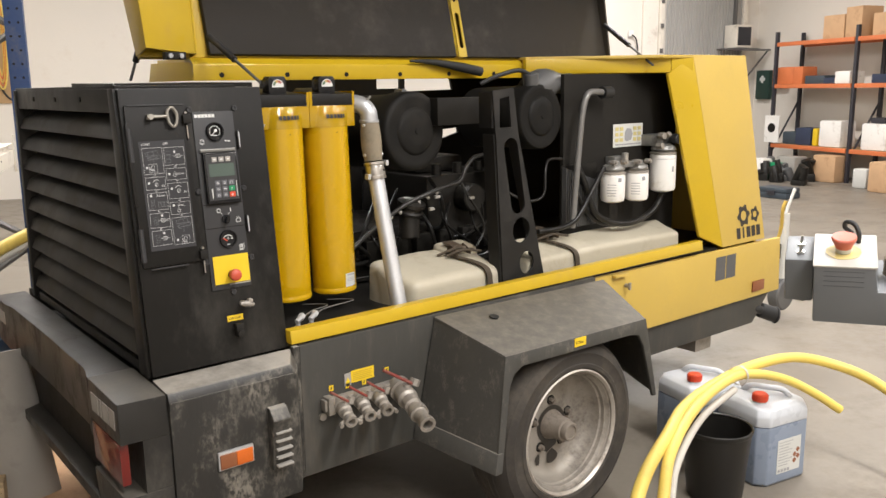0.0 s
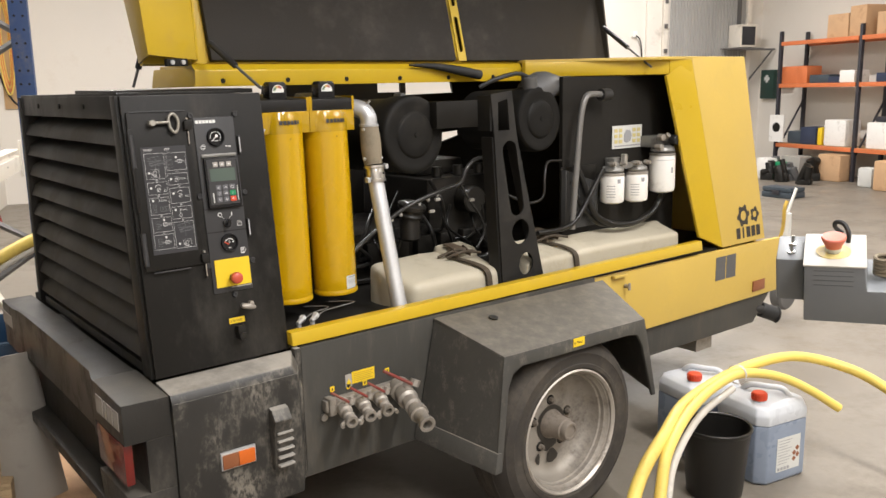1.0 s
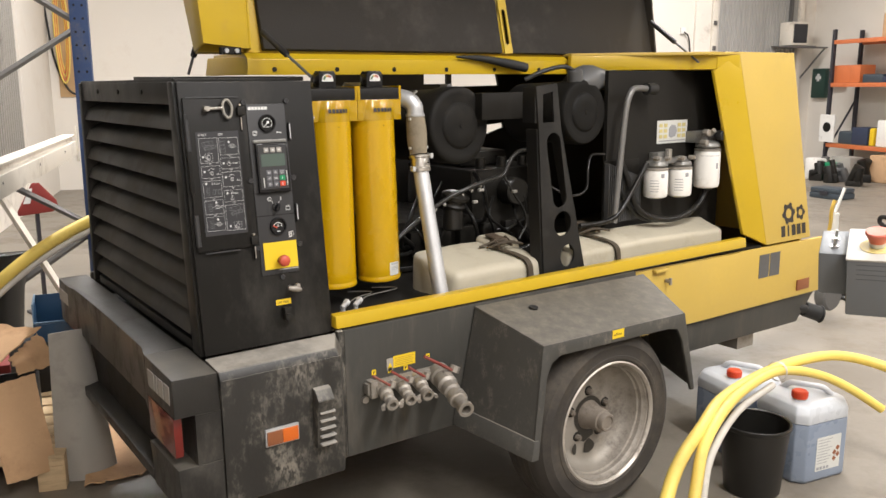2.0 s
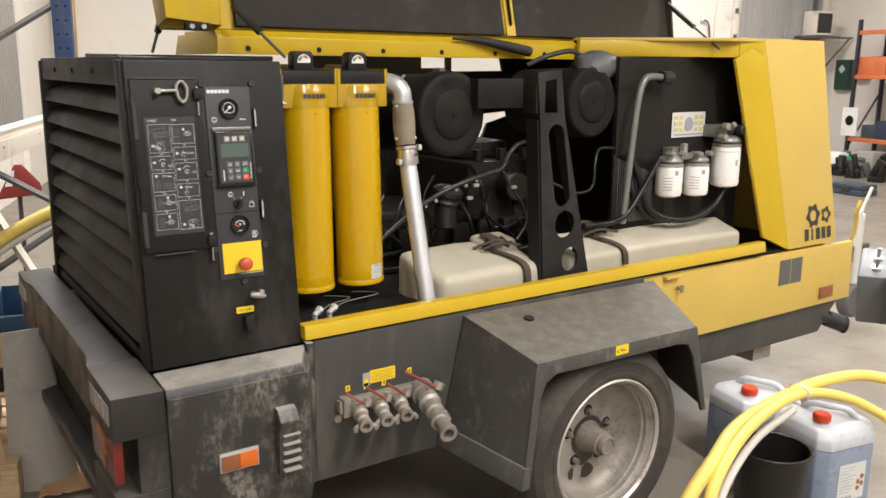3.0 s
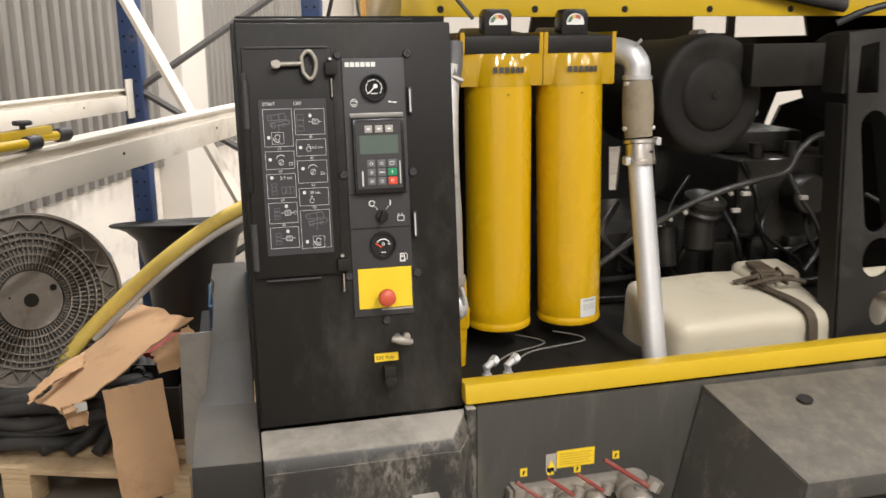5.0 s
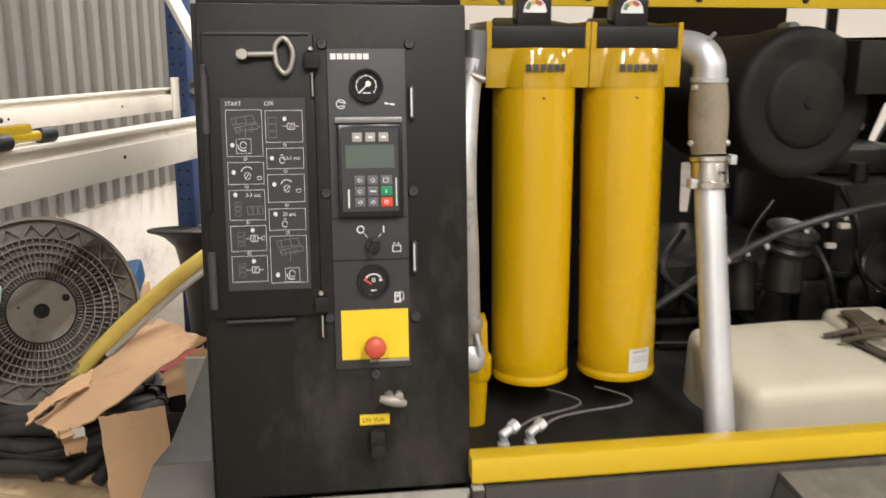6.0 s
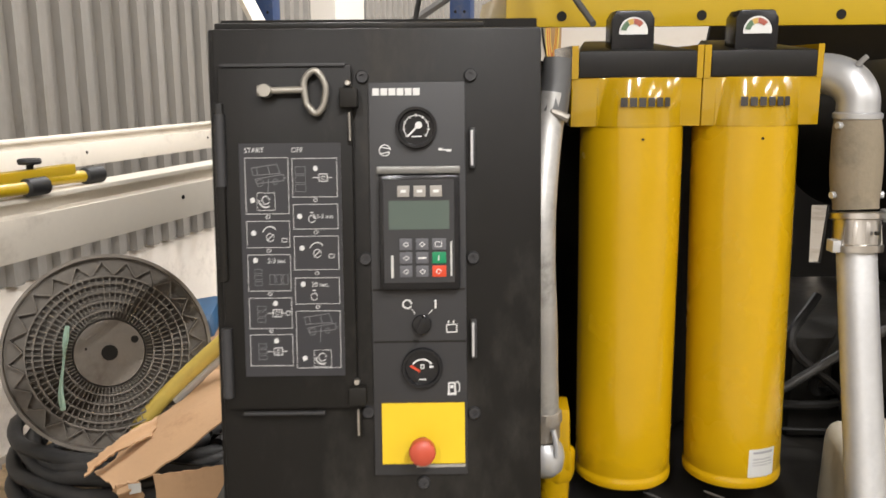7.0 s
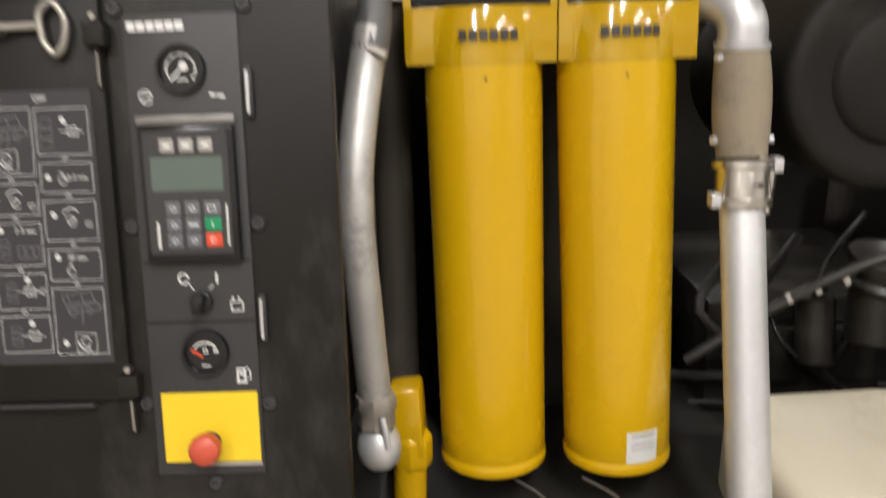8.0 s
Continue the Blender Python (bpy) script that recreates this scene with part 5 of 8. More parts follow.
def filter_column(x, wl, wr, gx, foot):
    bm = B()
    lathe(bm, [(0, 0.846), (0.066, 0.846), (0.0755, 0.8475), (0.0784, 0.850), (0.0790, 0.855), (0.0786, 0.862), (0.0766, 0.865), (0.0766, 0.869), (0.0774, 0.872), (0.0775, 0.90), (0.0785, 1.431)], (x + 2.46 * foot, AX, 0), (-1.72 * foot, 0, 1), 48)
    col = part("filter_column", bm, M["filter_yellow"], comp, "tall glossy yellow filter column")
    bm = B()
    x0, x1 = x - wl, x + wr
    def head_line(r, k):
        return [(x0, AX - 0.045), (x - 0.062, AX - 0.047)] + [(x + (r + 0.002) * math.sin(radians(a)), min(AX - r * math.cos(radians(a)), AX - 0.0475)) for a in range(-49, 50, 7)] + [(x + 0.062, AX - 0.047), (x1, AX - 0.045), (x1, 0.355), (x0, 0.355)]
    lo, hi = [bm.verts.new((*p, 1.425)) for p in head_line(0.0795, 0)], [bm.verts.new((*p, 1.497)) for p in head_line(0.0660, 1)]
    bm.faces.new(lo), bm.faces.new(hi)
    for k in range(len(lo)):
        bm.faces.new((lo[k], lo[(k + 1) % len(lo)], hi[(k + 1) % len(lo)], hi[k]))
    head = part("filter_head", bm, M["head_yellow_shaded"], col, "yellow sheet filter head", bevel=0.002)
    for xa, xb in ((x0, x0 + 0.010), (x1 - 0.009, x1)):
        bm = B()
        box(bm, xa, xb, AX - 0.047, 0.355, 1.495, 1.543)
        part("head_tab", bm, M["head_yellow_shaded"], head)
    bm = B()
    hexa(bm, [(x0 + 0.010, AX - 0.050, 1.497), (x1 - 0.009, AX - 0.050, 1.497), (x1 - 0.009, 0.355, 1.497), (x0 + 0.010, 0.355, 1.497)],
         [(x0 + 0.010, AX - 0.047, 1.535), (x1 - 0.009, AX - 0.047, 1.535), (x1 - 0.05, 0.355, 1.556), (x0 + 0.05, 0.355, 1.556)])
    part("head_cap", bm, M["black"], head, "black filter head cap", bevel=0.003)
    bm = B()
    prism(bm, [(gx - 0.032, 1.526), (gx + 0.032, 1.526), (gx + 0.032, 1.583), (gx + 0.025, 1.594), (gx - 0.025, 1.594), (gx - 0.032, 1.583)], "y", AX - 0.024, AX + 0.023)
    ind = part("indicator", bm, M["dial"], head, "black differential pressure indicator", bevel=0.003)
    bm = B()
    bm.faces.new([bm.verts.new((p[0], AX - 0.0255, p[1])) for p in ring_pts(gx, 1.563, 0.0215, 0.0215, 18, -10, 190)])
    part("dial_face", bm, M["white_mark"], ind)
    for c, (a0, a1) in (("dial_green", (122, 172)), ("dial_amber", (92, 120)), ("dial_red", (40, 90))):
        bm = B()
        ps, qs = ring_pts(gx, 1.563, 0.019, 0.019, 8, a0, a1), ring_pts(gx, 1.563, 0.011, 0.011, 8, a0, a1)
        bm.faces.new([bm.verts.new((p[0], AX - 0.0265, p[1])) for p in ps + qs[::-1]])
        part("dial_sector", bm, M[c], ind)
    for k in range(6):
        bm = B()
        a = radians(-20 + k * 9.4)
        w = radians(3.6)
        ps = [(x + 0.081 * math.sin(a + s * w), AX - 0.0775 * math.cos(a + s * w)) for s in (-1, 1)]
        bm.faces.new([bm.verts.new(p) for p in ((*ps[0], 1.455), (*ps[1], 1.455), (ps[1][0], ps[1][1] + 0.0020, 1.468), (ps[0][0], ps[0][1] + 0.0020, 1.468))])
        part("mark_bar", bm, M["black_mark"], head, "plain dark bar of a maker's mark")
    bm = B()
    cyl(bm, (x, AX - 0.0765, 1.408), (x, AX - 0.0805, 1.408), 0.002, n=8)
    part("rivet", bm, M["bay"], col)
    return col


filter_column(0.600, 0.101, 0.0930, 0.593, 0.006)
col2 = filter_column(0.776, 0.0815, 0.0950, 0.778, 0.0145)
bm = B()
for r0, z0, z1, a0, a1 in ((0.0778, 0.868, 0.916, 0, 37),):
    ps = [(0.7895 + r0 * math.sin(radians(a)), AX - r0 * math.cos(radians(a))) for a in range(a0, a1, 4)]
    for p, q in zip(ps, ps[1:]):
        bm.faces.new([bm.verts.new(v) for v in ((*p, z0), (*q, z0), (*q, z1), (*p, z1))])
stk = part("rating_label", bm, M["label_white"], col2, "small white rating label")
bm = B()
for zz, hh in ((0.908, 0.004), (0.898, 0.0015), (0.893, 0.0015), (0.888, 0.0015)):
    ps = [(0.7895 + 0.0782 * math.sin(radians(a)), AX - 0.0782 * math.cos(radians(a))) for a in (5, 12, 19, 26, 32)]
    for p, q in zip(ps, ps[1:]):
        bm.faces.new([bm.verts.new(v) for v in ((*p, zz), (*q, zz), (*q, zz + hh), (*p, zz + hh))])
part("label_print", bm, M["grey_mark"], stk)
# outlet elbow, sleeve, clamp and riser pipe
bm = B()
tube(bm, [(0.862, 0.225, 1.496), (0.888, 0.205, 1.500), (0.910, 0.180, 1.490), (0.922, 0.166, 1.468), (0.923, 0.162, 1.440)], 0.0305, 18, 6)
riser = part("riser_pipe", bm, M["galv"], comp, "galvanised outlet pipe with elbow")
bm = B()
lathe(bm, [(0.030, 0), (0.0345, 0.003), (0.0345, 0.010), (0.031, 0.012)], (0.923, 0.162, 1.432), (0, 0, 1), 24)
part("elbow_collar", bm, M["galv"], riser)
bm = B()
cyl(bm, (0.914, 0.158, 1.512), (0.922, 0.148, 1.524), 0.004, n=8)
part("vent_pin", bm, M["galv"], riser)
bm = B()
tube(bm, [(0.923, 0.162, 1.437), (0.925, 0.159, 1.39), (0.926, 0.155, 1.335), (0.927, 0.150, 1.300)], lambda t: 0.032 + 0.0045 * math.sin(3.14 * min(1, t * 1.1)), 24, 6)
sleeve = part("hose_sleeve", bm, M["fabric"], riser, "worn brown hose sleeve")
for z, sx in ((1.322, -1), (1.322, 1), (1.425, -1)):
    bm = B()
    cyl(bm, (0.926 + sx * 0.031, 0.150, z), (0.926 + sx * 0.040, 0.147, z), 0.0055, n=10, soft=0.001)
    part("clamp_screw", bm, M["galv"], sleeve)
bm = B()
lathe(bm, [(0.029, 0.0), (0.0365, 0.0), (0.0375, 0.010), (0.0335, 0.012), (0.0335, 0.048), (0.038, 0.050), (0.038, 0.058), (0.031, 0.060)], (0.926, 0.135, 1.238), (0, 0.15, 1), 32)
clamp = part("pipe_clamp", bm, M["steel"], riser, "bright steel pipe clamp")
for k in range(5):
    a = radians(-60 + 30 * k)
    bm = B()
    px, py = 0.926 + 0.0335 * math.sin(a), 0.140 - 0.0335 * math.cos(a)
    box(bm, -0.0035, 0.0035, -0.0035, 0.0, 0.0, 0.036, pose(px, py, 1.251, -8, 0, math.degrees(a)))
    part("clamp_lug", bm, M["steel"], clamp, bevel=0.001)
bm = B()
cyl(bm, (0.936, 0.104, 1.272), (0.937, 0.099, 1.272), 0.003, n=8)
part("clamp_pin", bm, M["bay"], clamp)
for sx, zz in ((-1, 1.248), (1, 1.292)):
    bm = B()
    box(bm, 0.926 + sx * 0.032, 0.926 + sx * 0.044, 0.118, 0.140, zz - 0.008, zz + 0.010)
    part("clamp_hook", bm, M["galv"], clamp, bevel=0.002)
bm = B()
tube(bm, [(0.926, 0.136, 1.245), (0.926, 0.098, 1.10), (0.925, 0.042, 0.90), (0.924, 0.008, 0.78)], 0.0282, 24, 5)
part("pipe", bm, M["galv"], riser, "long galvanised pipe")
# grey hose, cast union and yellow valve beside the cabinet
bm = B()
tube(bm, [(0.464, 0.115, 1.475), (0.455, 0.105, 1.425), (0.447, 0.082, 1.37), (0.441, 0.060, 1.31), (0.440, 0.048, 1.24), (0.444, 0.046, 1.16), (0.447, 0.05, 1.08), (0.450, 0.055, 1.02)], 0.0215, 18, 6)
braid = part("braided_hose", bm, M["old_hose"], comp, "thick dull grey hose with pale sleeve")
bm = B()
tube(bm, [(0.460, 0.112, 1.448), (0.467, 0.117, 1.485), (0.470, 0.120, 1.525)], lambda t: 0.0235 - 0.004 * t, 14, 4)
part("hose_tape", bm, M["grey_tube"], braid, "worn grey tape round the hose end")
bm = B()
cyl(bm, (0.458, 0.094, 1.452), (0.482, 0.088, 1.442), 0.006, n=8, soft=0.001)
part("tape_clip", bm, M["cast"], braid)
bm = B()
tube(bm, [(0.462, 0.36, 1.50), (0.463, 0.36, 1.35), (0.464, 0.36, 1.16), (0.463, 0.35, 0.98), (0.462, 0.34, 0.80)], 0.030, 16, 6)
part("dark_hose", bm, M["brown_hose"], braid, "dark rubber hose behind the grey one")
bm = B()
lathe(bm, [(0.0215, 0.050), (0.026, 0.046), (0.027, 0.030), (0.024, 0.026), (0.024, 0.004), (0.019, 0)], (0.450, 0.055, 0.978), (0, 0.05, 1), 8)
union = part("hose_union", bm, M["cast"], braid, "cast hexagonal hose union")
bm = B()
lathe(bm, [(0, -0.030), (0.016, -0.028), (0.026, -0.018), (0.029, 0), (0.026, 0.016), (0.020, 0.024)], (0.452, 0.052, 0.955), (0, 0.05, 1), 22)
part("union_ball", bm, M["galv"], union, "rounded pale elbow")
bm = B()
tube(bm, [(0.460, 0.030, 1.005), (0.464, 0.026, 0.985), (0.466, 0.026, 0.965)], 0.004, 8, 3)
part("union_lug", bm, M["galv"], union)
bm = B()
hexa(bm, [(0.456, 0.140, 0.885), (0.506, 0.135, 0.885), (0.510, 0.190, 0.885), (0.460, 0.195, 0.885)], [(0.458, 0.140, 0.986), (0.502, 0.136, 0.992), (0.506, 0.186, 0.996), (0.460, 0.190, 0.990)])
valve = part("yellow_fitting", bm, M["filter_yellow"], braid, "yellow cast valve body", bevel=0.008)
bm = B()
lathe(bm, [(0.020, 0), (0.029, 0.004), (0.031, 0.016), (0.031, 0.048), (0.026, 0.056), (0.022, 0.058)], (0.486, 0.163, 0.862), (0, 0, 1), 8)
part("yellow_nut", bm, M["filter_yellow"], valve, bevel=0.003)
bm = B()
lathe(bm, [(0.024, 0), (0.024, 0.105)], (0.480, 0.160, 0.772), (0.04, 0, 1), 20)
part("yellow_pipe", bm, M["filter_yellow"], valve)
# drain fittings and thin lines
for x, far in ((0.500, 0.675), (0.548, 0.775)):
    bm = B()
    cyl(bm, (x, -0.03, 0.775), (x, -0.03, 0.836), 0.0075, n=12, soft=0.001)
    cyl(bm, (x, -0.03, 0.780), (x, -0.03, 0.794), 0.0135, n=6)
    cyl(bm, (x, -0.03, 0.812), (x, -0.03, 0.822), 0.0115, n=6)
    cyl(bm, (x - 0.006, -0.034, 0.836), (x + 0.020, -0.018, 0.846), 0.0085, n=12, soft=0.002)
    cyl(bm, (x + 0.014, -0.022, 0.843), (x + 0.026, -0.014, 0.848), 0.0115, n=6)
    fit_ob = part("drain_fitting", bm, M["galv"], comp, "bright elbow fitting with thin line")
    bm = B()
    tube(bm, [(x + 0.02, -0.02, 0.84), (x + 0.07, 0.005, 0.850), (far - 0.03, 0.045, 0.845), (far, 0.085, 0.838), (far - 0.01, 0.13, 0.832), (far - 0.04, 0.18, 0.826)], 0.0018, 8, 6)
    part("thin_line", bm, M["pale_tube"], fit_ob)
# fuel tanks
def tank(x0, x1, y0, y1, z0, z1, slope):
    bm = B()
    hexa(bm, [(x0, y0, z0), (x1, y0, z0), (x1, y1, z0), (x0, y1, z0)], [(x0 + 0.01, y0 + 0.01, z1 - slope), (x1 - 0.01, y0 + 0.01, z1 - slope), (x1 - 0.01, y1, z1), (x0 + 0.01, y1, z1)])
    return bm


def moulded_tank(rows, z0):
    """Rows of (y, left, right, top), from the front to the back, skinned into one body."""
    bm = B()
    rings = [[bm.verts.new(p) for p in ((xl, y, z0), (xr, y, z0), (xr - 0.01, y, zt), ((xl + xr) / 2, y, zt + 0.008), (xl + 0.01, y, zt))] for y, xl, xr, zt in rows]
    for a, b in zip(rings, rings[1:]):
        for k in range(5):
            bm.faces.new((a[k], a[(k + 1) % 5], b[(k + 1) % 5], b[k]))
    bm.faces.new(rings[0]), bm.faces.new(rings[-1][::-1])
    return bm


tk = part("fuel_tank", moulded_tank([(0.012, 0.985, 1.43, 0.866), (0.10, 0.962, 1.43, 0.890), (0.19, 0.942, 1.43, 0.912), (0.27, 0.955, 1.43, 0.918)], 0.62), M["tank"], comp, "cream plastic tank with a strap", bevel=0.035, segs=4)
part("tank_neck", tank(1.26, 1.43, 0.15, 0.268, 0.85, 0.948, 0.012), M["tank"], tk, bevel=0.028, segs=4)
tk2 = part("fuel_tank", moulded_tank([(0.012, 1.55, 2.56, 0.866), (0.10, 1.55, 2.57, 0.890), (0.15, 1.55, 2.58, 0.905), (0.172, 1.55, 2.58, 0.908)], 0.62), M["tank"], comp, "long cream plastic tank with a strap", bevel=0.035, segs=4)
part("tank_neck", tank(1.555, 1.70, 0.14, 0.170, 0.85, 0.928, 0.010), M["tank"], tk2, bevel=0.02, segs=3)

def strap(x, parent, ztop):
    bm = B()
    pts = [(x - 0.05, 0.165, ztop + 0.006), (x - 0.03, 0.12, ztop - 0.006), (x, 0.07, ztop - 0.018), (x + 0.018, 0.030, ztop - 0.032), (x + 0.026, 0.008, ztop - 0.052), (x + 0.030, 0.002, ztop - 0.09), (x + 0.031, 0.001, ztop - 0.16)]
    path = spline(pts, 6)
    vs = [[bm.verts.new(p + Vector((w, 0, 0)) + Vector((0, -t, t))) for w, t in ((-0.013, 0), (0.013, 0), (0.013, 0.004), (-0.013, 0.004))] for p in path]
    for a, b in zip(vs, vs[1:]):
        for k in range(4):
            bm.faces.new((a[k], a[(k + 1) % 4], b[(k + 1) % 4], b[k]))
    s = part("tank_strap", bm, M["strap"], parent, "worn brown lashing strap")
    xr = x + 0.045
    for dx in (-0.085, -0.022):
        bm = B()
        prism(bm, [(0.105, ztop + 0.002), (0.165, ztop + 0.010), (0.168, ztop + 0.026), (0.150, ztop + 0.040), (0.125, ztop + 0.030), (0.103, ztop + 0.012)], "x", xr + dx, xr + dx + 0.004)
        part("ratchet_cheek", bm, M["rust"], s, "rusty strap ratchet plate")
    bm = B()
    cyl(bm, (xr - 0.090, 0.138, ztop + 0.020), (xr - 0.013, 0.138, ztop + 0.020), 0.011, n=14, soft=0.001)
    part("ratchet_spool", bm, M["rust"], s)
    bm = B()
    hexa(bm, [(xr - 0.078, 0.140, ztop + 0.028), (xr - 0.028, 0.140, ztop + 0.028), (xr - 0.028, 0.210, ztop + 0.036), (xr - 0.078, 0.210, ztop + 0.036)],
         [(xr - 0.074, 0.140, ztop + 0.036), (xr - 0.032, 0.140, ztop + 0.036), (xr - 0.032, 0.208, ztop + 0.044), (xr - 0.074, 0.208, ztop + 0.044)])
    part("ratchet_handle", bm, M["rust"], s, bevel=0.003)
    rg = random.Random(int(x * 100))
    for k in range(2):
        bm = B()
        y = 0.10 + 0.03 * k
        tube(bm, [(xr - 0.12 - 0.02 * k, y + 0.03, ztop + 0.004), (xr - 0.07, y, ztop + 0.024 + 0.004 * k), (xr - 0.01, y + 0.012, ztop + 0.016), (xr + 0.03, y + rg.uniform(-0.01, 0.03), ztop + 0.008)], 0.0055, 7, 4)
        part("loose_strap", bm, M["strap"], s)


strap(1.31, tk, 0.914)
strap(1.80, tk2, 0.914)
# slotted upright bracket
bm = B()
plate(bm, [(1.402, 0.80), (1.625, 0.80), (1.480, 1.376), (1.455, 1.545), (1.350, 1.535), (1.366, 1.374)],
      [slot_pts(1.480, 1.105, 1.442, 1.325, 0.036), ring_pts(1.497, 1.005, 0.046, 0.05, 18), ring_pts(1.527, 0.873, 0.038, 0.045, 18), [(1.385, 1.40), (1.443, 1.40), (1.432, 1.515), (1.385, 1.505)]],
      pose(0, 0.0, 0, 90, 0, 0), 0.008)
box(bm, 1.352, 1.362, 0.0, 0.07, 1.40, 1.53)
brk = part("lifting_bracket", bm, M["bracket"], comp, "dark slotted steel upright bracket")
bm = B()
hexa(bm, [(1.625, 0.0, 0.80), (1.633, 0.0, 0.80), (1.633, 0.06, 0.80), (1.625, 0.06, 0.80)], [(1.480, 0.0, 1.376), (1.488, 0.0, 1.376), (1.488, 0.06, 1.376), (1.480, 0.06, 1.376)])
hexa(bm, [(1.396, 0.0, 0.80), (1.403, 0.0, 0.80), (1.403, 0.06, 0.80), (1.396, 0.06, 0.80)], [(1.360, 0.0, 1.376), (1.367, 0.0, 1.376), (1.367, 0.06, 1.376), (1.360, 0.06, 1.376)])
part("bracket_flange", bm, M["bracket"], brk)
bm = B()
box(bm, 1.20, 1.45, 0.125, 0.18, 1.412, 1.512)
arm = part("bracket_arm", bm, M["bay"], brk, bevel=0.003)
for z in (1.492, 1.425):
    bm = B()
    cyl(bm, (1.432, 0.125, z), (1.432, 0.110, z), 0.018, n=6)
    cyl(bm, (1.432, 0.111, z), (1.432, 0.103, z), 0.009, n=12)
    part("bolt", bm, M["cast"], arm)
# air cleaner drums
def drum(x, z, r, y, n):
    bm = B()
    lathe(bm, [(0, 0.010), (r * 0.06, 0.010), (r * 0.075, 0.007), (r * 0.30, 0.009), (r * 0.52, 0.007), (r * 0.57, 0.003), (r * 0.60, -0.003), (r * 0.78, -0.002), (r * 0.84, 0.000), (r * 0.95, -0.003), (r * 0.985, -0.009), (r, -0.022), (r * 0.995, -0.10), (r * 0.95, -0.105), (r * 0.95, -0.36), (0, -0.36)], (x, y, z), (0.08, -1, 0.03), 48)
    d = part("air_cleaner", bm, M["drum"], comp, "round black plastic air cleaner")
    for k in range(3):
        a = radians(100 + 120 * k)
        bm = B()
        c = Vector((x + 0.02 + r * 0.99 * math.cos(a), y + 0.06, z + r * 0.99 * math.sin(a)))
        cyl(bm, c, c + Vector((0.01, 0.06, 0)), 0.012, n=8)
        part("clip", bm, M["grey_tube"], d)
    bm = B()
    ps = [Vector((x + 0.012 + r * 1.004 * math.cos(radians(a)), y, z + r * 1.004 * math.sin(radians(a)))) for a in range(106, 136, 6)]
    for p, q in zip(ps, ps[1:]):
        bm.faces.new([bm.verts.new(v) for v in (p + Vector((0, 0.035, 0)), q + Vector((0, 0.035, 0)), q + Vector((0, 0.075, 0)), p + Vector((0, 0.075, 0)))])
    part("drum_label", bm, M["label_grey"], d)
    return d


drum(1.121, 1.394, 0.145, 0.155, 0)
d2 = drum(1.776, 1.425, 0.136, 0.16, 1)
bm = B()
tube(bm, [(1.76, 0.22, 1.53), (1.86, 0.24, 1.555), (1.96, 0.26, 1.56), (2.06, 0.28, 1.55)], lambda t: 0.055 + 0.012 * math.sin(6 * t), 18, 6)
cyl(bm, (1.755, 0.2, 1.52), (1.74, 0.19, 1.60), 0.032, n=16, soft=0.003)
part("intake_duct", bm, M["grey_tube"], d2, "grey plastic intake duct")
bm = B()
tube(bm, [(1.735, 0.19, 1.595), (1.68, 0.20, 1.612), (1.58, 0.22, 1.59), (1.52, 0.25, 1.56)], 0.009, 8, 5)
part("intake_line", bm, M["black_rubber"], d2)
# grey coolant tube
bm = B()
tube(bm, [(2.13, 0.12, 1.515), (2.04, 0.11, 1.52), (1.985, 0.10, 1.505), (1.955, 0.10, 1.42), (1.93, 0.10, 1.20), (1.918, 0.10, 1.08), (1.905, 0.10, 0.95)], 0.0135, 14, 6)
ct = part("coolant_tube", bm, M["pale_tube"], comp, "bent grey steel coolant tube")
bm = B()
cyl(bm, (2.10, 0.118, 1.516), (2.16, 0.122, 1.516), 0.026, n=14)
part("tube_hose", bm, M["black_rubber"], ct)
# engine mass
bm = B()
box(bm, 1.42, 1.85, 0.48, 0.98, 0.78, 1.18)
box(bm, 1.0, 1.42, 0.48, 0.98, 0.78, 0.99)
eng = part("engine_block", bm, M["engine"], comp, "oily black diesel engine", bevel=0.01)
bm = B()
box(bm, 1.45, 1.72, 0.60, 0.95, 1.181, 1.25)
part("rocker_cover", bm, M["engine"], eng, bevel=0.02)
for k in range(3):
    bm = B()
    cyl(bm, (1.50 + k * 0.12, 0.52, 1.181), (1.50 + k * 0.12, 0.52, 1.225), 0.022, n=12)
    part("injector", bm, M["engine"], eng)
for k in range(6):
    bm = B()
    box(bm, 1.08 + k * 0.125, 1.16 + k * 0.125, 0.44, 0.479, 0.85, 0.95)
    part("side_cover", bm, M["engine"], eng, bevel=0.008)
for p, q, r in (((1.22, 0.34, 0.96), (1.225, 0.35, 1.06), 0.042), ((1.62, 0.40, 1.08), (1.62, 0.479, 1.08), 0.06), ((1.16, 0.40, 0.90), (1.16, 0.42, 1.02), 0.032)):
    bm = B()
    cyl(bm, p, q, r, n=24, soft=0.006)
    part("pump", bm, M["engine"], eng)
bm = B()
lathe(bm, [(0.030, 0), (0.050, 0.004), (0.054, 0.016), (0.046, 0.024), (0.046, 0.034), (0.056, 0.040), (0.058, 0.056), (0.040, 0.066), (0, 0.066)], (1.225, 0.35, 1.052), (0.1, -0.25, 1), 22)
part("pump_cover", bm, M["engine"], eng)
bm = B()
cyl(bm, (0.66, 0.62, 0.79), (0.66, 0.62, 1.48), 0.19, n=32, soft=0.03)
box(bm, 0.46, 0.90, 0.95, 1.1, 0.78, 1.45)
part("oil_separator", bm, M["engine"], comp, "black upright oil separator vessel")
rr = random.Random(7)
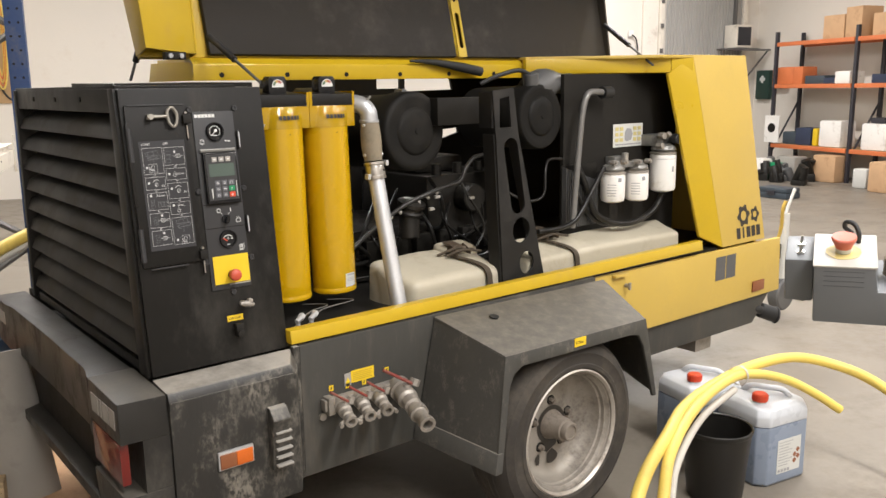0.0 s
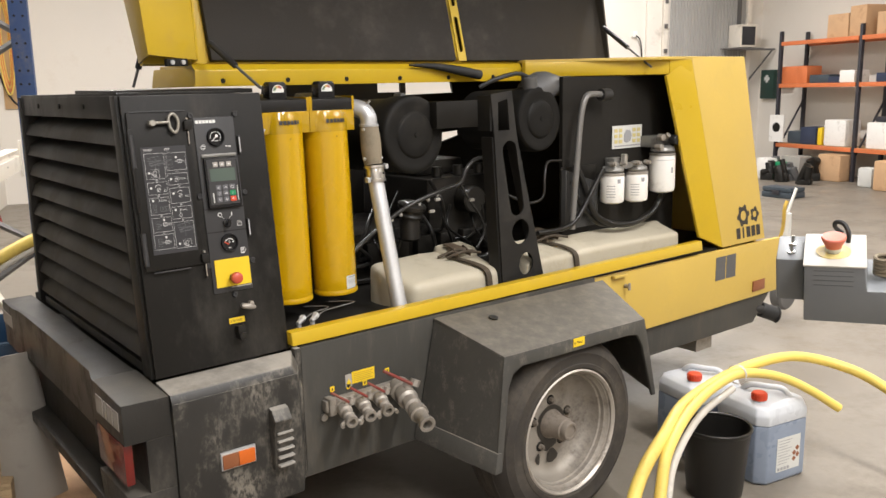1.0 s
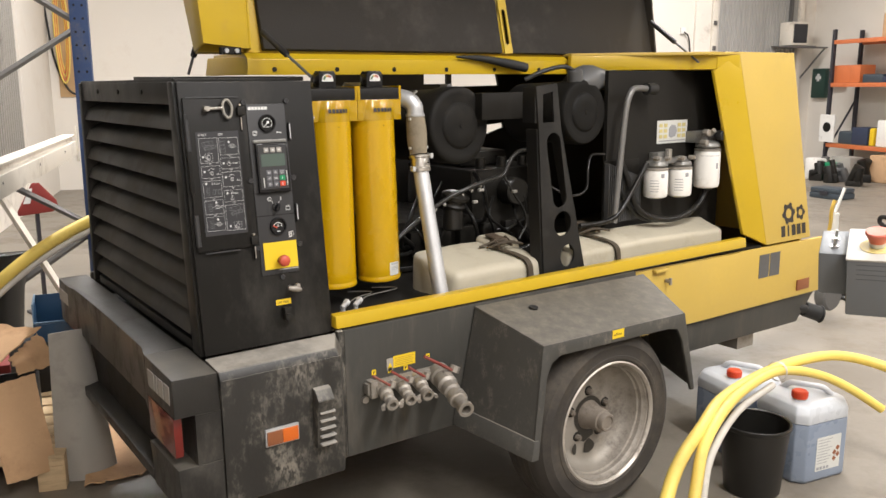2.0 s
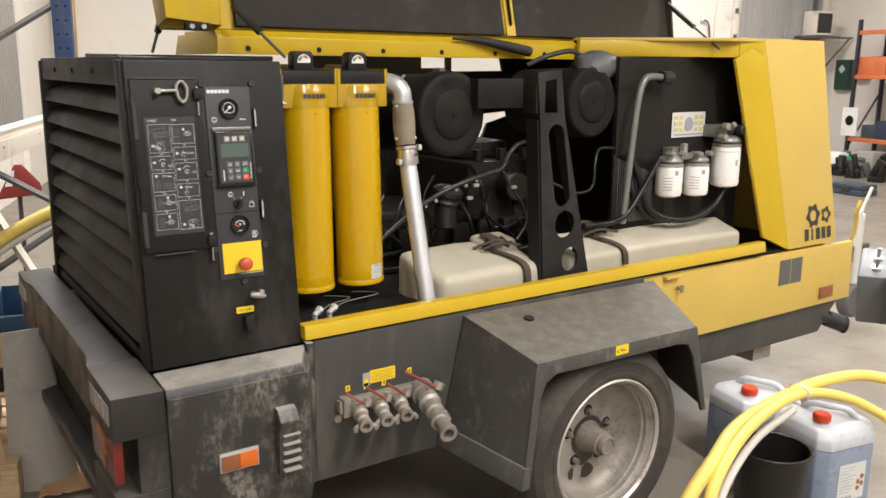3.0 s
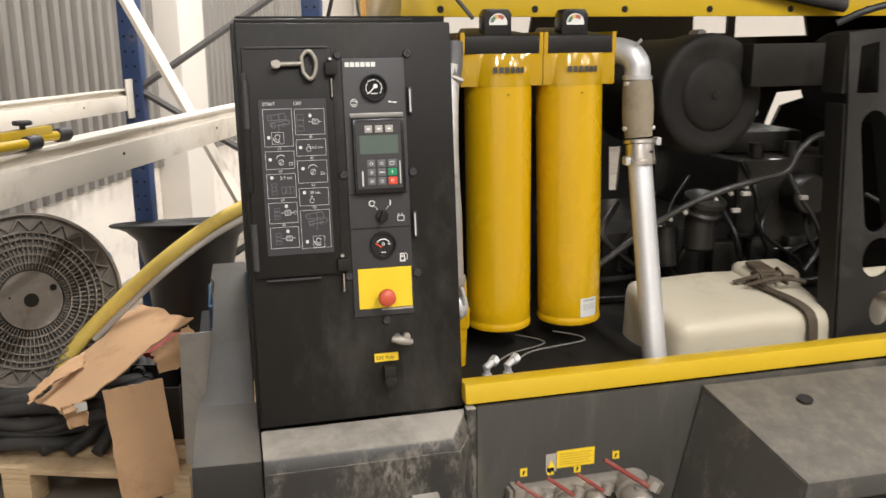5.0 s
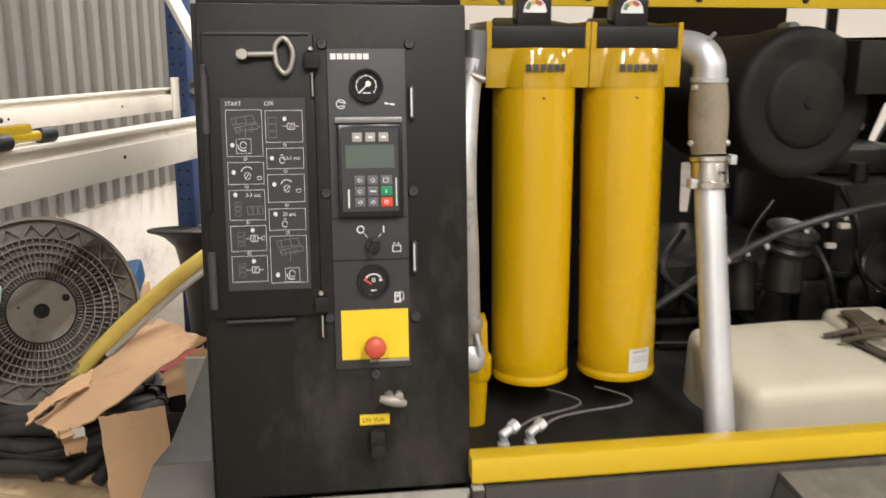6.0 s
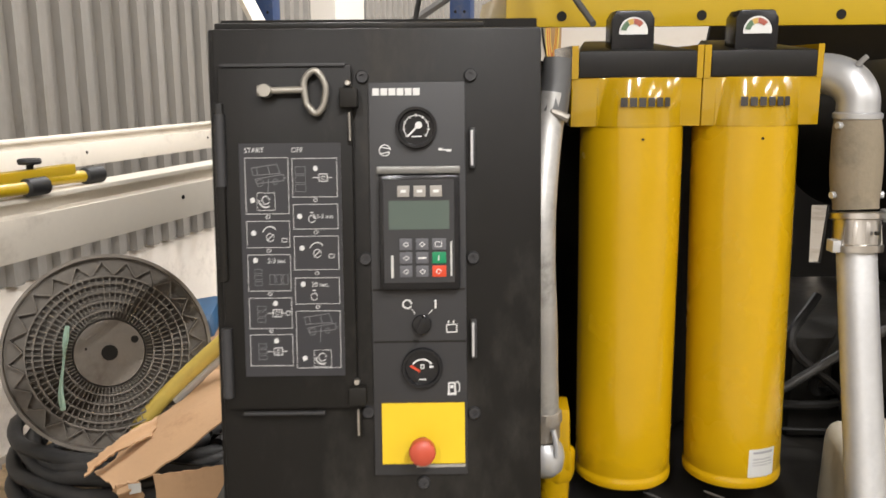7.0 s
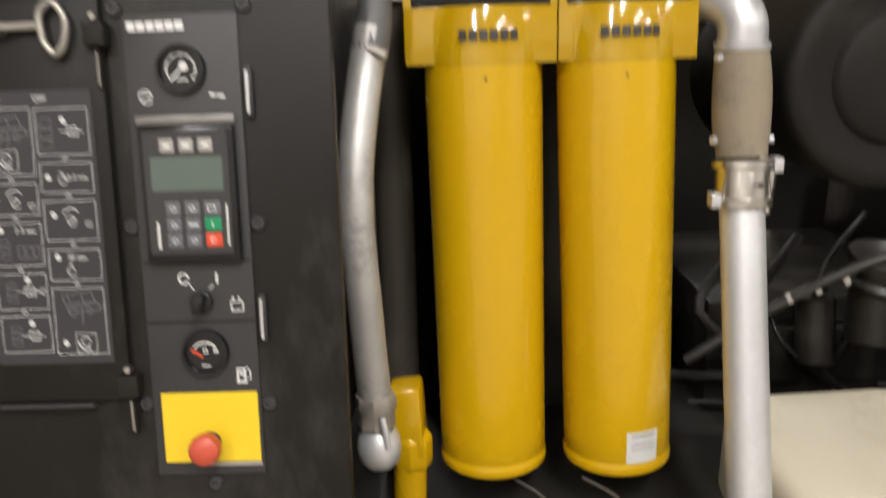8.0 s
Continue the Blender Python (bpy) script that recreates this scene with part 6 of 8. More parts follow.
for k in range(14):
    x = 1.03 + 0.055 * k
    bm = B()
    z = 1.0 + rr.random() * 0.25
    tube(bm, [(x, 0.46, z), (x + rr.uniform(-0.1, 0.1), 0.40, z - 0.08), (x + rr.uniform(-0.15, 0.15), 0.42, z - 0.2), (x + rr.uniform(-0.2, 0.2), 0.47, z - 0.22)], rr.choice((0.004, 0.006, 0.009)), 8, 5)
    part("engine_hose", bm, M["bay_hose"], eng)
bm = B()
tube(bm, [(0.93, 0.36, 0.93), (1.05, 0.34, 1.02), (1.16, 0.31, 1.095), (1.26, 0.29, 1.135), (1.36, 0.285, 1.160), (1.44, 0.287, 1.178), (1.475, 0.29, 1.23), (1.53, 0.30, 1.265), (1.62, 0.33, 1.27)], 0.0085, 10, 6)
har = part("wiring_harness", bm, M["harness"], comp, "taped black wiring harness")
bm = B()
tube(bm, [(1.44, 0.287, 1.176), (1.485, 0.28, 1.10), (1.54, 0.28, 1.03), (1.56, 0.28, 0.96), (1.51, 0.27, 0.90)], 0.0055, 8, 6)
part("harness_branch", bm, M["harness"], har)
for p in ((1.305, 0.268, 1.126), (1.485, 0.270, 1.105), (1.30, 0.30, 1.075)):
    bm = B()
    box(bm, p[0] - 0.012, p[0] + 0.012, p[1] - 0.007, p[1] + 0.007, p[2] - 0.006, p[2] + 0.006)
    part("connector", bm, M["label_grey"], har, bevel=0.003)
for k in range(7):
    bm = B()
    x = 1.08 + k * 0.04
    lathe(bm, [(0.0095, -0.004), (0.0095, 0.004)], (x, 0.333 - k * 0.007, 1.042 + k * 0.0165), (1, -0.15, 0.45), 10)
    part("tape_band", bm, M["label_grey"], har)
for pts, r in ((((1.62, 0.20, 1.12), (1.70, 0.16, 1.08), (1.78, 0.15, 1.10), (1.80, 0.16, 1.19), (1.84, 0.18, 1.24), (1.92, 0.18, 1.24)), 0.006),
               (((1.98, 0.15, 1.22), (2.02, 0.13, 1.12), (2.06, 0.11, 1.00), (2.16, 0.09, 0.945), (2.30, 0.08, 0.935), (2.45, 0.09, 0.975), (2.53, 0.10, 1.05)), 0.014),
               (((1.96, 0.16, 1.15), (2.00, 0.14, 1.05), (2.08, 0.12, 0.96), (2.20, 0.11, 0.928)), 0.010),
               (((1.72, 0.12, 0.955), (1.84, 0.10, 0.96), (1.92, 0.09, 0.99), (2.0, 0.09, 1.08), (2.08, 0.08, 1.20)), 0.011)):
    bm = B()
    tube(bm, pts, r, 10, 6)
    part("loose_hose", bm, M["bay_hose"], comp, "black fuel hose")
# finned cooler edge
bm = B()
box(bm, 1.915, 2.14, 0.176, 0.1795, 0.93, 1.21)
cooler = part("oil_cooler", bm, M["engine"], comp, "dark finned oil cooler")
for k in range(18):
    bm = B()
    box(bm, 1.92 + k * 0.012, 1.924 + k * 0.012, 0.15, 0.1755, 0.94, 1.20 - 0.004 * k)
    part("fin", bm, M["grey_tube"], cooler)
# fuel filters and notice
def spin_filter(x, y, z0, z1, r, bands):
    bm = B()
    lathe(bm, [(0, z0), (r * 0.6, z0), (r * 0.93, z0 + 0.008), (r, z0 + 0.022), (r, z1 - 0.014), (r * 0.96, z1 - 0.004), (r * 0.9, z1), (0, z1)], (x, y, 0), (0, 0, 1), 32)
    f = part("fuel_filter", bm, M["white_can"], comp, "white spin-on fuel filter")
    bm = B()
    lathe(bm, [(r * 1.02, z1 - 0.002), (r * 1.02, z1 + 0.006), (r * 0.6, z1 + 0.014), (r * 0.5, z1 + 0.03)], (x, y, 0), (0, 0, 1), 24)
    part("filter_ring", bm, M["cast"], f)
    bm = B()
    for za, zb, a0, a1 in bands:
        ps = [(x + r * 1.003 * math.sin(radians(a)), y - r * 1.003 * math.cos(radians(a))) for a in range(a0, a1 + 1, 6)]
        for p, q in zip(ps, ps[1:]):
            bm.faces.new([bm.verts.new(v) for v in ((*p, za), (*q, za), (*q, zb), (*p, zb))])
    part("filter_print", bm, M["grey_mark"], f, "small grey printed lines")
    return f


lines = lambda z: [(z - 0.0015 - 0.012 * k, z + 0.0015 - 0.012 * k, -76, -30) for k in range(5)] + [(z + 0.012, z + 0.03, -25, -7)]
spin_filter(2.165, 0.10, 1.036, 1.165, 0.054, lines(1.118))
spin_filter(2.330, 0.10, 1.028, 1.160, 0.054, lines(1.112))
f3 = spin_filter(2.508, 0.09, 1.055, 1.232, 0.060, [(1.208, 1.210, -80, 10), (1.15, 1.175, -10, 4)])
bm = B()
for x, z in ((2.165, 1.178), (2.330, 1.172)):
    lathe(bm, [(0, 0), (0.050, 0), (0.052, 0.006), (0.046, 0.020), (0.030, 0.026), (0.026, 0.040), (0, 0.040)], (x, 0.10, z), (0, 0, 1), 24)
box(bm, 2.165, 2.330, 0.085, 0.135, 1.186, 1.208)
box(bm, 2.20, 2.295, 0.12, 0.176, 1.19, 1.232)
fb = part("filter_base", bm, M["alu"], comp, "cast twin filter head", bevel=0.003)
for x, y, z in ((2.125, 0.075, 1.216), (2.190, 0.070, 1.214), (2.285, 0.072, 1.210), (2.360, 0.075, 1.208)):
    bm = B()
    cyl(bm, (x, y, z), (x, y - 0.022, z), 0.012, n=6)
    cyl(bm, (x, y - 0.020, z), (x, y - 0.030, z), 0.007, n=10)
    part("union_nut", bm, M["cast"], fb)
bm = B()
cyl(bm, (2.245, 0.10, 1.205), (2.245, 0.10, 1.250), 0.015, n=8, soft=0.002)
part("bleed_valve", bm, M["steel"], fb)
bm = B()
lathe(bm, [(0, 0), (0.055, 0), (0.058, 0.006), (0.050, 0.022), (0.036, 0.030), (0, 0.030)], (2.508, 0.09, 1.245), (0, 0, 1), 24)
box(bm, 2.452, 2.560, 0.085, 0.176, 1.266, 1.318)
fb = part("filter_base", bm, M["alu"], comp, "cast filter head with unions", bevel=0.003)
for p, q, r in (((2.455, 0.075, 1.315), (2.455, 0.045, 1.315), 0.016), ((2.425, 0.065, 1.272), (2.425, 0.03, 1.272), 0.014), ((2.500, 0.08, 1.305), (2.500, 0.05, 1.325), 0.013), ((2.56, 0.075, 1.298), (2.625, 0.065, 1.292), 0.017)):
    bm = B()
    cyl(bm, p, q, r, n=8, soft=0.002)
    part("union_nut", bm, M["cast"], fb)
bm = B()
cyl(bm, (2.535, 0.06, 1.300), (2.535, 0.025, 1.300), 0.023, n=14, soft=0.003)
part("primer_knob", bm, M["black_rubber"], fb)
bm = B()
box(bm, 2.250, 2.460, 0.1745, 0.1765, 1.268, 1.372)
note = part("notice_plate", bm, M["label_white"], comp, "small white maintenance notice with yellow symbols")
pale_print = mat("pale_yellow_print", (0.55, 0.47, 0.20), 0.5, bump=0)
for r in range(3):
    for c in (0, 1, 4, 5):
        bm = B()
        box(bm, 2.263 + c * 0.032, 2.285 + c * 0.032, 0.172, 0.174, 1.292 + r * 0.025, 1.308 + r * 0.025)
        part("notice_symbol", bm, pale_print, note)
bm = B()
box(bm, 2.265, 2.445, 0.172, 0.174, 1.277, 1.282)
part("notice_line", bm, M["grey_mark"], note)
bm = B()
prism(bm, [(2.330, 1.30), (2.347, 1.292), (2.375, 1.300), (2.385, 1.325), (2.373, 1.348), (2.347, 1.352), (2.331, 1.335)], "y", 0.172, 0.174)
part("notice_drawing", bm, M["grey_mark"], note)

# ---- outlet valves ----
bm = B()
box(bm, 0.512, 0.815, -0.155, -0.125, 0.566, 0.604)
box(bm, 0.52, 0.545, -0.165, -0.125, 0.555, 0.612)
manifold = part("manifold", bm, M["cast"], comp, "dusty cast outlet manifold", bevel=0.005)
bm = B()
cyl(bm, (0.516, -0.125, 0.545), (0.516, -0.135, 0.545), 0.012, n=12)
part("drain_plug", bm, M["cast"], manifold)


def cock(x, big):
    k = 1.75 if big else 1.12
    z = 0.585
    d = Vector((-0.24, -1.0, -0.20)).normalized()
    o = Vector((x, -0.15, z))
    bm = B()
    lathe(bm, [(0.022 * k, 0), (0.022 * k, 0.02 * k), (0.017 * k, 0.022 * k), (0.020 * k, 0.032 * k), (0.020 * k, 0.05 * k), (0.015 * k, 0.055 * k), (0.015 * k, 0.062 * k)], o, d, 20)
    lathe(bm, [(0.0165 * k, 0.06 * k), (0.0165 * k, 0.075 * k), (0.012 * k, 0.078 * k), (0.012 * k, 0.088 * k), (0.0175 * k, 0.090 * k), (0.0175 * k, 0.104 * k), (0.010 * k, 0.104 * k), (0.010 * k, 0.085 * k), (0, 0.085 * k)], o, d, 20)
    if not big:
        for s in (-1, 1):
            c = o + d * 0.096
            side = Vector((0.9 * s, -0.2 * s, -0.35)).normalized()
            tube(bm, [c + side * 0.014, c + side * 0.030 + d * 0.004, c + side * 0.032 + d * 0.016], 0.0065, 8, 3)
    else:
        lathe(bm, [(0.028, 0.17), (0.028, 0.18), (0.022, 0.185), (0.022, 0.225), (0.026, 0.23), (0.026, 0.245), (0.016, 0.245), (0.016, 0.21), (0, 0.21)], o, d, 24)
        cyl(bm, o + d * 0.185, o + d * 0.185 + Vector((0.03, 0, 0.005)), 0.006, n=8)
    v = part("outlet_valve", bm, M["cast"], manifold, "large dusty outlet valve and coupling" if big else "dusty outlet valve with claw coupling")
    c = o + d * (0.04 * k) + Vector((0.006, 0, 0.022 * k))
    bm = B()
    cyl(bm, o + d * (0.04 * k), c, 0.008 * k, n=10)
    cyl(bm, c + Vector((0.014 * k, 0, -0.008)), c + Vector((0.020 * k, 0, 0.012)), 0.010 * k, n=8)
    part("valve_stem", bm, M["cast"], v)
    bm = B()
    e = c + (Vector((-0.072, 0.030, 0.058)) if big else Vector((-0.046, 0.012, 0.040)))
    s = c + (Vector((0.018, -0.006, 0.0)) if big else Vector((0.008, -0.004, 0.0)))
    dirv = (e - s).normalized()
    tube(bm, [s, s.lerp(e, 0.5), e], lambda t: 0.0042 * (1.3 if big else 1), 8, 2)
    part("valve_lever", bm, M["red_paint"], v, "worn red valve lever")


for x in (0.567, 0.636, 0.702):
    cock(x, False)
cock(0.792, True)
bm = B()
box(bm, 0.628, 0.715, -0.1268, -0.1255, 0.628, 0.668)
lab = part("warning_label", bm, M["label_yellow"], skirt, "yellow warning label with fine print")
bm = B()
for k in range(5):
    box(bm, 0.634, 0.708 - 0.006 * (k % 2), -0.1275, -0.1269, 0.659 - k * 0.006, 0.6612 - k * 0.006)
part("fine_print", bm, mat("faded_print", (0.45, 0.30, 0.03), 0.6, bump=0), lab)
bm = B()
box(bm, 0.603, 0.627, -0.1268, -0.1255, 0.622, 0.664)
tri = part("warning_triangle", bm, M["label_grey"], skirt, "faded grey label with a yellow triangle")
bm = B()
prism(bm, [(0.606, 0.632), (0.624, 0.632), (0.615, 0.650)], "y", -0.1275, -0.1269)
part("triangle", bm, M["label_yellow"], tri)
for x, z in ((0.545, 0.620), (0.606, 0.615), (0.668, 0.612), (0.758, 0.632)):
    bm = B()
    box(bm, x, x + 0.016, -0.1268, -0.1255, z, z + 0.018)
    s = part("valve_label", bm, M["label_yellow"], skirt, "small yellow valve label")
    bm = B()
    prism(bm, [(x + 0.005, z + 0.004), (x + 0.008, z + 0.004), (x + 0.012, z + 0.013), (x + 0.006, z + 0.013)], "y", -0.1274, -0.1269)
    part("label_mark", bm, M["black_mark"], s)
# ---- blue storage rack by the wall ----
def perforated_post(x, y, z1, parent, material, mark):
    bm = B()
    box(bm, x - 0.05, x + 0.05, y - 0.035, y + 0.035, 0.01, z1)
    box(bm, x - 0.07, x + 0.07, y - 0.06, y + 0.06, 0.0, 0.01)
    p = part("upright", bm, material, parent, bevel=0.006)
    for k in range(int(z1 / 0.075) - 2):
        for s in (-1, 1):
            bm = B()
            cyl(bm, (x + s * 0.022, y - 0.0362, 0.2 + k * 0.075), (x + s * 0.022, y - 0.035, 0.2 + k * 0.075), 0.007, n=8)
            part("hole", bm, mark, p)
    return p


def rack_beam(x0, x1, y0, y1, z0, z1, parent, hook_y):
    bm = B()
    zs = z0 + 0.70 * (z1 - z0)
    prism(bm, [(x1, z0), (x1, zs), (x1 - 0.032, zs), (x1 - 0.032, z1 - 0.010), (x1 - 0.010, z1 - 0.010), (x1 - 0.010, z1), (x0, z1), (x0, z0)], "y", y0, y1)
    beam_ob = part("beam", bm, M["beam"], parent, "cream painted steel step beam, scuffed", bevel=0.002)
    bm = B()
    box(bm, x1 - 0.004, x1 + 0.006, hook_y - 0.03, hook_y + 0.04, z0 - 0.04, z1 + 0.05)
    part("beam_hook", bm, M["beam"], beam_ob, bevel=0.003)
    for k in range(4):
        bm = B()
        y = y0 + (y1 - y0) * (0.15 + 0.23 * k)
        cyl(bm, (x1, y, zs - 0.03), (x1 + 0.002, y, zs - 0.03), 0.005, n=10)
        part("bolt_hole", bm, M["bay"], beam_ob)


rack = thing("pallet_rack", "blue pallet rack frame with cream beams", "rack", MB)
perforated_post(-1.46, 2.70, 3.6, rack, M["blue"], M["bay"])
perforated_post(-0.56, 2.92, 3.6, rack, M["blue"], M["bay"])
perforated_post(-1.46, -0.55, 3.6, rack, M["blue"], M["bay"])
perforated_post(-0.62, -0.55, 3.6, rack, M["blue"], M["bay"])
rack_beam(-1.53, -1.46, -0.5, 2.66, 1.180, 1.288, rack, 2.62)
rack_beam(-0.70, -0.62, -0.5, 2.885, 1.146, 1.263, rack, 2.84)
for a, b in (((-1.42, 2.70, 1.30), (-0.60, 2.92, 1.86)), ((-1.42, 2.70, 1.27), (-0.60, 2.92, 0.72)), ((-1.42, 2.70, 0.12), (-0.60, 2.92, 0.66)), ((-1.42, 2.70, 2.45), (-0.60, 2.92, 1.92))):
    bm = B()
    cyl(bm, a, b, 0.021, n=6)
    part("brace", bm, M["brace"], rack, "grey diagonal brace")
# Pale diagonal of the rack frame, built as a separate bar.
bm = B()
hexa(bm, [(-0.600, 2.69, 0.0), (-0.578, 2.69, 0.0), (-0.578, 2.80, 0.0), (-0.600, 2.80, 0.0)], [(-1.474, 2.19, 2.10), (-1.452, 2.19, 2.10), (-1.452, 2.30, 2.10), (-1.474, 2.30, 2.10)])
solid("rack_diagonal", bm, M["beam"], "long pale diagonal bar across the rack frame", "batten", MB)
# yellow folding stand lying on the front beam
stand = thing("folding_stand", "yellow folding stand with black rubber feet on the beam", "stand", MB)
bm = B()
box(bm, -0.672, -0.648, -0.46, 0.47, 1.284, 1.310)
part("main_bar", bm, M["yellow"], stand, bevel=0.003)
for x, ya, yb in ((-0.668, 0.16, 0.50), (-0.638, -0.06, 0.31), (-0.690, -0.44, -0.10)):
    bm = B()
    cyl(bm, (x, ya, 1.2935 if x < -0.64 else 1.290), (x + 0.012, yb, 1.2805), 0.0125, n=16, soft=0.002)
    leg = part("leg", bm, M["yellow"], stand)
    bm = B()
    cyl(bm, (x + 0.012, yb - 0.004, 1.2805), (x + 0.014, yb + 0.052, 1.2805), 0.0175, n=18, soft=0.005)
    part("foot", bm, M["black_rubber"], leg, "black rubber foot")
bm = B()
lathe(bm, [(0, 0), (0.007, 0), (0.007, 0.008), (0.021, 0.010), (0.023, 0.015), (0.021, 0.020), (0, 0.021)], (-0.66, 0.36, 1.310), (0, 0, 1), 12)
part("knob", bm, M["black_rubber"], stand)
# pilaster and conduits on the wall
bm = B()
box(bm, X0 - 0.06, X0 + 0.16, 4.15, 4.62, 0, TOP)
solid("wall_pilaster", bm, M["wall"], "white wall pilaster", "pilaster", MB, kind="structure", bevel=0.01)
conduit = thing("cable_ladder", "grey upright cable ladder on the wall", "cable ladder", MB)
for y in (4.70, 4.86):
    bm = B()
    box(bm, X0 + 0.03, X0 + 0.06, y - 0.012, y + 0.012, 0.02, 4.3)
    part("side_rail", bm, M["brace"], conduit)
for k in range(14):
    bm = B()
    box(bm, X0 + 0.035, X0 + 0.055, 4.712, 4.848, 0.25 + k * 0.28, 0.27 + k * 0.28)
    part("rung", bm, M["brace"], conduit)
bm = B()
box(bm, -1.83, -1.62, Y1 - 0.03, Y1, 1.40, 3.2)
ply = solid("hose_board", bm, M["ply"], "tan plywood board on the white wall", "board", MB, bevel=0.004)
for k in range(5):
    bm = B()
    pts = [(-1.735 + (0.05 + 0.012 * k) * math.cos(a), Y1 - 0.05 - 0.012 * k, 2.35 + (0.55 + 0.05 * k) * math.sin(a)) for a in [2 * math.pi * j / 14 for j in range(15)]]
    tube(bm, pts, 0.012, 8, 2)
    solid("hose_loop", bm, M["orange"] if k % 2 else M["hose"], "orange air hose hung in a loop on the board", "hose", MB, group="hung hose loops")
bm = B()
tube(bm, [(-2.0, Y1 - 0.03, 3.4), (-1.93, Y1 - 0.03, 2.5), (-1.86, Y1 - 0.03, 1.9), (-1.70, Y1 - 0.04, 1.5), (-1.5, Y1 - 0.03, 1.42)], 0.015, 8, 6)
solid("wall_cable", bm, M["black_rubber"], "black cable hanging on the wall", "cable", MB)
# red warning board behind the rack
bm = B()
prism(bm, [(-0.13, 0.69), (0.10, 0.70), (0.135, 0.735), (0.125, 0.78), (0.02, 0.905), (-0.025, 0.905), (-0.13, 0.72)], "y", -0.012, 0.012)
board = thing("warning_board", "red warning board with a white stripe on a post", "sign", pose(0.245, 3.78, 0, 0, 0, 10))
part("panel", bm, M["red_cloth"], board, bevel=0.01)
bm = B()
prism(bm, [(-0.095, 0.77), (-0.05, 0.77), (-0.03, 0.87), (-0.055, 0.87)], "y", -0.016, -0.0125)
part("stripe", bm, M["white_mark"], board)
bm = B()
box(bm, -0.012, 0.012, 0.013, 0.033, 0.0, 0.80)
box(bm, -0.10, 0.10, -0.06, 0.10, 0.0, 0.02)
part("post", bm, M["dark_post"], board)

# ---- clutter beside the rack ----
pallet = thing("pallet", "pale wooden pallet with worn boards", "pallet", MB @ pose(-0.509, 0.809, 0))
for k in range(7):
    bm = B()
    box(bm, -1.2, 0.0, 0.0 + k * 0.117, 0.092 + k * 0.117, 0.122, 0.144)
    part("deck_board", bm, M["wood"], pallet, bevel=0.003)
for x in (-1.2, -0.65, -0.1):
    bm = B()
    box(bm, x, x + 0.1, 0.0, 0.79, 0.10, 0.1215)
    part("stringer", bm, M["wood"], pallet, bevel=0.003)
    for y in (0.0, 0.345, 0.69):
        bm = B()
        box(bm, x, x + 0.1, y, y + 0.1, 0.0, 0.0995)
        part("block", bm, M["wood"], pallet, bevel=0.003)
# black hose coil that carries the reel
coil = thing("hose_coil", "coil of thick black hoses heaped on the pallet", "hose", MB @ pose(-1.204, 1.207, 0.145))
rr = random.Random(3)
for k in range(9):
    r = 0.26 + 0.05 * rr.random()
    z = 0.026 + 0.021 * k
    ox, oy = rr.uniform(-0.05, 0.05), rr.uniform(-0.05, 0.03)
    n = 14
    pts = [(ox + r * 1.25 * math.cos(2 * math.pi * j / n), oy + r * math.sin(2 * math.pi * j / n), z + 0.012 * math.sin(3 * j + k)) for j in range(n + 1)]
    bm = B()
    tube(bm, pts, 0.024, 10, 3)
    part("hose_turn", bm, M["black_rubber"], coil)
for k in range(4):
    bm = B()
    tube(bm, [(0.15 + 0.1 * k, -0.33, 0.03), (0.28 + 0.05 * k, -0.15, 0.06 + 0.03 * k), (0.36, 0.1, 0.09), (0.30, 0.35, 0.04)], 0.022, 10, 5)
    part("loose_end", bm, M["black_rubber"], coil)

# cable reel
reel = thing("cable_reel", "large empty black ribbed plastic reel", "reel", pose(-0.751, 1.467, 0.621, 0, 0, 23) @ pose(0, 0, 0, -13, 0, 0))
R = 0.315
for y0, s in ((0.0, 1), (0.26, -1)):
    bm = B()
    lathe(bm, [(0.024, 0.0), (0.105, 0.0), (0.11, 0.026), (R - 0.012, 0.026), (R - 0.010, -0.004), (R, -0.004), (R, 0.036), (0.11, 0.034), (0.024, 0.034)], (0, y0, 0), (0, s, 0), 72)
    fl = part("flange", bm, M["reel"], reel, "ribbed round flange")
    if s == 1:
        for r in (0.135, 0.165, 0.195, 0.222, 0.245):
            bm = B()
            lathe(bm, [(r - 0.0025, 0.027), (r - 0.0025, -0.002), (r + 0.0025, -0.002), (r + 0.0025, 0.027)], (0, 0, 0), (0, 1, 0), 72)
            part("ring_rib", bm, M["reel"], fl)
        bm = B()
        for k in range(72):
            a = 2 * math.pi * k / 72
            box(bm, 0.11, 0.245, 0.001, 0.027, -0.0017, 0.0017, Matrix.Rotation(a, 4, "Y"))
        tagged(part("radial_ribs", bm, M["reel"], fl), kind="stuff")
        bm = B()
        for k in range(48):
            a, b = 2 * math.pi * k / 48, 2 * math.pi * (k + 1) / 48
            r0, r1 = (0.249, 0.292) if k % 2 else (0.292, 0.249)
            p, q = Vector((r0 * math.cos(a), 0.001, r0 * math.sin(a))), Vector((r1 * math.cos(b), 0.001, r1 * math.sin(b)))
            n = (q - p).cross(Vector((0, 1, 0))).normalized() * 0.0016
            hexa(bm, [p - n, q - n, q + n, p + n], [v + Vector((0, 0.026, 0)) for v in (p - n, q - n, q + n, p + n)])
        tagged(part("zigzag_rib", bm, M["reel"], fl), kind="stuff")
        for hx, hz, hr in ((0.078, 0.034, 0.012), (-0.068, 0.02, 0.004), (0.0, 0.0, 0.025)):
            bm = B()
            cyl(bm, (hx, -0.0015, hz), (hx, 0.003, hz), hr, n=20)
            part("hub_hole", bm, M["bay"], fl)
bm = B()
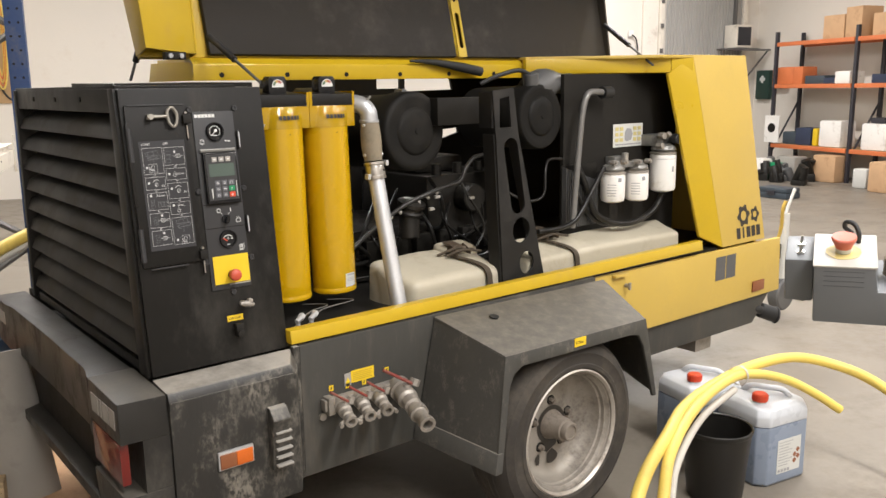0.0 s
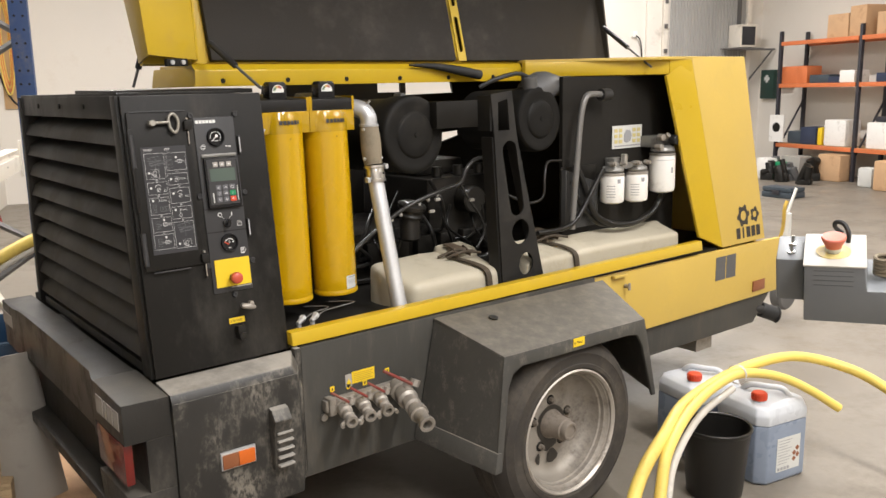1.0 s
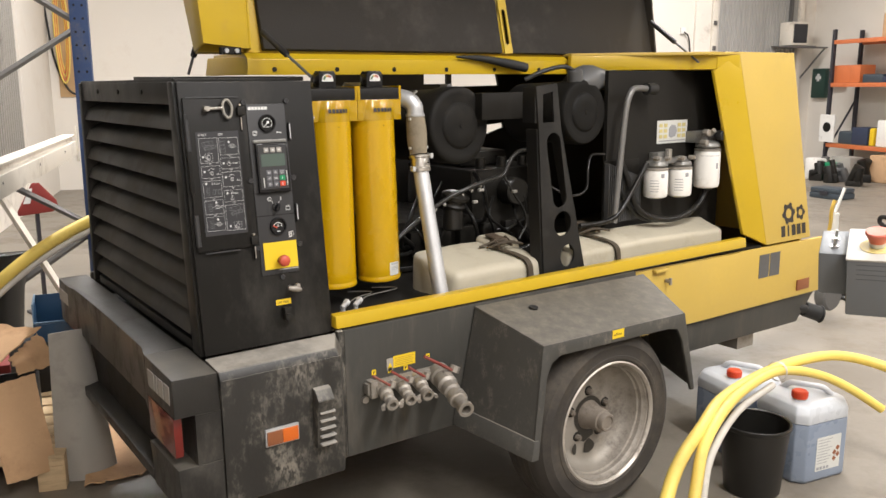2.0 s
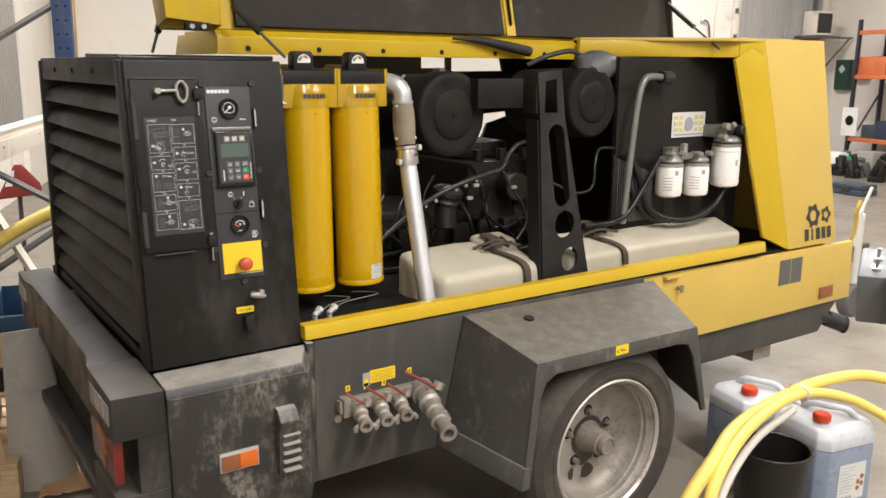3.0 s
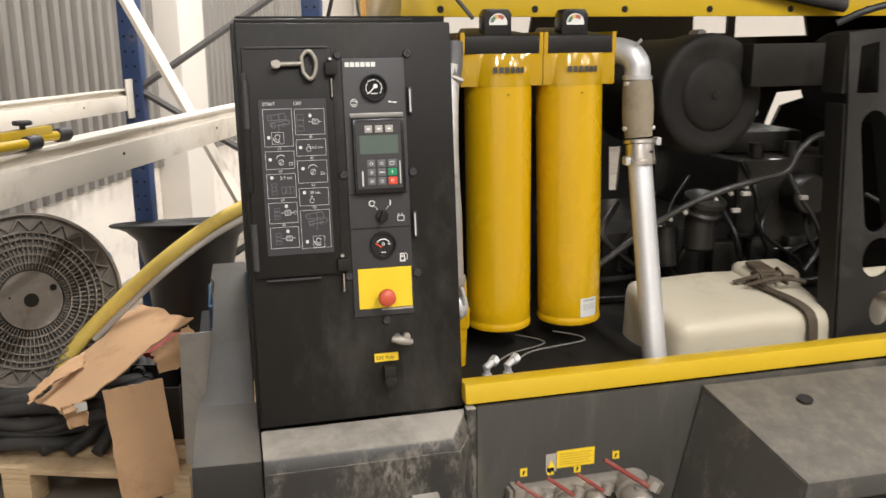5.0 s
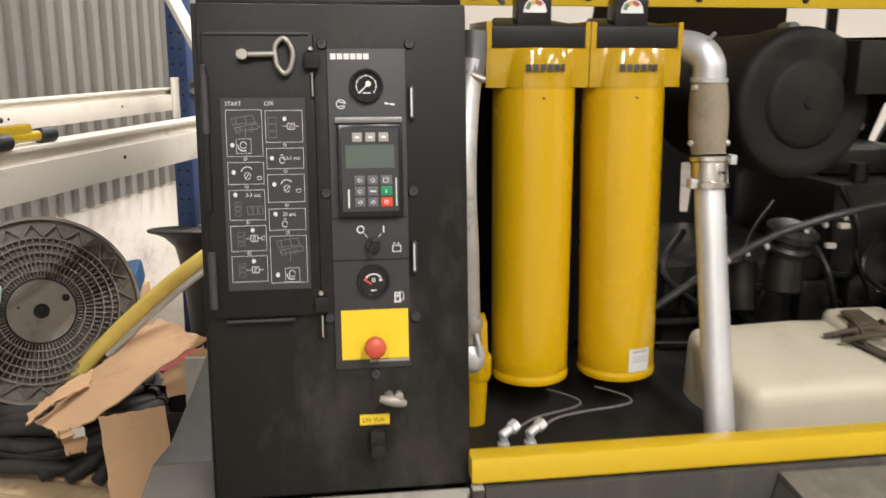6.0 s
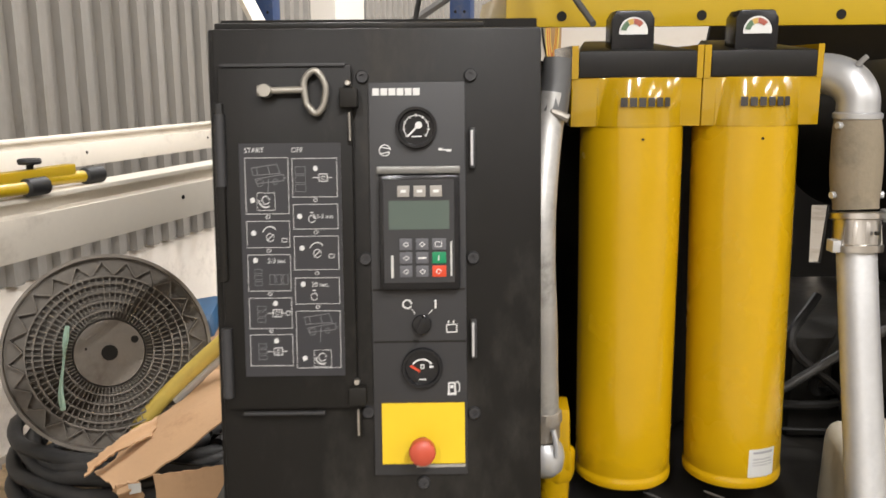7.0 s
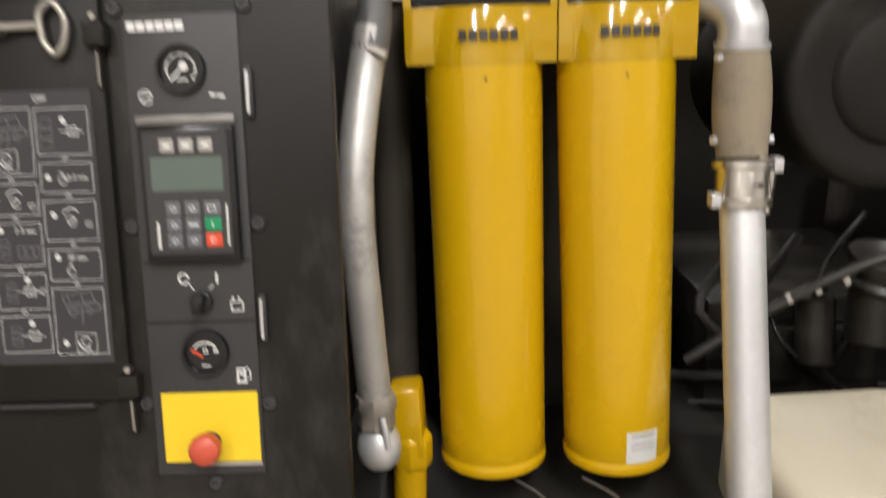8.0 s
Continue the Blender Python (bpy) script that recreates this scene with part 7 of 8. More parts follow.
lathe(bm, [(0.11, 0.0), (0.11, 0.26)], (0, 0, 0), (0, 1, 0), 40)
part("core", bm, M["reel"], reel)
bm = B()
tube(bm, [(-0.115, -0.006, 0.10), (-0.125, -0.010, 0.05), (-0.135, -0.009, -0.01), (-0.150, -0.008, -0.10), (-0.148, -0.004, -0.16)], lambda t: 0.007 + 0.003 * math.sin(9 * t), 6, 4)
part("tape_strip", bm, M["tape"], reel, "pale green tape tied to the reel")


# torn cardboard
def torn_sheet(name, a, b, c, d, label, seed, thick=0.005, jag=0.014, material=None):
    """A cardboard sheet between four corners, with torn, uneven edges."""
    rg = random.Random(seed)
    a, b, c, d = (Vector(p) for p in (a, b, c, d))
    nrm = (b - a).cross(d - a).normalized()
    n, m = 18, 9
    bm = B()

    def pt(i, j):
        u, v = i / n, j / m
        p = a.lerp(b, u).lerp(d.lerp(c, u), v)
        if i in (0, n) or j in (0, m):
            p += Vector((rg.uniform(-jag, jag), rg.uniform(-jag, jag), rg.uniform(-jag, jag) * 0.6))
        return p + nrm * (0.008 * math.sin(5 * u + seed) + 0.006 * math.sin(7 * v + 2 * seed))
    grid = [[pt(i, j) for j in range(m + 1)] for i in range(n + 1)]
    low = [[bm.verts.new(p) for p in row] for row in grid]
    top = [[bm.verts.new(p + nrm * thick) for p in row] for row in grid]
    for i in range(n):
        for j in range(m):
            bm.faces.new((low[i][j], low[i][j + 1], low[i + 1][j + 1], low[i + 1][j]))
            bm.faces.new((top[i][j], top[i + 1][j], top[i + 1][j + 1], top[i][j + 1]))
    rim = [(i, 0) for i in range(n)] + [(n, j) for j in range(m)] + [(i, m) for i in range(n, 0, -1)] + [(0, j) for j in range(m, 0, -1)]
    for (i, j), (k, l) in zip(rim, rim[1:] + rim[:1]):
        bm.faces.new((low[i][j], low[k][l], top[k][l], top[i][j]))
    return solid(name, bm, material or M["card"], label, "cardboard", sharp=60)


torn_sheet("cardboard_sheet", (-0.716, 1.193, 0.354), (-0.411, 1.622, 0.537), (-0.202, 1.314, 0.560), (-0.581, 1.033, 0.370), "large torn brown cardboard sheet lying on the heap", 1, jag=0.009)
torn_sheet("cardboard_sheet", (-0.727, 1.184, 0.382), (-0.571, 1.346, 0.456), (-0.568, 1.262, 0.429), (-0.723, 1.142, 0.364), "narrow folded cardboard strip on the heap", 2, jag=0.005)
torn_sheet("cardboard_flap", (-0.461, 0.966, 0.454), (-0.282, 0.981, 0.471), (-0.240, 0.947, 0.085), (-0.422, 0.896, 0.091), "upright brown cardboard flap with clean folds", 3, jag=0.003)
torn_sheet("cardboard_sheet", (-0.335, 1.224, 0.472), (-0.208, 1.304, 0.544), (-0.158, 1.228, 0.420), (-0.315, 1.192, 0.410), "small grey-brown torn cardboard piece", 4, jag=0.006)
torn_sheet("cardboard_scrap", (-0.615, 1.091, 0.360), (-0.533, 1.058, 0.386), (-0.528, 1.062, 0.302), (-0.585, 1.074, 0.292), "small torn cardboard scrap with a white label", 5, jag=0.006)
bm = B()
hexa(bm, [(-0.567, 1.064, 0.375), (-0.526, 1.047, 0.388), (-0.523, 1.038, 0.365), (-0.561, 1.053, 0.349)], [(-0.567, 1.060, 0.377), (-0.526, 1.043, 0.390), (-0.523, 1.033, 0.367), (-0.561, 1.049, 0.352)])
solid("paper_label", bm, M["label_white"], "small white paper label on torn cardboard", "label")
torn_sheet("floor_cardboard", (-0.16, 0.86, 0.018), (0.20, 0.90, 0.018), (0.30, 1.72, 0.018), (-0.06, 1.78, 0.018), "flat brown cardboard sheet lying on the concrete floor", 8, jag=0.012)
# low dark crate under the heap, added to prop it and darken the gap
bm = B()
box(bm, -0.17, 0.17, -0.11, 0.11, 0.0, 0.012)
for s in (-1, 1):
    box(bm, -0.17, 0.17, s * 0.11 - 0.006, s * 0.11 + 0.006, 0.012, 0.20)
    box(bm, s * 0.17 - 0.006, s * 0.17 + 0.006, -0.104, 0.104, 0.012, 0.20)
solid("heap_filler_crate", bm, M["bucket"], "low black crate added to prop torn cardboard and fill its dark gap", "crate", MB @ pose(-0.811, 1.142, 0.146, 0, 0, 8), bevel=0.004)
# grey bent sheet
bm = B()
pts_top, pts_bot = [], []
for k in range(13):
    s = k / 12
    bulge = 0.045 * math.sin(math.pi * s)
    pts_top.append((-0.222 + 0.140 * s, 1.005 - bulge * 0.7, 0.607 + 0.01 * math.sin(3 * s)))
    pts_bot.append((-0.235 + 0.232 * s, 1.02 - bulge * 1.2, 0.0))
t0 = [bm.verts.new(p) for p in pts_top]
b0 = [bm.verts.new(p) for p in pts_bot]
t1 = [bm.verts.new((p[0] + 0.002, p[1] + 0.006, p[2])) for p in pts_top]
b1 = [bm.verts.new((p[0] + 0.002, p[1] + 0.006, p[2])) for p in pts_bot]
for k in range(12):
    bm.faces.new((b0[k], b0[k + 1], t0[k + 1], t0[k]))
    bm.faces.new((b1[k + 1], b1[k], t1[k], t1[k + 1]))
    bm.faces.new((t0[k], t0[k + 1], t1[k + 1], t1[k]))
    bm.faces.new((b0[k + 1], b0[k], b1[k], b1[k + 1]))
bm.faces.new((b0[0], t0[0], t1[0], b1[0])), bm.faces.new((t0[12], b0[12], b1[12], t1[12]))
solid("bent_sheet", bm, M["grey_sheet"], "curved grey plastic sheet standing on the floor", "sheet")
# dark crate and the small blue bin on it
bm = B()
box(bm, -0.20, 0.07, 1.70, 2.02, 0.0, 0.366)
solid("dark_crate", bm, M["black_rubber"], "black plastic crate under the blue bin", "crate", bevel=0.01)
bluebin = thing("storage_bin", "small blue open-fronted plastic storage bin", "bin", pose(-0.03, 1.86, 0.367, 0, 0, -12))
bm = B()
W0, D0, H0, T0 = 0.10, 0.12, 0.175, 0.004
box(bm, -W0, W0, -D0, D0, 0, T0)
for s in (-1, 1):
    prism(bm, [(-D0, 0), (D0, 0), (D0 + 0.01, H0), (-D0 + 0.02, H0), (-D0 - 0.012, H0 * 0.55)], "x", s * W0 - T0 / 2, s * W0 + T0 / 2)
box(bm, -W0, W0, D0 - T0, D0, 0, H0)
box(bm, -W0, W0, -D0 - 0.008, -D0 - 0.003, 0, H0 * 0.5)
part("tub", bm, M["blue_plastic"], bluebin, bevel=0.0015)
bm = B()
tube(bm, [(-W0, D0, H0), (-W0, -D0 + 0.02, H0), (-W0, -D0 - 0.01, H0 * 0.55), (W0, -D0 - 0.01, H0 * 0.55), (W0, -D0 + 0.02, H0), (W0, D0, H0)], 0.005, 6, 0)
part("rim", bm, mat("pale_blue_rim", (0.12, 0.20, 0.30), 0.4), bluebin)
# black hopper
bm = B()
lathe(bm, [(0, 0.0), (0.18, 0.0), (0.20, 0.22), (0.225, 0.42), (0.25, 0.53), (0.30, 0.578), (0.365, 0.604), (0.368, 0.613), (0.30, 0.600), (0.24, 0.53), (0.0, 0.50)], (0, 0, 0), (0, 0, 1), 40)
hopper = thing("hopper", "black flared plastic hopper with a wide rim", "hopper", pose(-0.27, 2.60, 0.028, -9, 0, 0))
part("bowl", bm, M["bucket"], hopper)
bm = B()
lathe(bm, [(0.366, 0.600), (0.374, 0.604), (0.376, 0.612), (0.368, 0.617), (0.362, 0.612)], (0, 0, 0), (0, 0, 1), 48)
part("rolled_rim", bm, M["bucket"], hopper)
# yellow hose with a milky tube alongside, leaning over the heap
lh = [(-0.694, 1.471, 0.350), (-0.629, 1.485, 0.424), (-0.573, 1.498, 0.482), (-0.455, 1.524, 0.591), (-0.311, 1.556, 0.710), (-0.130, 1.596, 0.830), (0.069, 1.641, 0.920), (0.221, 1.679, 0.951), (0.431, 1.734, 0.894), (0.641, 1.808, 0.653), (0.799, 1.883, 0.237), (0.927, 2.001, 0.026), (1.226, 2.221, 0.026)]
bm = B()
tube(bm, lh, 0.027, 14, 6)
solid("yellow_hose", bm, M["hose"], "yellow rubber hose arching over the heap", "hose")
bm = B()
tube(bm, [(p[0] + 0.014, p[1] - 0.012, p[2] - 0.035) for p in lh[2:9]], 0.013, 12, 6)
solid("clear_tube", bm, M["clear_hose"], "milky clear tube running along the yellow hose", "tube")
# things at the wall behind the heap
bm = B()
box(bm, -0.1, 0.1, -0.15, 0.15, 0.0, 0.52)
solid("tall_carton", bm, M["card"], "brown carton by the wall", "box", MB @ pose(-1.30, 1.72, 0.0, 0, 0, 10), bevel=0.004)
bm = B()
hexa(bm, [(-0.12, -0.15, 0.0), (0.12, -0.15, 0.0), (0.12, 0.15, 0.0), (-0.12, 0.15, 0.0)], [(-0.10, -0.13, 0.05), (0.10, -0.13, 0.07), (0.11, 0.13, 0.10), (-0.11, 0.13, 0.07)])
solid("blue_sack", bm, M["blue_plastic"], "crumpled blue and white packaging", "packaging", MB @ pose(-1.30, 1.72, 0.522, 0, 0, 25), bevel=0.02)
bm = B()
box(bm, -0.12, 0.12, -0.12, 0.12, 0.0, 0.34)
solid("red_toolbox", bm, M["red_cloth"], "worn red metal box", "box", MB @ pose(-0.93, 1.50, 0.0, 0, 0, 12), bevel=0.01)

# ---- canisters, bucket and hoses by the wheel ----
def canister(name, m, label):
    can = thing("canister", label, "canister", m, group="canisters by the wheel")
    w, d, h, f = 0.142, 0.132, 0.325, 0.245

    def ring(s, z, ch=0.035):
        x, y = w * s, d * s
        return [(-x + ch, -y, z), (x - ch, -y, z), (x, -y + ch, z), (x, y - ch, z), (x - ch, y, z), (-x + ch, y, z), (-x, y - ch, z), (-x, -y + ch, z)]
    for nm, levels, material in (("fluid_part", [(0.94, 0.0), (1.0, 0.012), (1.0, f)], "can_fluid"), ("clear_part", [(1.0, f + 0.001), (1.0, h - 0.04), (0.92, h - 0.012), (0.78, h)], "can_body")):
        bm = B()
        rings = [[bm.verts.new(p) for p in ring(s, z, 0.035 if s > 0.9 else 0.045)] for s, z in levels]
        for a, b in zip(rings, rings[1:]):
            for k in range(8):
                bm.faces.new((a[k], a[(k + 1) % 8], b[(k + 1) % 8], b[k]))
        bm.faces.new(rings[0][::-1]), bm.faces.new(rings[-1])
        body = part(nm, bm, M[material], can, "blue liquid behind milky plastic" if nm == "fluid_part" else "milky translucent plastic top", bevel=0.006)
    bm = B()
    tube(bm, [(-0.02, 0.085, h - 0.006), (-0.015, 0.05, h + 0.024), (0.02, 0.0, h + 0.026), (0.06, -0.045, h + 0.022), (0.075, -0.075, h - 0.004)], 0.012, 10, 5)
    part("handle", bm, M["can_body"], can)
    bm = B()
    lathe(bm, [(0.026, h - 0.004), (0.026, h + 0.008)], (-0.078, -0.052, 0), (0, 0, 1), 20)
    part("neck", bm, M["can_body"], can)
    bm = B()
    lathe(bm, [(0.0285, h + 0.006), (0.030, h + 0.010), (0.029, h + 0.032), (0.025, h + 0.036), (0, h + 0.036)], (-0.078, -0.052, 0), (0, 0, 1), 24)
    cap = part("cap", bm, M["red"], can, "orange-red screw cap")
    for k in range(16):
        a = 2 * math.pi * k / 16
        bm = B()
        box(bm, 0.0285, 0.031, -0.0018, 0.0018, h + 0.010, h + 0.031, Matrix.Translation((-0.078, -0.052, 0)) @ Matrix.Rotation(a, 4, "Z"))
        part("grip_rib", bm, M["red"], cap)
    bm = B()
    box(bm, -0.055, 0.078, -d - 0.0012, -d - 0.0002, 0.045, 0.185)
    lab = part("paper_label", bm, M["label_white"], can, "white hazard label with small print")
    bm = B()
    for k in range(9):
        box(bm, -0.048, 0.03 - 0.012 * (k % 3), -d - 0.0018, -d - 0.0013, 0.172 - 0.012 * k, 0.1745 - 0.012 * k)
    for k in range(4):
        box(bm, -0.048 + k * 0.018, -0.036 + k * 0.018, -d - 0.0018, -d - 0.0013, 0.050, 0.062)
    part("label_print", bm, M["grey_mark"], lab)
    for x, z in ((0.045, 0.11), (0.062, 0.128), (0.045, 0.085), (0.064, 0.10)):
        bm = B()
        prism(bm, [(x - 0.012, z), (x, z - 0.012), (x + 0.012, z), (x, z + 0.012)], "y", -d - 0.0019, -d - 0.0013)
        part("hazard_mark", bm, M["dull_lens"], lab)
    return can


canister("canister", pose(2.262, -0.612, 0, 0, 0, -10), "milky canister of blue liquid with a red cap on the floor")
canister("canister", pose(2.265, -0.318, 0, 0, 0, -14), "milky canister of blue liquid behind the other one")
bucket = thing("bucket", "black plastic bucket on the concrete floor", "bucket", pose(1.945, -0.615, 0))
bm = B()
lathe(bm, [(0, 0.004), (0.096, 0.004), (0.100, 0.0), (0.104, 0.006), (0.126, 0.262), (0.122, 0.262), (0.099, 0.014), (0, 0.014)], (0, 0, 0), (0, 0, 1), 48)
part("tub", bm, M["bucket"], bucket)
bm = B()
lathe(bm, [(0.1255, 0.258), (0.131, 0.266), (0.132, 0.276), (0.128, 0.279), (0.122, 0.276), (0.1215, 0.2625)], (0, 0, 0), (0, 0, 1), 48)
part("rim", bm, M["bucket"], bucket)
hp = [(0.60, -1.22, 0.024), (0.80, -1.08, 0.20), (1.03, -0.95, 0.426), (1.30, -0.85, 0.50), (1.497, -0.78, 0.525), (1.83, -0.70, 0.512), (2.119, -0.66, 0.494), (2.377, -0.68, 0.472), (2.50, -0.80, 0.438), (2.53, -0.95, 0.392), (2.50, -1.15, 0.30), (2.40, -1.35, 0.16), (2.2, -1.55, 0.024), (1.8, -1.7, 0.024)]
bm = B()
tube(bm, hp, 0.020, 14, 6)
solid("yellow_hose", bm, M["hose"], "yellow rubber hose arching over the canisters", "hose")
gp = [(0.68, -1.24, 0.022), (0.90, -1.10, 0.20), (1.104, -0.98, 0.40), (1.247, -0.90, 0.475), (1.484, -0.82, 0.530), (1.784, -0.75, 0.535), (1.999, -0.72, 0.498), (2.226, -0.72, 0.425), (2.336, -0.78, 0.362), (2.424, -0.85, 0.289)]
bm = B()
tube(bm, gp, 0.0175, 14, 6)
solid("yellow_hose", bm, M["hose"], "thinner yellow hose with an open end", "hose")
bm = B()
tube(bm, [(p[0] + 0.02, p[1] - 0.01, p[2] - 0.04) for p in gp[1:6]], 0.012, 12, 6)
solid("clear_tube", bm, M["clear_hose"], "milky clear tube tied under the yellow hoses", "tube")
bm = B()
lathe(bm, [(0.036, -0.007), (0.037, 0.0), (0.036, 0.007)], (1.90, -0.715, 0.515), (1, 0.15, -0.05), 18)
solid("tape_tie", bm, M["clear_hose"], "clear tape tying two yellow hoses", "tape")

# ---- control console at the edge of the view ----
CON = Matrix.Translation((1.012, -1.411, 1.030)) @ Matrix.Rotation(radians(-64), 4, "Z") @ Matrix.Rotation(radians(-2), 4, "Y") @ pose(0, 0, 0.122, 18, 0, 0) @ pose(0, 0, -0.122)
con = thing("control_console", "grey control console with a red mushroom button", "control box", CON)
bm = B()
prism(bm, [(0.0, -0.02), (0.42, -0.02), (0.42, 0.065), (0.128, 0.065), (0.122, 0.122), (0.0, 0.122)], "y", 0.0, 0.15)
cbody = part("housing", bm, M["grey_box"], con, bevel=0.005)
bm = B()
box(bm, -0.002, 0.125, -0.002, 0.152, 0.122, 0.126)
part("top_plate", bm, mat("pale_console_plate", (0.42, 0.40, 0.36), 0.45, vary=0.06, dirt=(0.3, 0.27, 0.22), dirt_amount=0.3), con, "pale worn top plate", bevel=0.001)
bm = B()
cyl(bm, (0.058, 0.066, 0.126), (0.058, 0.066, 0.1272), 0.036, n=32)
ringp = part("button_plate", bm, mat("worn_yellow_disc", (0.62, 0.50, 0.16), 0.5, vary=0.1, dirt=(0.42, 0.38, 0.3), dirt_amount=0.5, dirt_scale=14), con, "worn yellow disc")
bm = B()
cyl(bm, (0.058, 0.066, 0.127), (0.058, 0.066, 0.145), 0.017, n=24, soft=0.002)
part("button_collar", bm, M["galv"], ringp)
bm = B()
lathe(bm, [(0.017, 0.138), (0.019, 0.145), (0.0255, 0.158), (0.026, 0.162), (0.024, 0.165), (0, 0.167)], (0.058, 0.066, 0), (0, 0, 1), 28)
part("mushroom_button", bm, mat("faded_red_button", (0.55, 0.13, 0.08), 0.45), ringp, "faded red mushroom button")
bm = B()
tube(bm, [(0.088, 0.112, 0.126), (0.088, 0.115, 0.148), (0.078, 0.128, 0.165), (0.062, 0.135, 0.166), (0.060, 0.136, 0.152), (0.076, 0.130, 0.140)], 0.0052, 8, 5)
part("joystick_boot", bm, M["black_rubber"], con, "black curled lead")
bm = B()
box(bm, -0.062, -0.002, 0.055, 0.175, 0.0, 0.108)
sbox = part("side_box", bm, M["grey_box"], con, "smaller grey switch box", bevel=0.006)
for y in (0.085, 0.125):
    bm = B()
    cyl(bm, (-0.030, y, 0.108), (-0.030, y, 0.114), 0.009, n=6)
    cyl(bm, (-0.030, y, 0.114), (-0.028, y, 0.134), 0.0035, n=10, soft=0.001)
    part("toggle_switch", bm, M["steel"], sbox, "chrome toggle switch")
for k in range(4):
    bm = B()
    box(bm, 0.02, 0.10, -0.0006, 0.0, 0.075 + k * 0.012, 0.0765 + k * 0.012)
    part("engraved_line", bm, M["grey_tube"], cbody)
bm = B()
for k in range(5):
    tube(bm, [(0.16 + 0.018 * math.cos(a) , 0.07 + 0.018 * math.sin(a), 0.072 + 0.009 * k + 0.001 * j) for j, a in enumerate([2 * math.pi * i / 8 for i in range(9)])], 0.0045, 6, 2)
part("coiled_lead", bm, M["fabric"], con, "coiled lead")
CI = CON.inverted()
bm = B()
hexa(bm, [tuple(CI @ Vector(p)) for p in ((1.15, -1.68, 0.02), (1.21, -1.68, 0.02), (1.21, -1.62, 0.02), (1.15, -1.62, 0.02))], [tuple(CI @ Vector(p)) for p in ((1.15, -1.68, 1.06), (1.21, -1.68, 1.06), (1.21, -1.62, 1.06), (1.15, -1.62, 1.06))])
part("pedestal", bm, M["grey_box"], con, bevel=0.004)
bm = B()
hexa(bm, [tuple(CI @ Vector(p)) for p in ((1.02, -1.80, 0.0), (1.32, -1.80, 0.0), (1.32, -1.48, 0.0), (1.02, -1.48, 0.0))], [tuple(CI @ Vector(p)) for p in ((1.02, -1.80, 0.02), (1.32, -1.80, 0.02), (1.32, -1.48, 0.02), (1.02, -1.48, 0.02))])
part("base_plate", bm, M["grey_box"], con)

# ---- drawbar and things beyond the trailer ----
bm = B()
box(bm, 3.1, 4.55, 0.50, 0.60, 0.40, 0.50)
part("drawbar", bm, M["skirt"], chassis, bevel=0.006)
bm = B()
cyl(bm, (4.40, 0.46, 0.16), (4.40, 0.54, 0.16), 0.11, n=28, soft=0.012)
part("jockey_wheel", bm, M["grey_tube"], chassis, "grey jockey wheel")
bm = B()
cyl(bm, (4.40, 0.50, 0.16), (4.40, 0.50, 0.70), 0.028, n=16)
cyl(bm, (4.40, 0.50, 0.70), (4.46, 0.48, 0.86), 0.010, n=10)
part("jockey_post", bm, M["label_white"], chassis, "pale jockey wheel post")
bm = B()
tube(bm, [(4.3, 0.50, 0.50), (4.30, 0.47, 0.62), (4.27, 0.45, 0.74), (4.28, 0.44, 0.80)], 0.012, 8, 4)
part("brake_lever", bm, M["yellow_side"], chassis, "yellow brake lever")
bm = B()
box(bm, -0.2, 0.2, -0.15, 0.15, 0.0, 0.06)
tube(bm, [(-0.3, -0.1, 0.015), (-0.1, 0.1, 0.02), (0.15, -0.1, 0.07), (0.35, 0.1, 0.015)], 0.015, 8, 5)
solid("cable_heap", bm, M["black_rubber"], "heap of black cable on the floor", "cable", pose(5.25, 0.9, 0, 0, 0, 30), bevel=0.01)

# ---- far storage rack along the long wall ----
far = thing("storage_rack", "orange and dark storage rack against the white wall", "rack", MB)
for y in (9.93, 8.13, 6.2, 4.3):
    for x in (10.9, 11.48):
        bm = B()
        box(bm, x - 0.03, x + 0.03, y - 0.028, y + 0.028, 0.0, 2.52)
        part("upright", bm, M["dark_post"], far, bevel=0.005)
    bm = B()
    cyl(bm, (10.92, y, 0.4), (11.46, y, 1.3), 0.018, n=6)
    part("brace", bm, M["dark_post"], far)
for z in (0.47, 1.52, 2.25):
    for y0, y1 in ((8.17, 9.89), (6.24, 8.09), (4.34, 6.16)):
        for x in (10.86, 11.46):
            bm = B()
            box(bm, x, x + 0.045, y0, y1, z + 0.015, z + 0.085)
            part("beam", bm, M["orange"], far, "orange shelf beam", bevel=0.004)
        bm = B()
        box(bm, 10.91, 11.455, y0, y1, z + 0.06, z + 0.085)
        part("shelf", bm, M["ply"], far, "chipboard shelf")


def crate(name, x, y, z, w, d, h, material, label, category, turn=0.0, bevel=0.015):
    bm = B()
    box(bm, -w / 2, w / 2, -d / 2, d / 2, 0, h)
    return solid(name, bm, material, label, category, MB @ pose(x, y, z, 0, 0, turn), bevel=bevel)


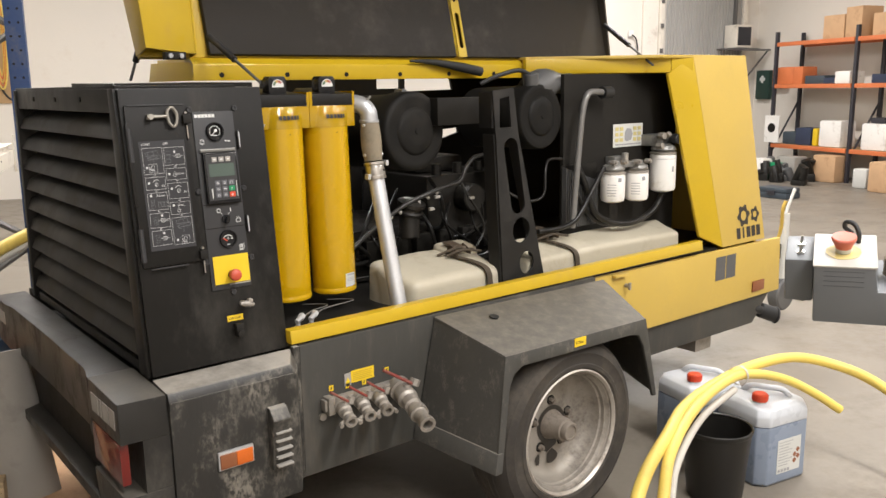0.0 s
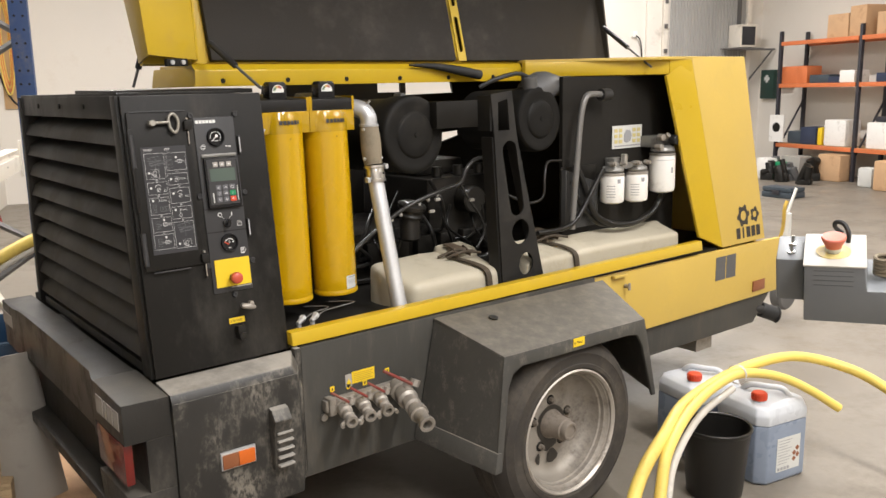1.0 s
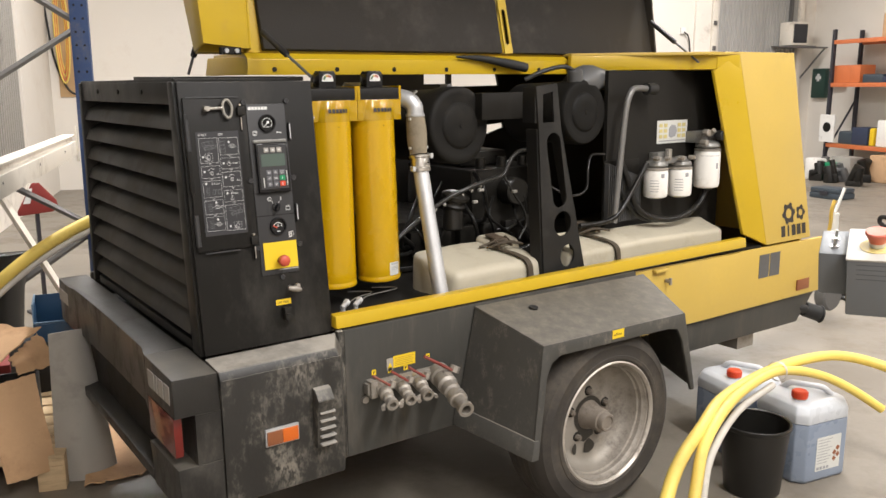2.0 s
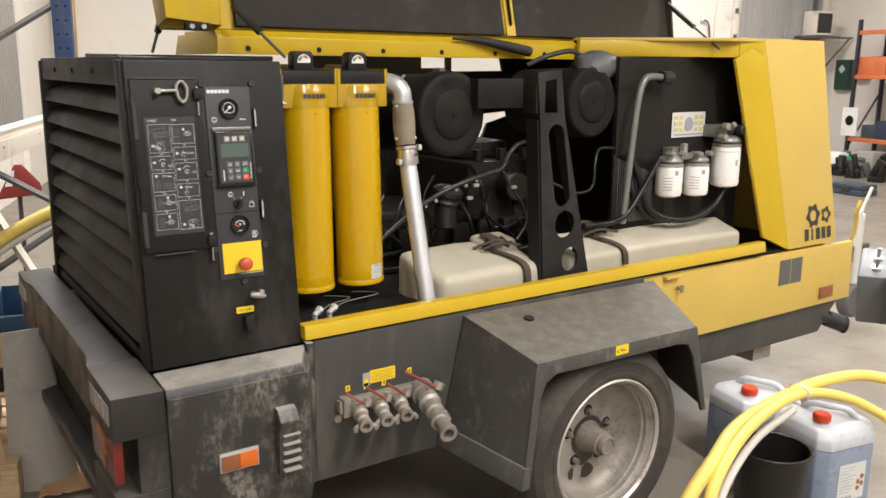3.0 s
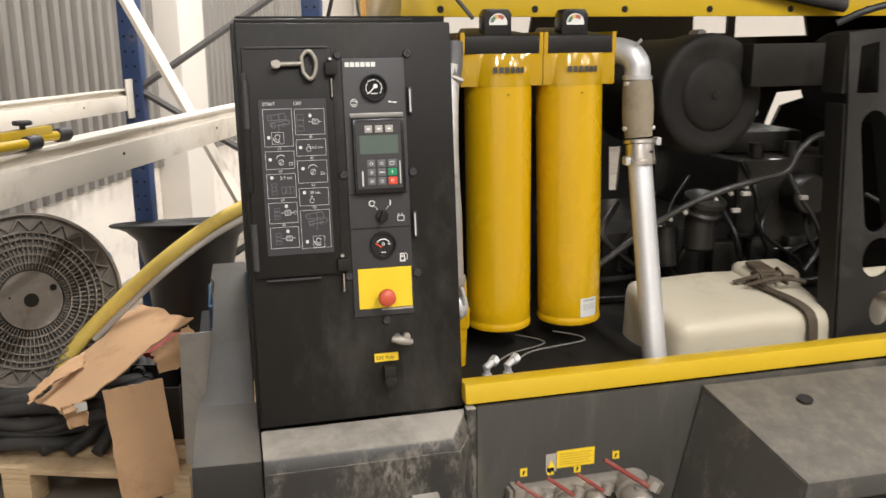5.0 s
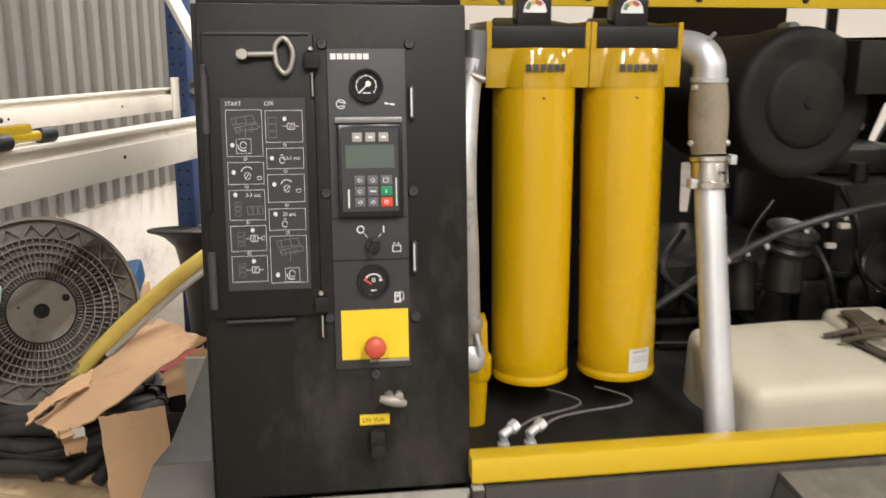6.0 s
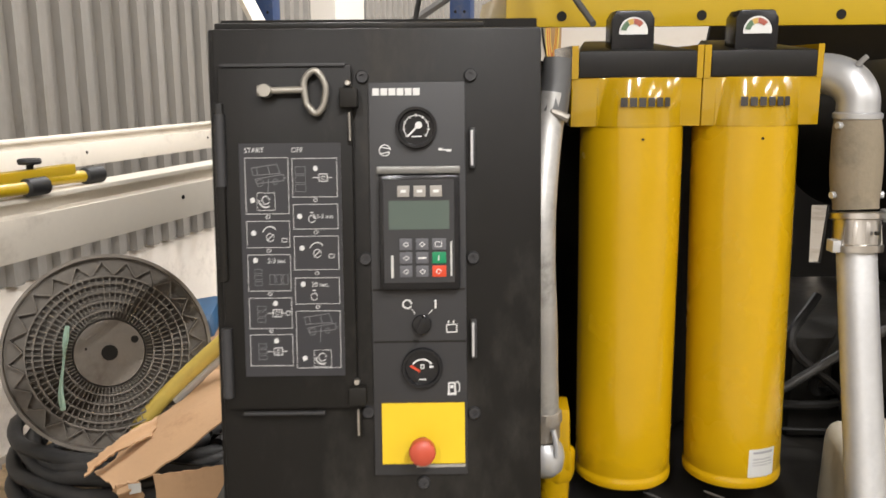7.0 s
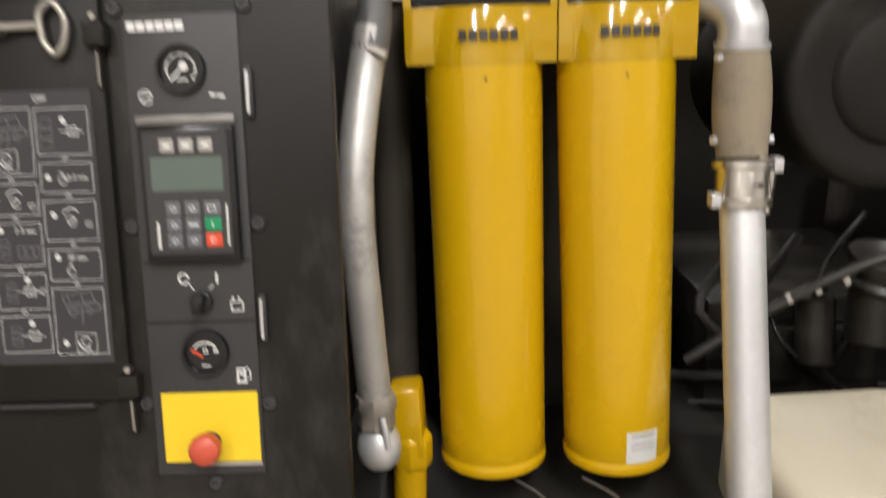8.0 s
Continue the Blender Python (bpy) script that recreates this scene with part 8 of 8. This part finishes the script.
S1, S2, S3 = 0.556, 1.606, 2.336
crate("carton", 11.15, 8.72, S3, 0.40, 0.42, 0.38, M["card"], "brown carton on the top shelf", "box", 4)
crate("carton", 11.15, 8.28, S3, 0.40, 0.36, 0.48, M["card"], "tall brown carton on the top shelf", "box", -5)
crate("carton", 11.15, 7.60, S3, 0.42, 0.60, 0.34, M["card"], "wide brown carton on the top shelf", "box", 2)
for y, w, h, mt, lb in ((9.72, 0.30, 0.30, "orange", "orange plastic case"), (9.45, 0.22, 0.30, "orange", "orange plastic bin"), (9.05, 0.42, 0.14, "case_blue", "blue tool tray"), (8.45, 0.30, 0.20, "white_can", "white carton"), (8.72, 0.25, 0.10, "dark_cloth", "dark folded cloth"), (7.6, 0.5, 0.14, "dark_cloth", "dark bundle")):
    crate("shelf_box", 11.12, y, S2, 0.34, w, h, M[mt], lb + " on the middle shelf", "box", 3)
for y, w, h, mt, lb in ((8.62, 0.44, 0.44, "white_can", "white plastic crate"), (7.72, 0.46, 0.42, "white_can", "white plastic crate with a dark lid"), (9.22, 0.34, 0.30, "dark_cloth", "dark blue bag"), (9.55, 0.30, 0.22, "case_blue", "blue case"), (8.95, 0.10, 0.30, "label_yellow", "yellow spray can")):
    crate("shelf_box", 11.12, y, S1, 0.36, w, h, M[mt], lb + " on the lower shelf", "box", 4, 0.03)
crate("round_lid", 11.12, 7.72, S1 + 0.421, 0.24, 0.26, 0.09, M["dark_post"], "dark lid on a white crate", "lid", 0, 0.03)
bm = B()
box(bm, -0.012, 0.012, -0.16, 0.16, 0.0, 0.48)
sheet = solid("white_panel", bm, M["white_can"], "white panel with a dark round hole", "panel", MB @ pose(10.84, 9.86, 0.575, 0, 0, 6))
bm = B()
cyl(bm, (-0.013, 0.0, 0.26), (-0.018, 0.0, 0.26), 0.085, n=24)
d0 = link("dark_disc", bm, M["bay"])
d0.parent = sheet
# on the floor before the rack
for x, y, w, d, h, mt, lb in ((10.84, 8.42, 0.36, 0.44, 0.44, "card", "open brown carton"), (10.1, 9.2, 0.24, 0.26, 0.36, "white_can", "white canister"), (10.2, 8.98, 0.22, 0.22, 0.30, "green", "green canister"), (10.45, 8.90, 0.30, 0.40, 0.40, "label_grey", "grey cabinet"), (10.6, 7.5, 0.22, 0.25, 0.30, "label_white", "pale canister with dark liquid"), (10.5, 6.9, 0.4, 0.5, 0.45, "card", "brown drum carton")):
    crate("floor_box", x, y, 0.0, w, d, h, M[mt], lb + " on the floor by the rack", "box", 6, 0.03)
rr = random.Random(11)
for k in range(9):
    x, y = 10.3 + rr.uniform(-0.35, 0.45), 8.9 + rr.uniform(-0.75, 0.65)
    bm = B()
    n = 7
    for j in range(3):
        cyl(bm, (rr.uniform(-0.1, 0.1), rr.uniform(-0.1, 0.1), 0.0), (rr.uniform(-0.1, 0.1), rr.uniform(-0.1, 0.1), rr.uniform(0.15, 0.38)), rr.uniform(0.04, 0.09), n=10)
    box(bm, -0.12, 0.12, -0.1, 0.1, 0.0, rr.uniform(0.08, 0.2))
    solid("machine_part", bm, rr.choice((M["engine"], M["grey_tube"], M["case_blue"], M["card"])), "oily machine part lying on the floor", "machine part", MB @ pose(x, y, 0, 0, 0, rr.uniform(0, 90)), bevel=0.01, group="parts by the far rack")
tool = thing("tool_case", "blue-grey plastic tool case lying on the floor", "tool case", MB @ pose(8.6, 7.10, 0, 0, 0, 14))
bm = B()
box(bm, -0.17, 0.17, -0.24, 0.24, 0.0, 0.085)
part("base", bm, M["case_blue"], tool, bevel=0.02)
bm = B()
box(bm, -0.165, 0.165, -0.235, 0.235, 0.087, 0.15)
part("lid", bm, M["case_blue"], tool, bevel=0.02)
bm = B()
box(bm, -0.19, -0.168, -0.06, 0.06, 0.05, 0.11)
part("handle", bm, M["dark_post"], tool, bevel=0.005)
# wall fittings
bm = B()
box(bm, X1 - 0.10, X1, 10.78, 11.14, 1.33, 1.88)
wash = solid("first_aid_station", bm, mat("dark_green_case", (0.02, 0.05, 0.04), 0.4), "dark green first aid station on the wall", "first aid", MB, bevel=0.02)
bm = B()
for a in ((10.93, 10.99, 1.64, 1.78), (10.89, 11.03, 1.68, 1.74)):
    box(bm, X1 - 0.104, X1 - 0.101, *a)
q = link("white_cross", bm, M["white_mark"])
q.parent = wash
bm = B()
box(bm, X1 - 0.16, X1 - 0.02, 10.30, 10.62, 1.55, 1.92)
solid("orange_cabinet", bm, M["orange"], "orange wall case beside the rack", "case", MB, bevel=0.02)
gate = thing("roller_gate", "grey corrugated gate in the end wall", "gate", MB, kind="structure")
bm = B()
n = 26
prof = []
for k in range(n):
    x = 9.47 + k * 0.065
    prof += [(x, Y1 - 0.03), (x + 0.03, Y1 - 0.03), (x + 0.036, Y1 - 0.055), (x + 0.06, Y1 - 0.055)]
prism(bm, prof + [(p[0], p[1] + 0.004) for p in reversed(prof)], "z", 0.02, 4.2)
part("curtain", bm, M["gate"], gate, sharp=20)
for x in (9.28, 11.17):
    bm = B()
    box(bm, x, x + 0.10, Y1 - 0.10, Y1 - 0.001, 0.0, 4.3)
    part("guide_rail", bm, M["beam"], gate, bevel=0.005)
for k in range(8):
    bm = B()
    box(bm, 9.30, 9.36, Y1 - 0.125, Y1 - 0.10, 0.4 + 0.45 * k, 0.48 + 0.45 * k)
    part("bracket", bm, M["brace"], gate)
bm = B()
box(bm, 8.95, 9.27, Y1 - 0.06, Y1 - 0.002, 0.0, 4.3)
part("side_panel", bm, M["plinth"], gate)
heater = thing("fan_heater", "dark fan heater in a pale frame on a wall bracket", "heater", MB)
bm = B()
box(bm, 10.76, 11.14, Y1 - 0.42, Y1 - 0.08, 2.30, 2.72)
part("case", bm, M["beam"], heater, bevel=0.01)
bm = B()
box(bm, 10.80, 11.10, Y1 - 0.426, Y1 - 0.4205, 2.34, 2.68)
part("grille", bm, M["glass_dark"], heater)
bm = B()
cyl(bm, (10.5, Y1 - 0.45, 2.26), (11.55, Y1 - 0.45, 2.26), 0.018, n=8)
cyl(bm, (11.5, Y1 - 0.45, 2.26), (11.3, Y1 - 0.06, 1.7), 0.018, n=8)
box(bm, 10.6, 11.3, Y1 - 0.45, Y1 - 0.06, 2.275, 2.29)
box(bm, 10.95, 10.99, Y1 - 0.14, Y1 - 0.06, 2.72, 3.3)
part("bracket", bm, M["brace"], heater)
bm = B()
box(bm, 8.66, 8.76, Y1 - 0.05, Y1 - 0.001, 2.49, 2.60)
sock = solid("wall_socket", bm, M["white_can"], "white wall socket with a black lead", "socket", MB, bevel=0.008)
bm = B()
tube(bm, [(8.72, Y1 - 0.06, 2.52), (8.80, Y1 - 0.06, 2.46), (8.85, Y1 - 0.05, 2.30), (8.87, Y1 - 0.04, 2.05)], 0.012, 8, 5)
q = link("lead", bm, M["black_rubber"])
q.parent = sock
bm = B()
box(bm, 8.0, 9.2, Y1 - 0.6, Y1 - 0.1, 0.0, 1.85)
solid("tall_cabinet", bm, M["case_blue"], "blue-grey cabinet by the end wall", "cabinet", MB, bevel=0.01)
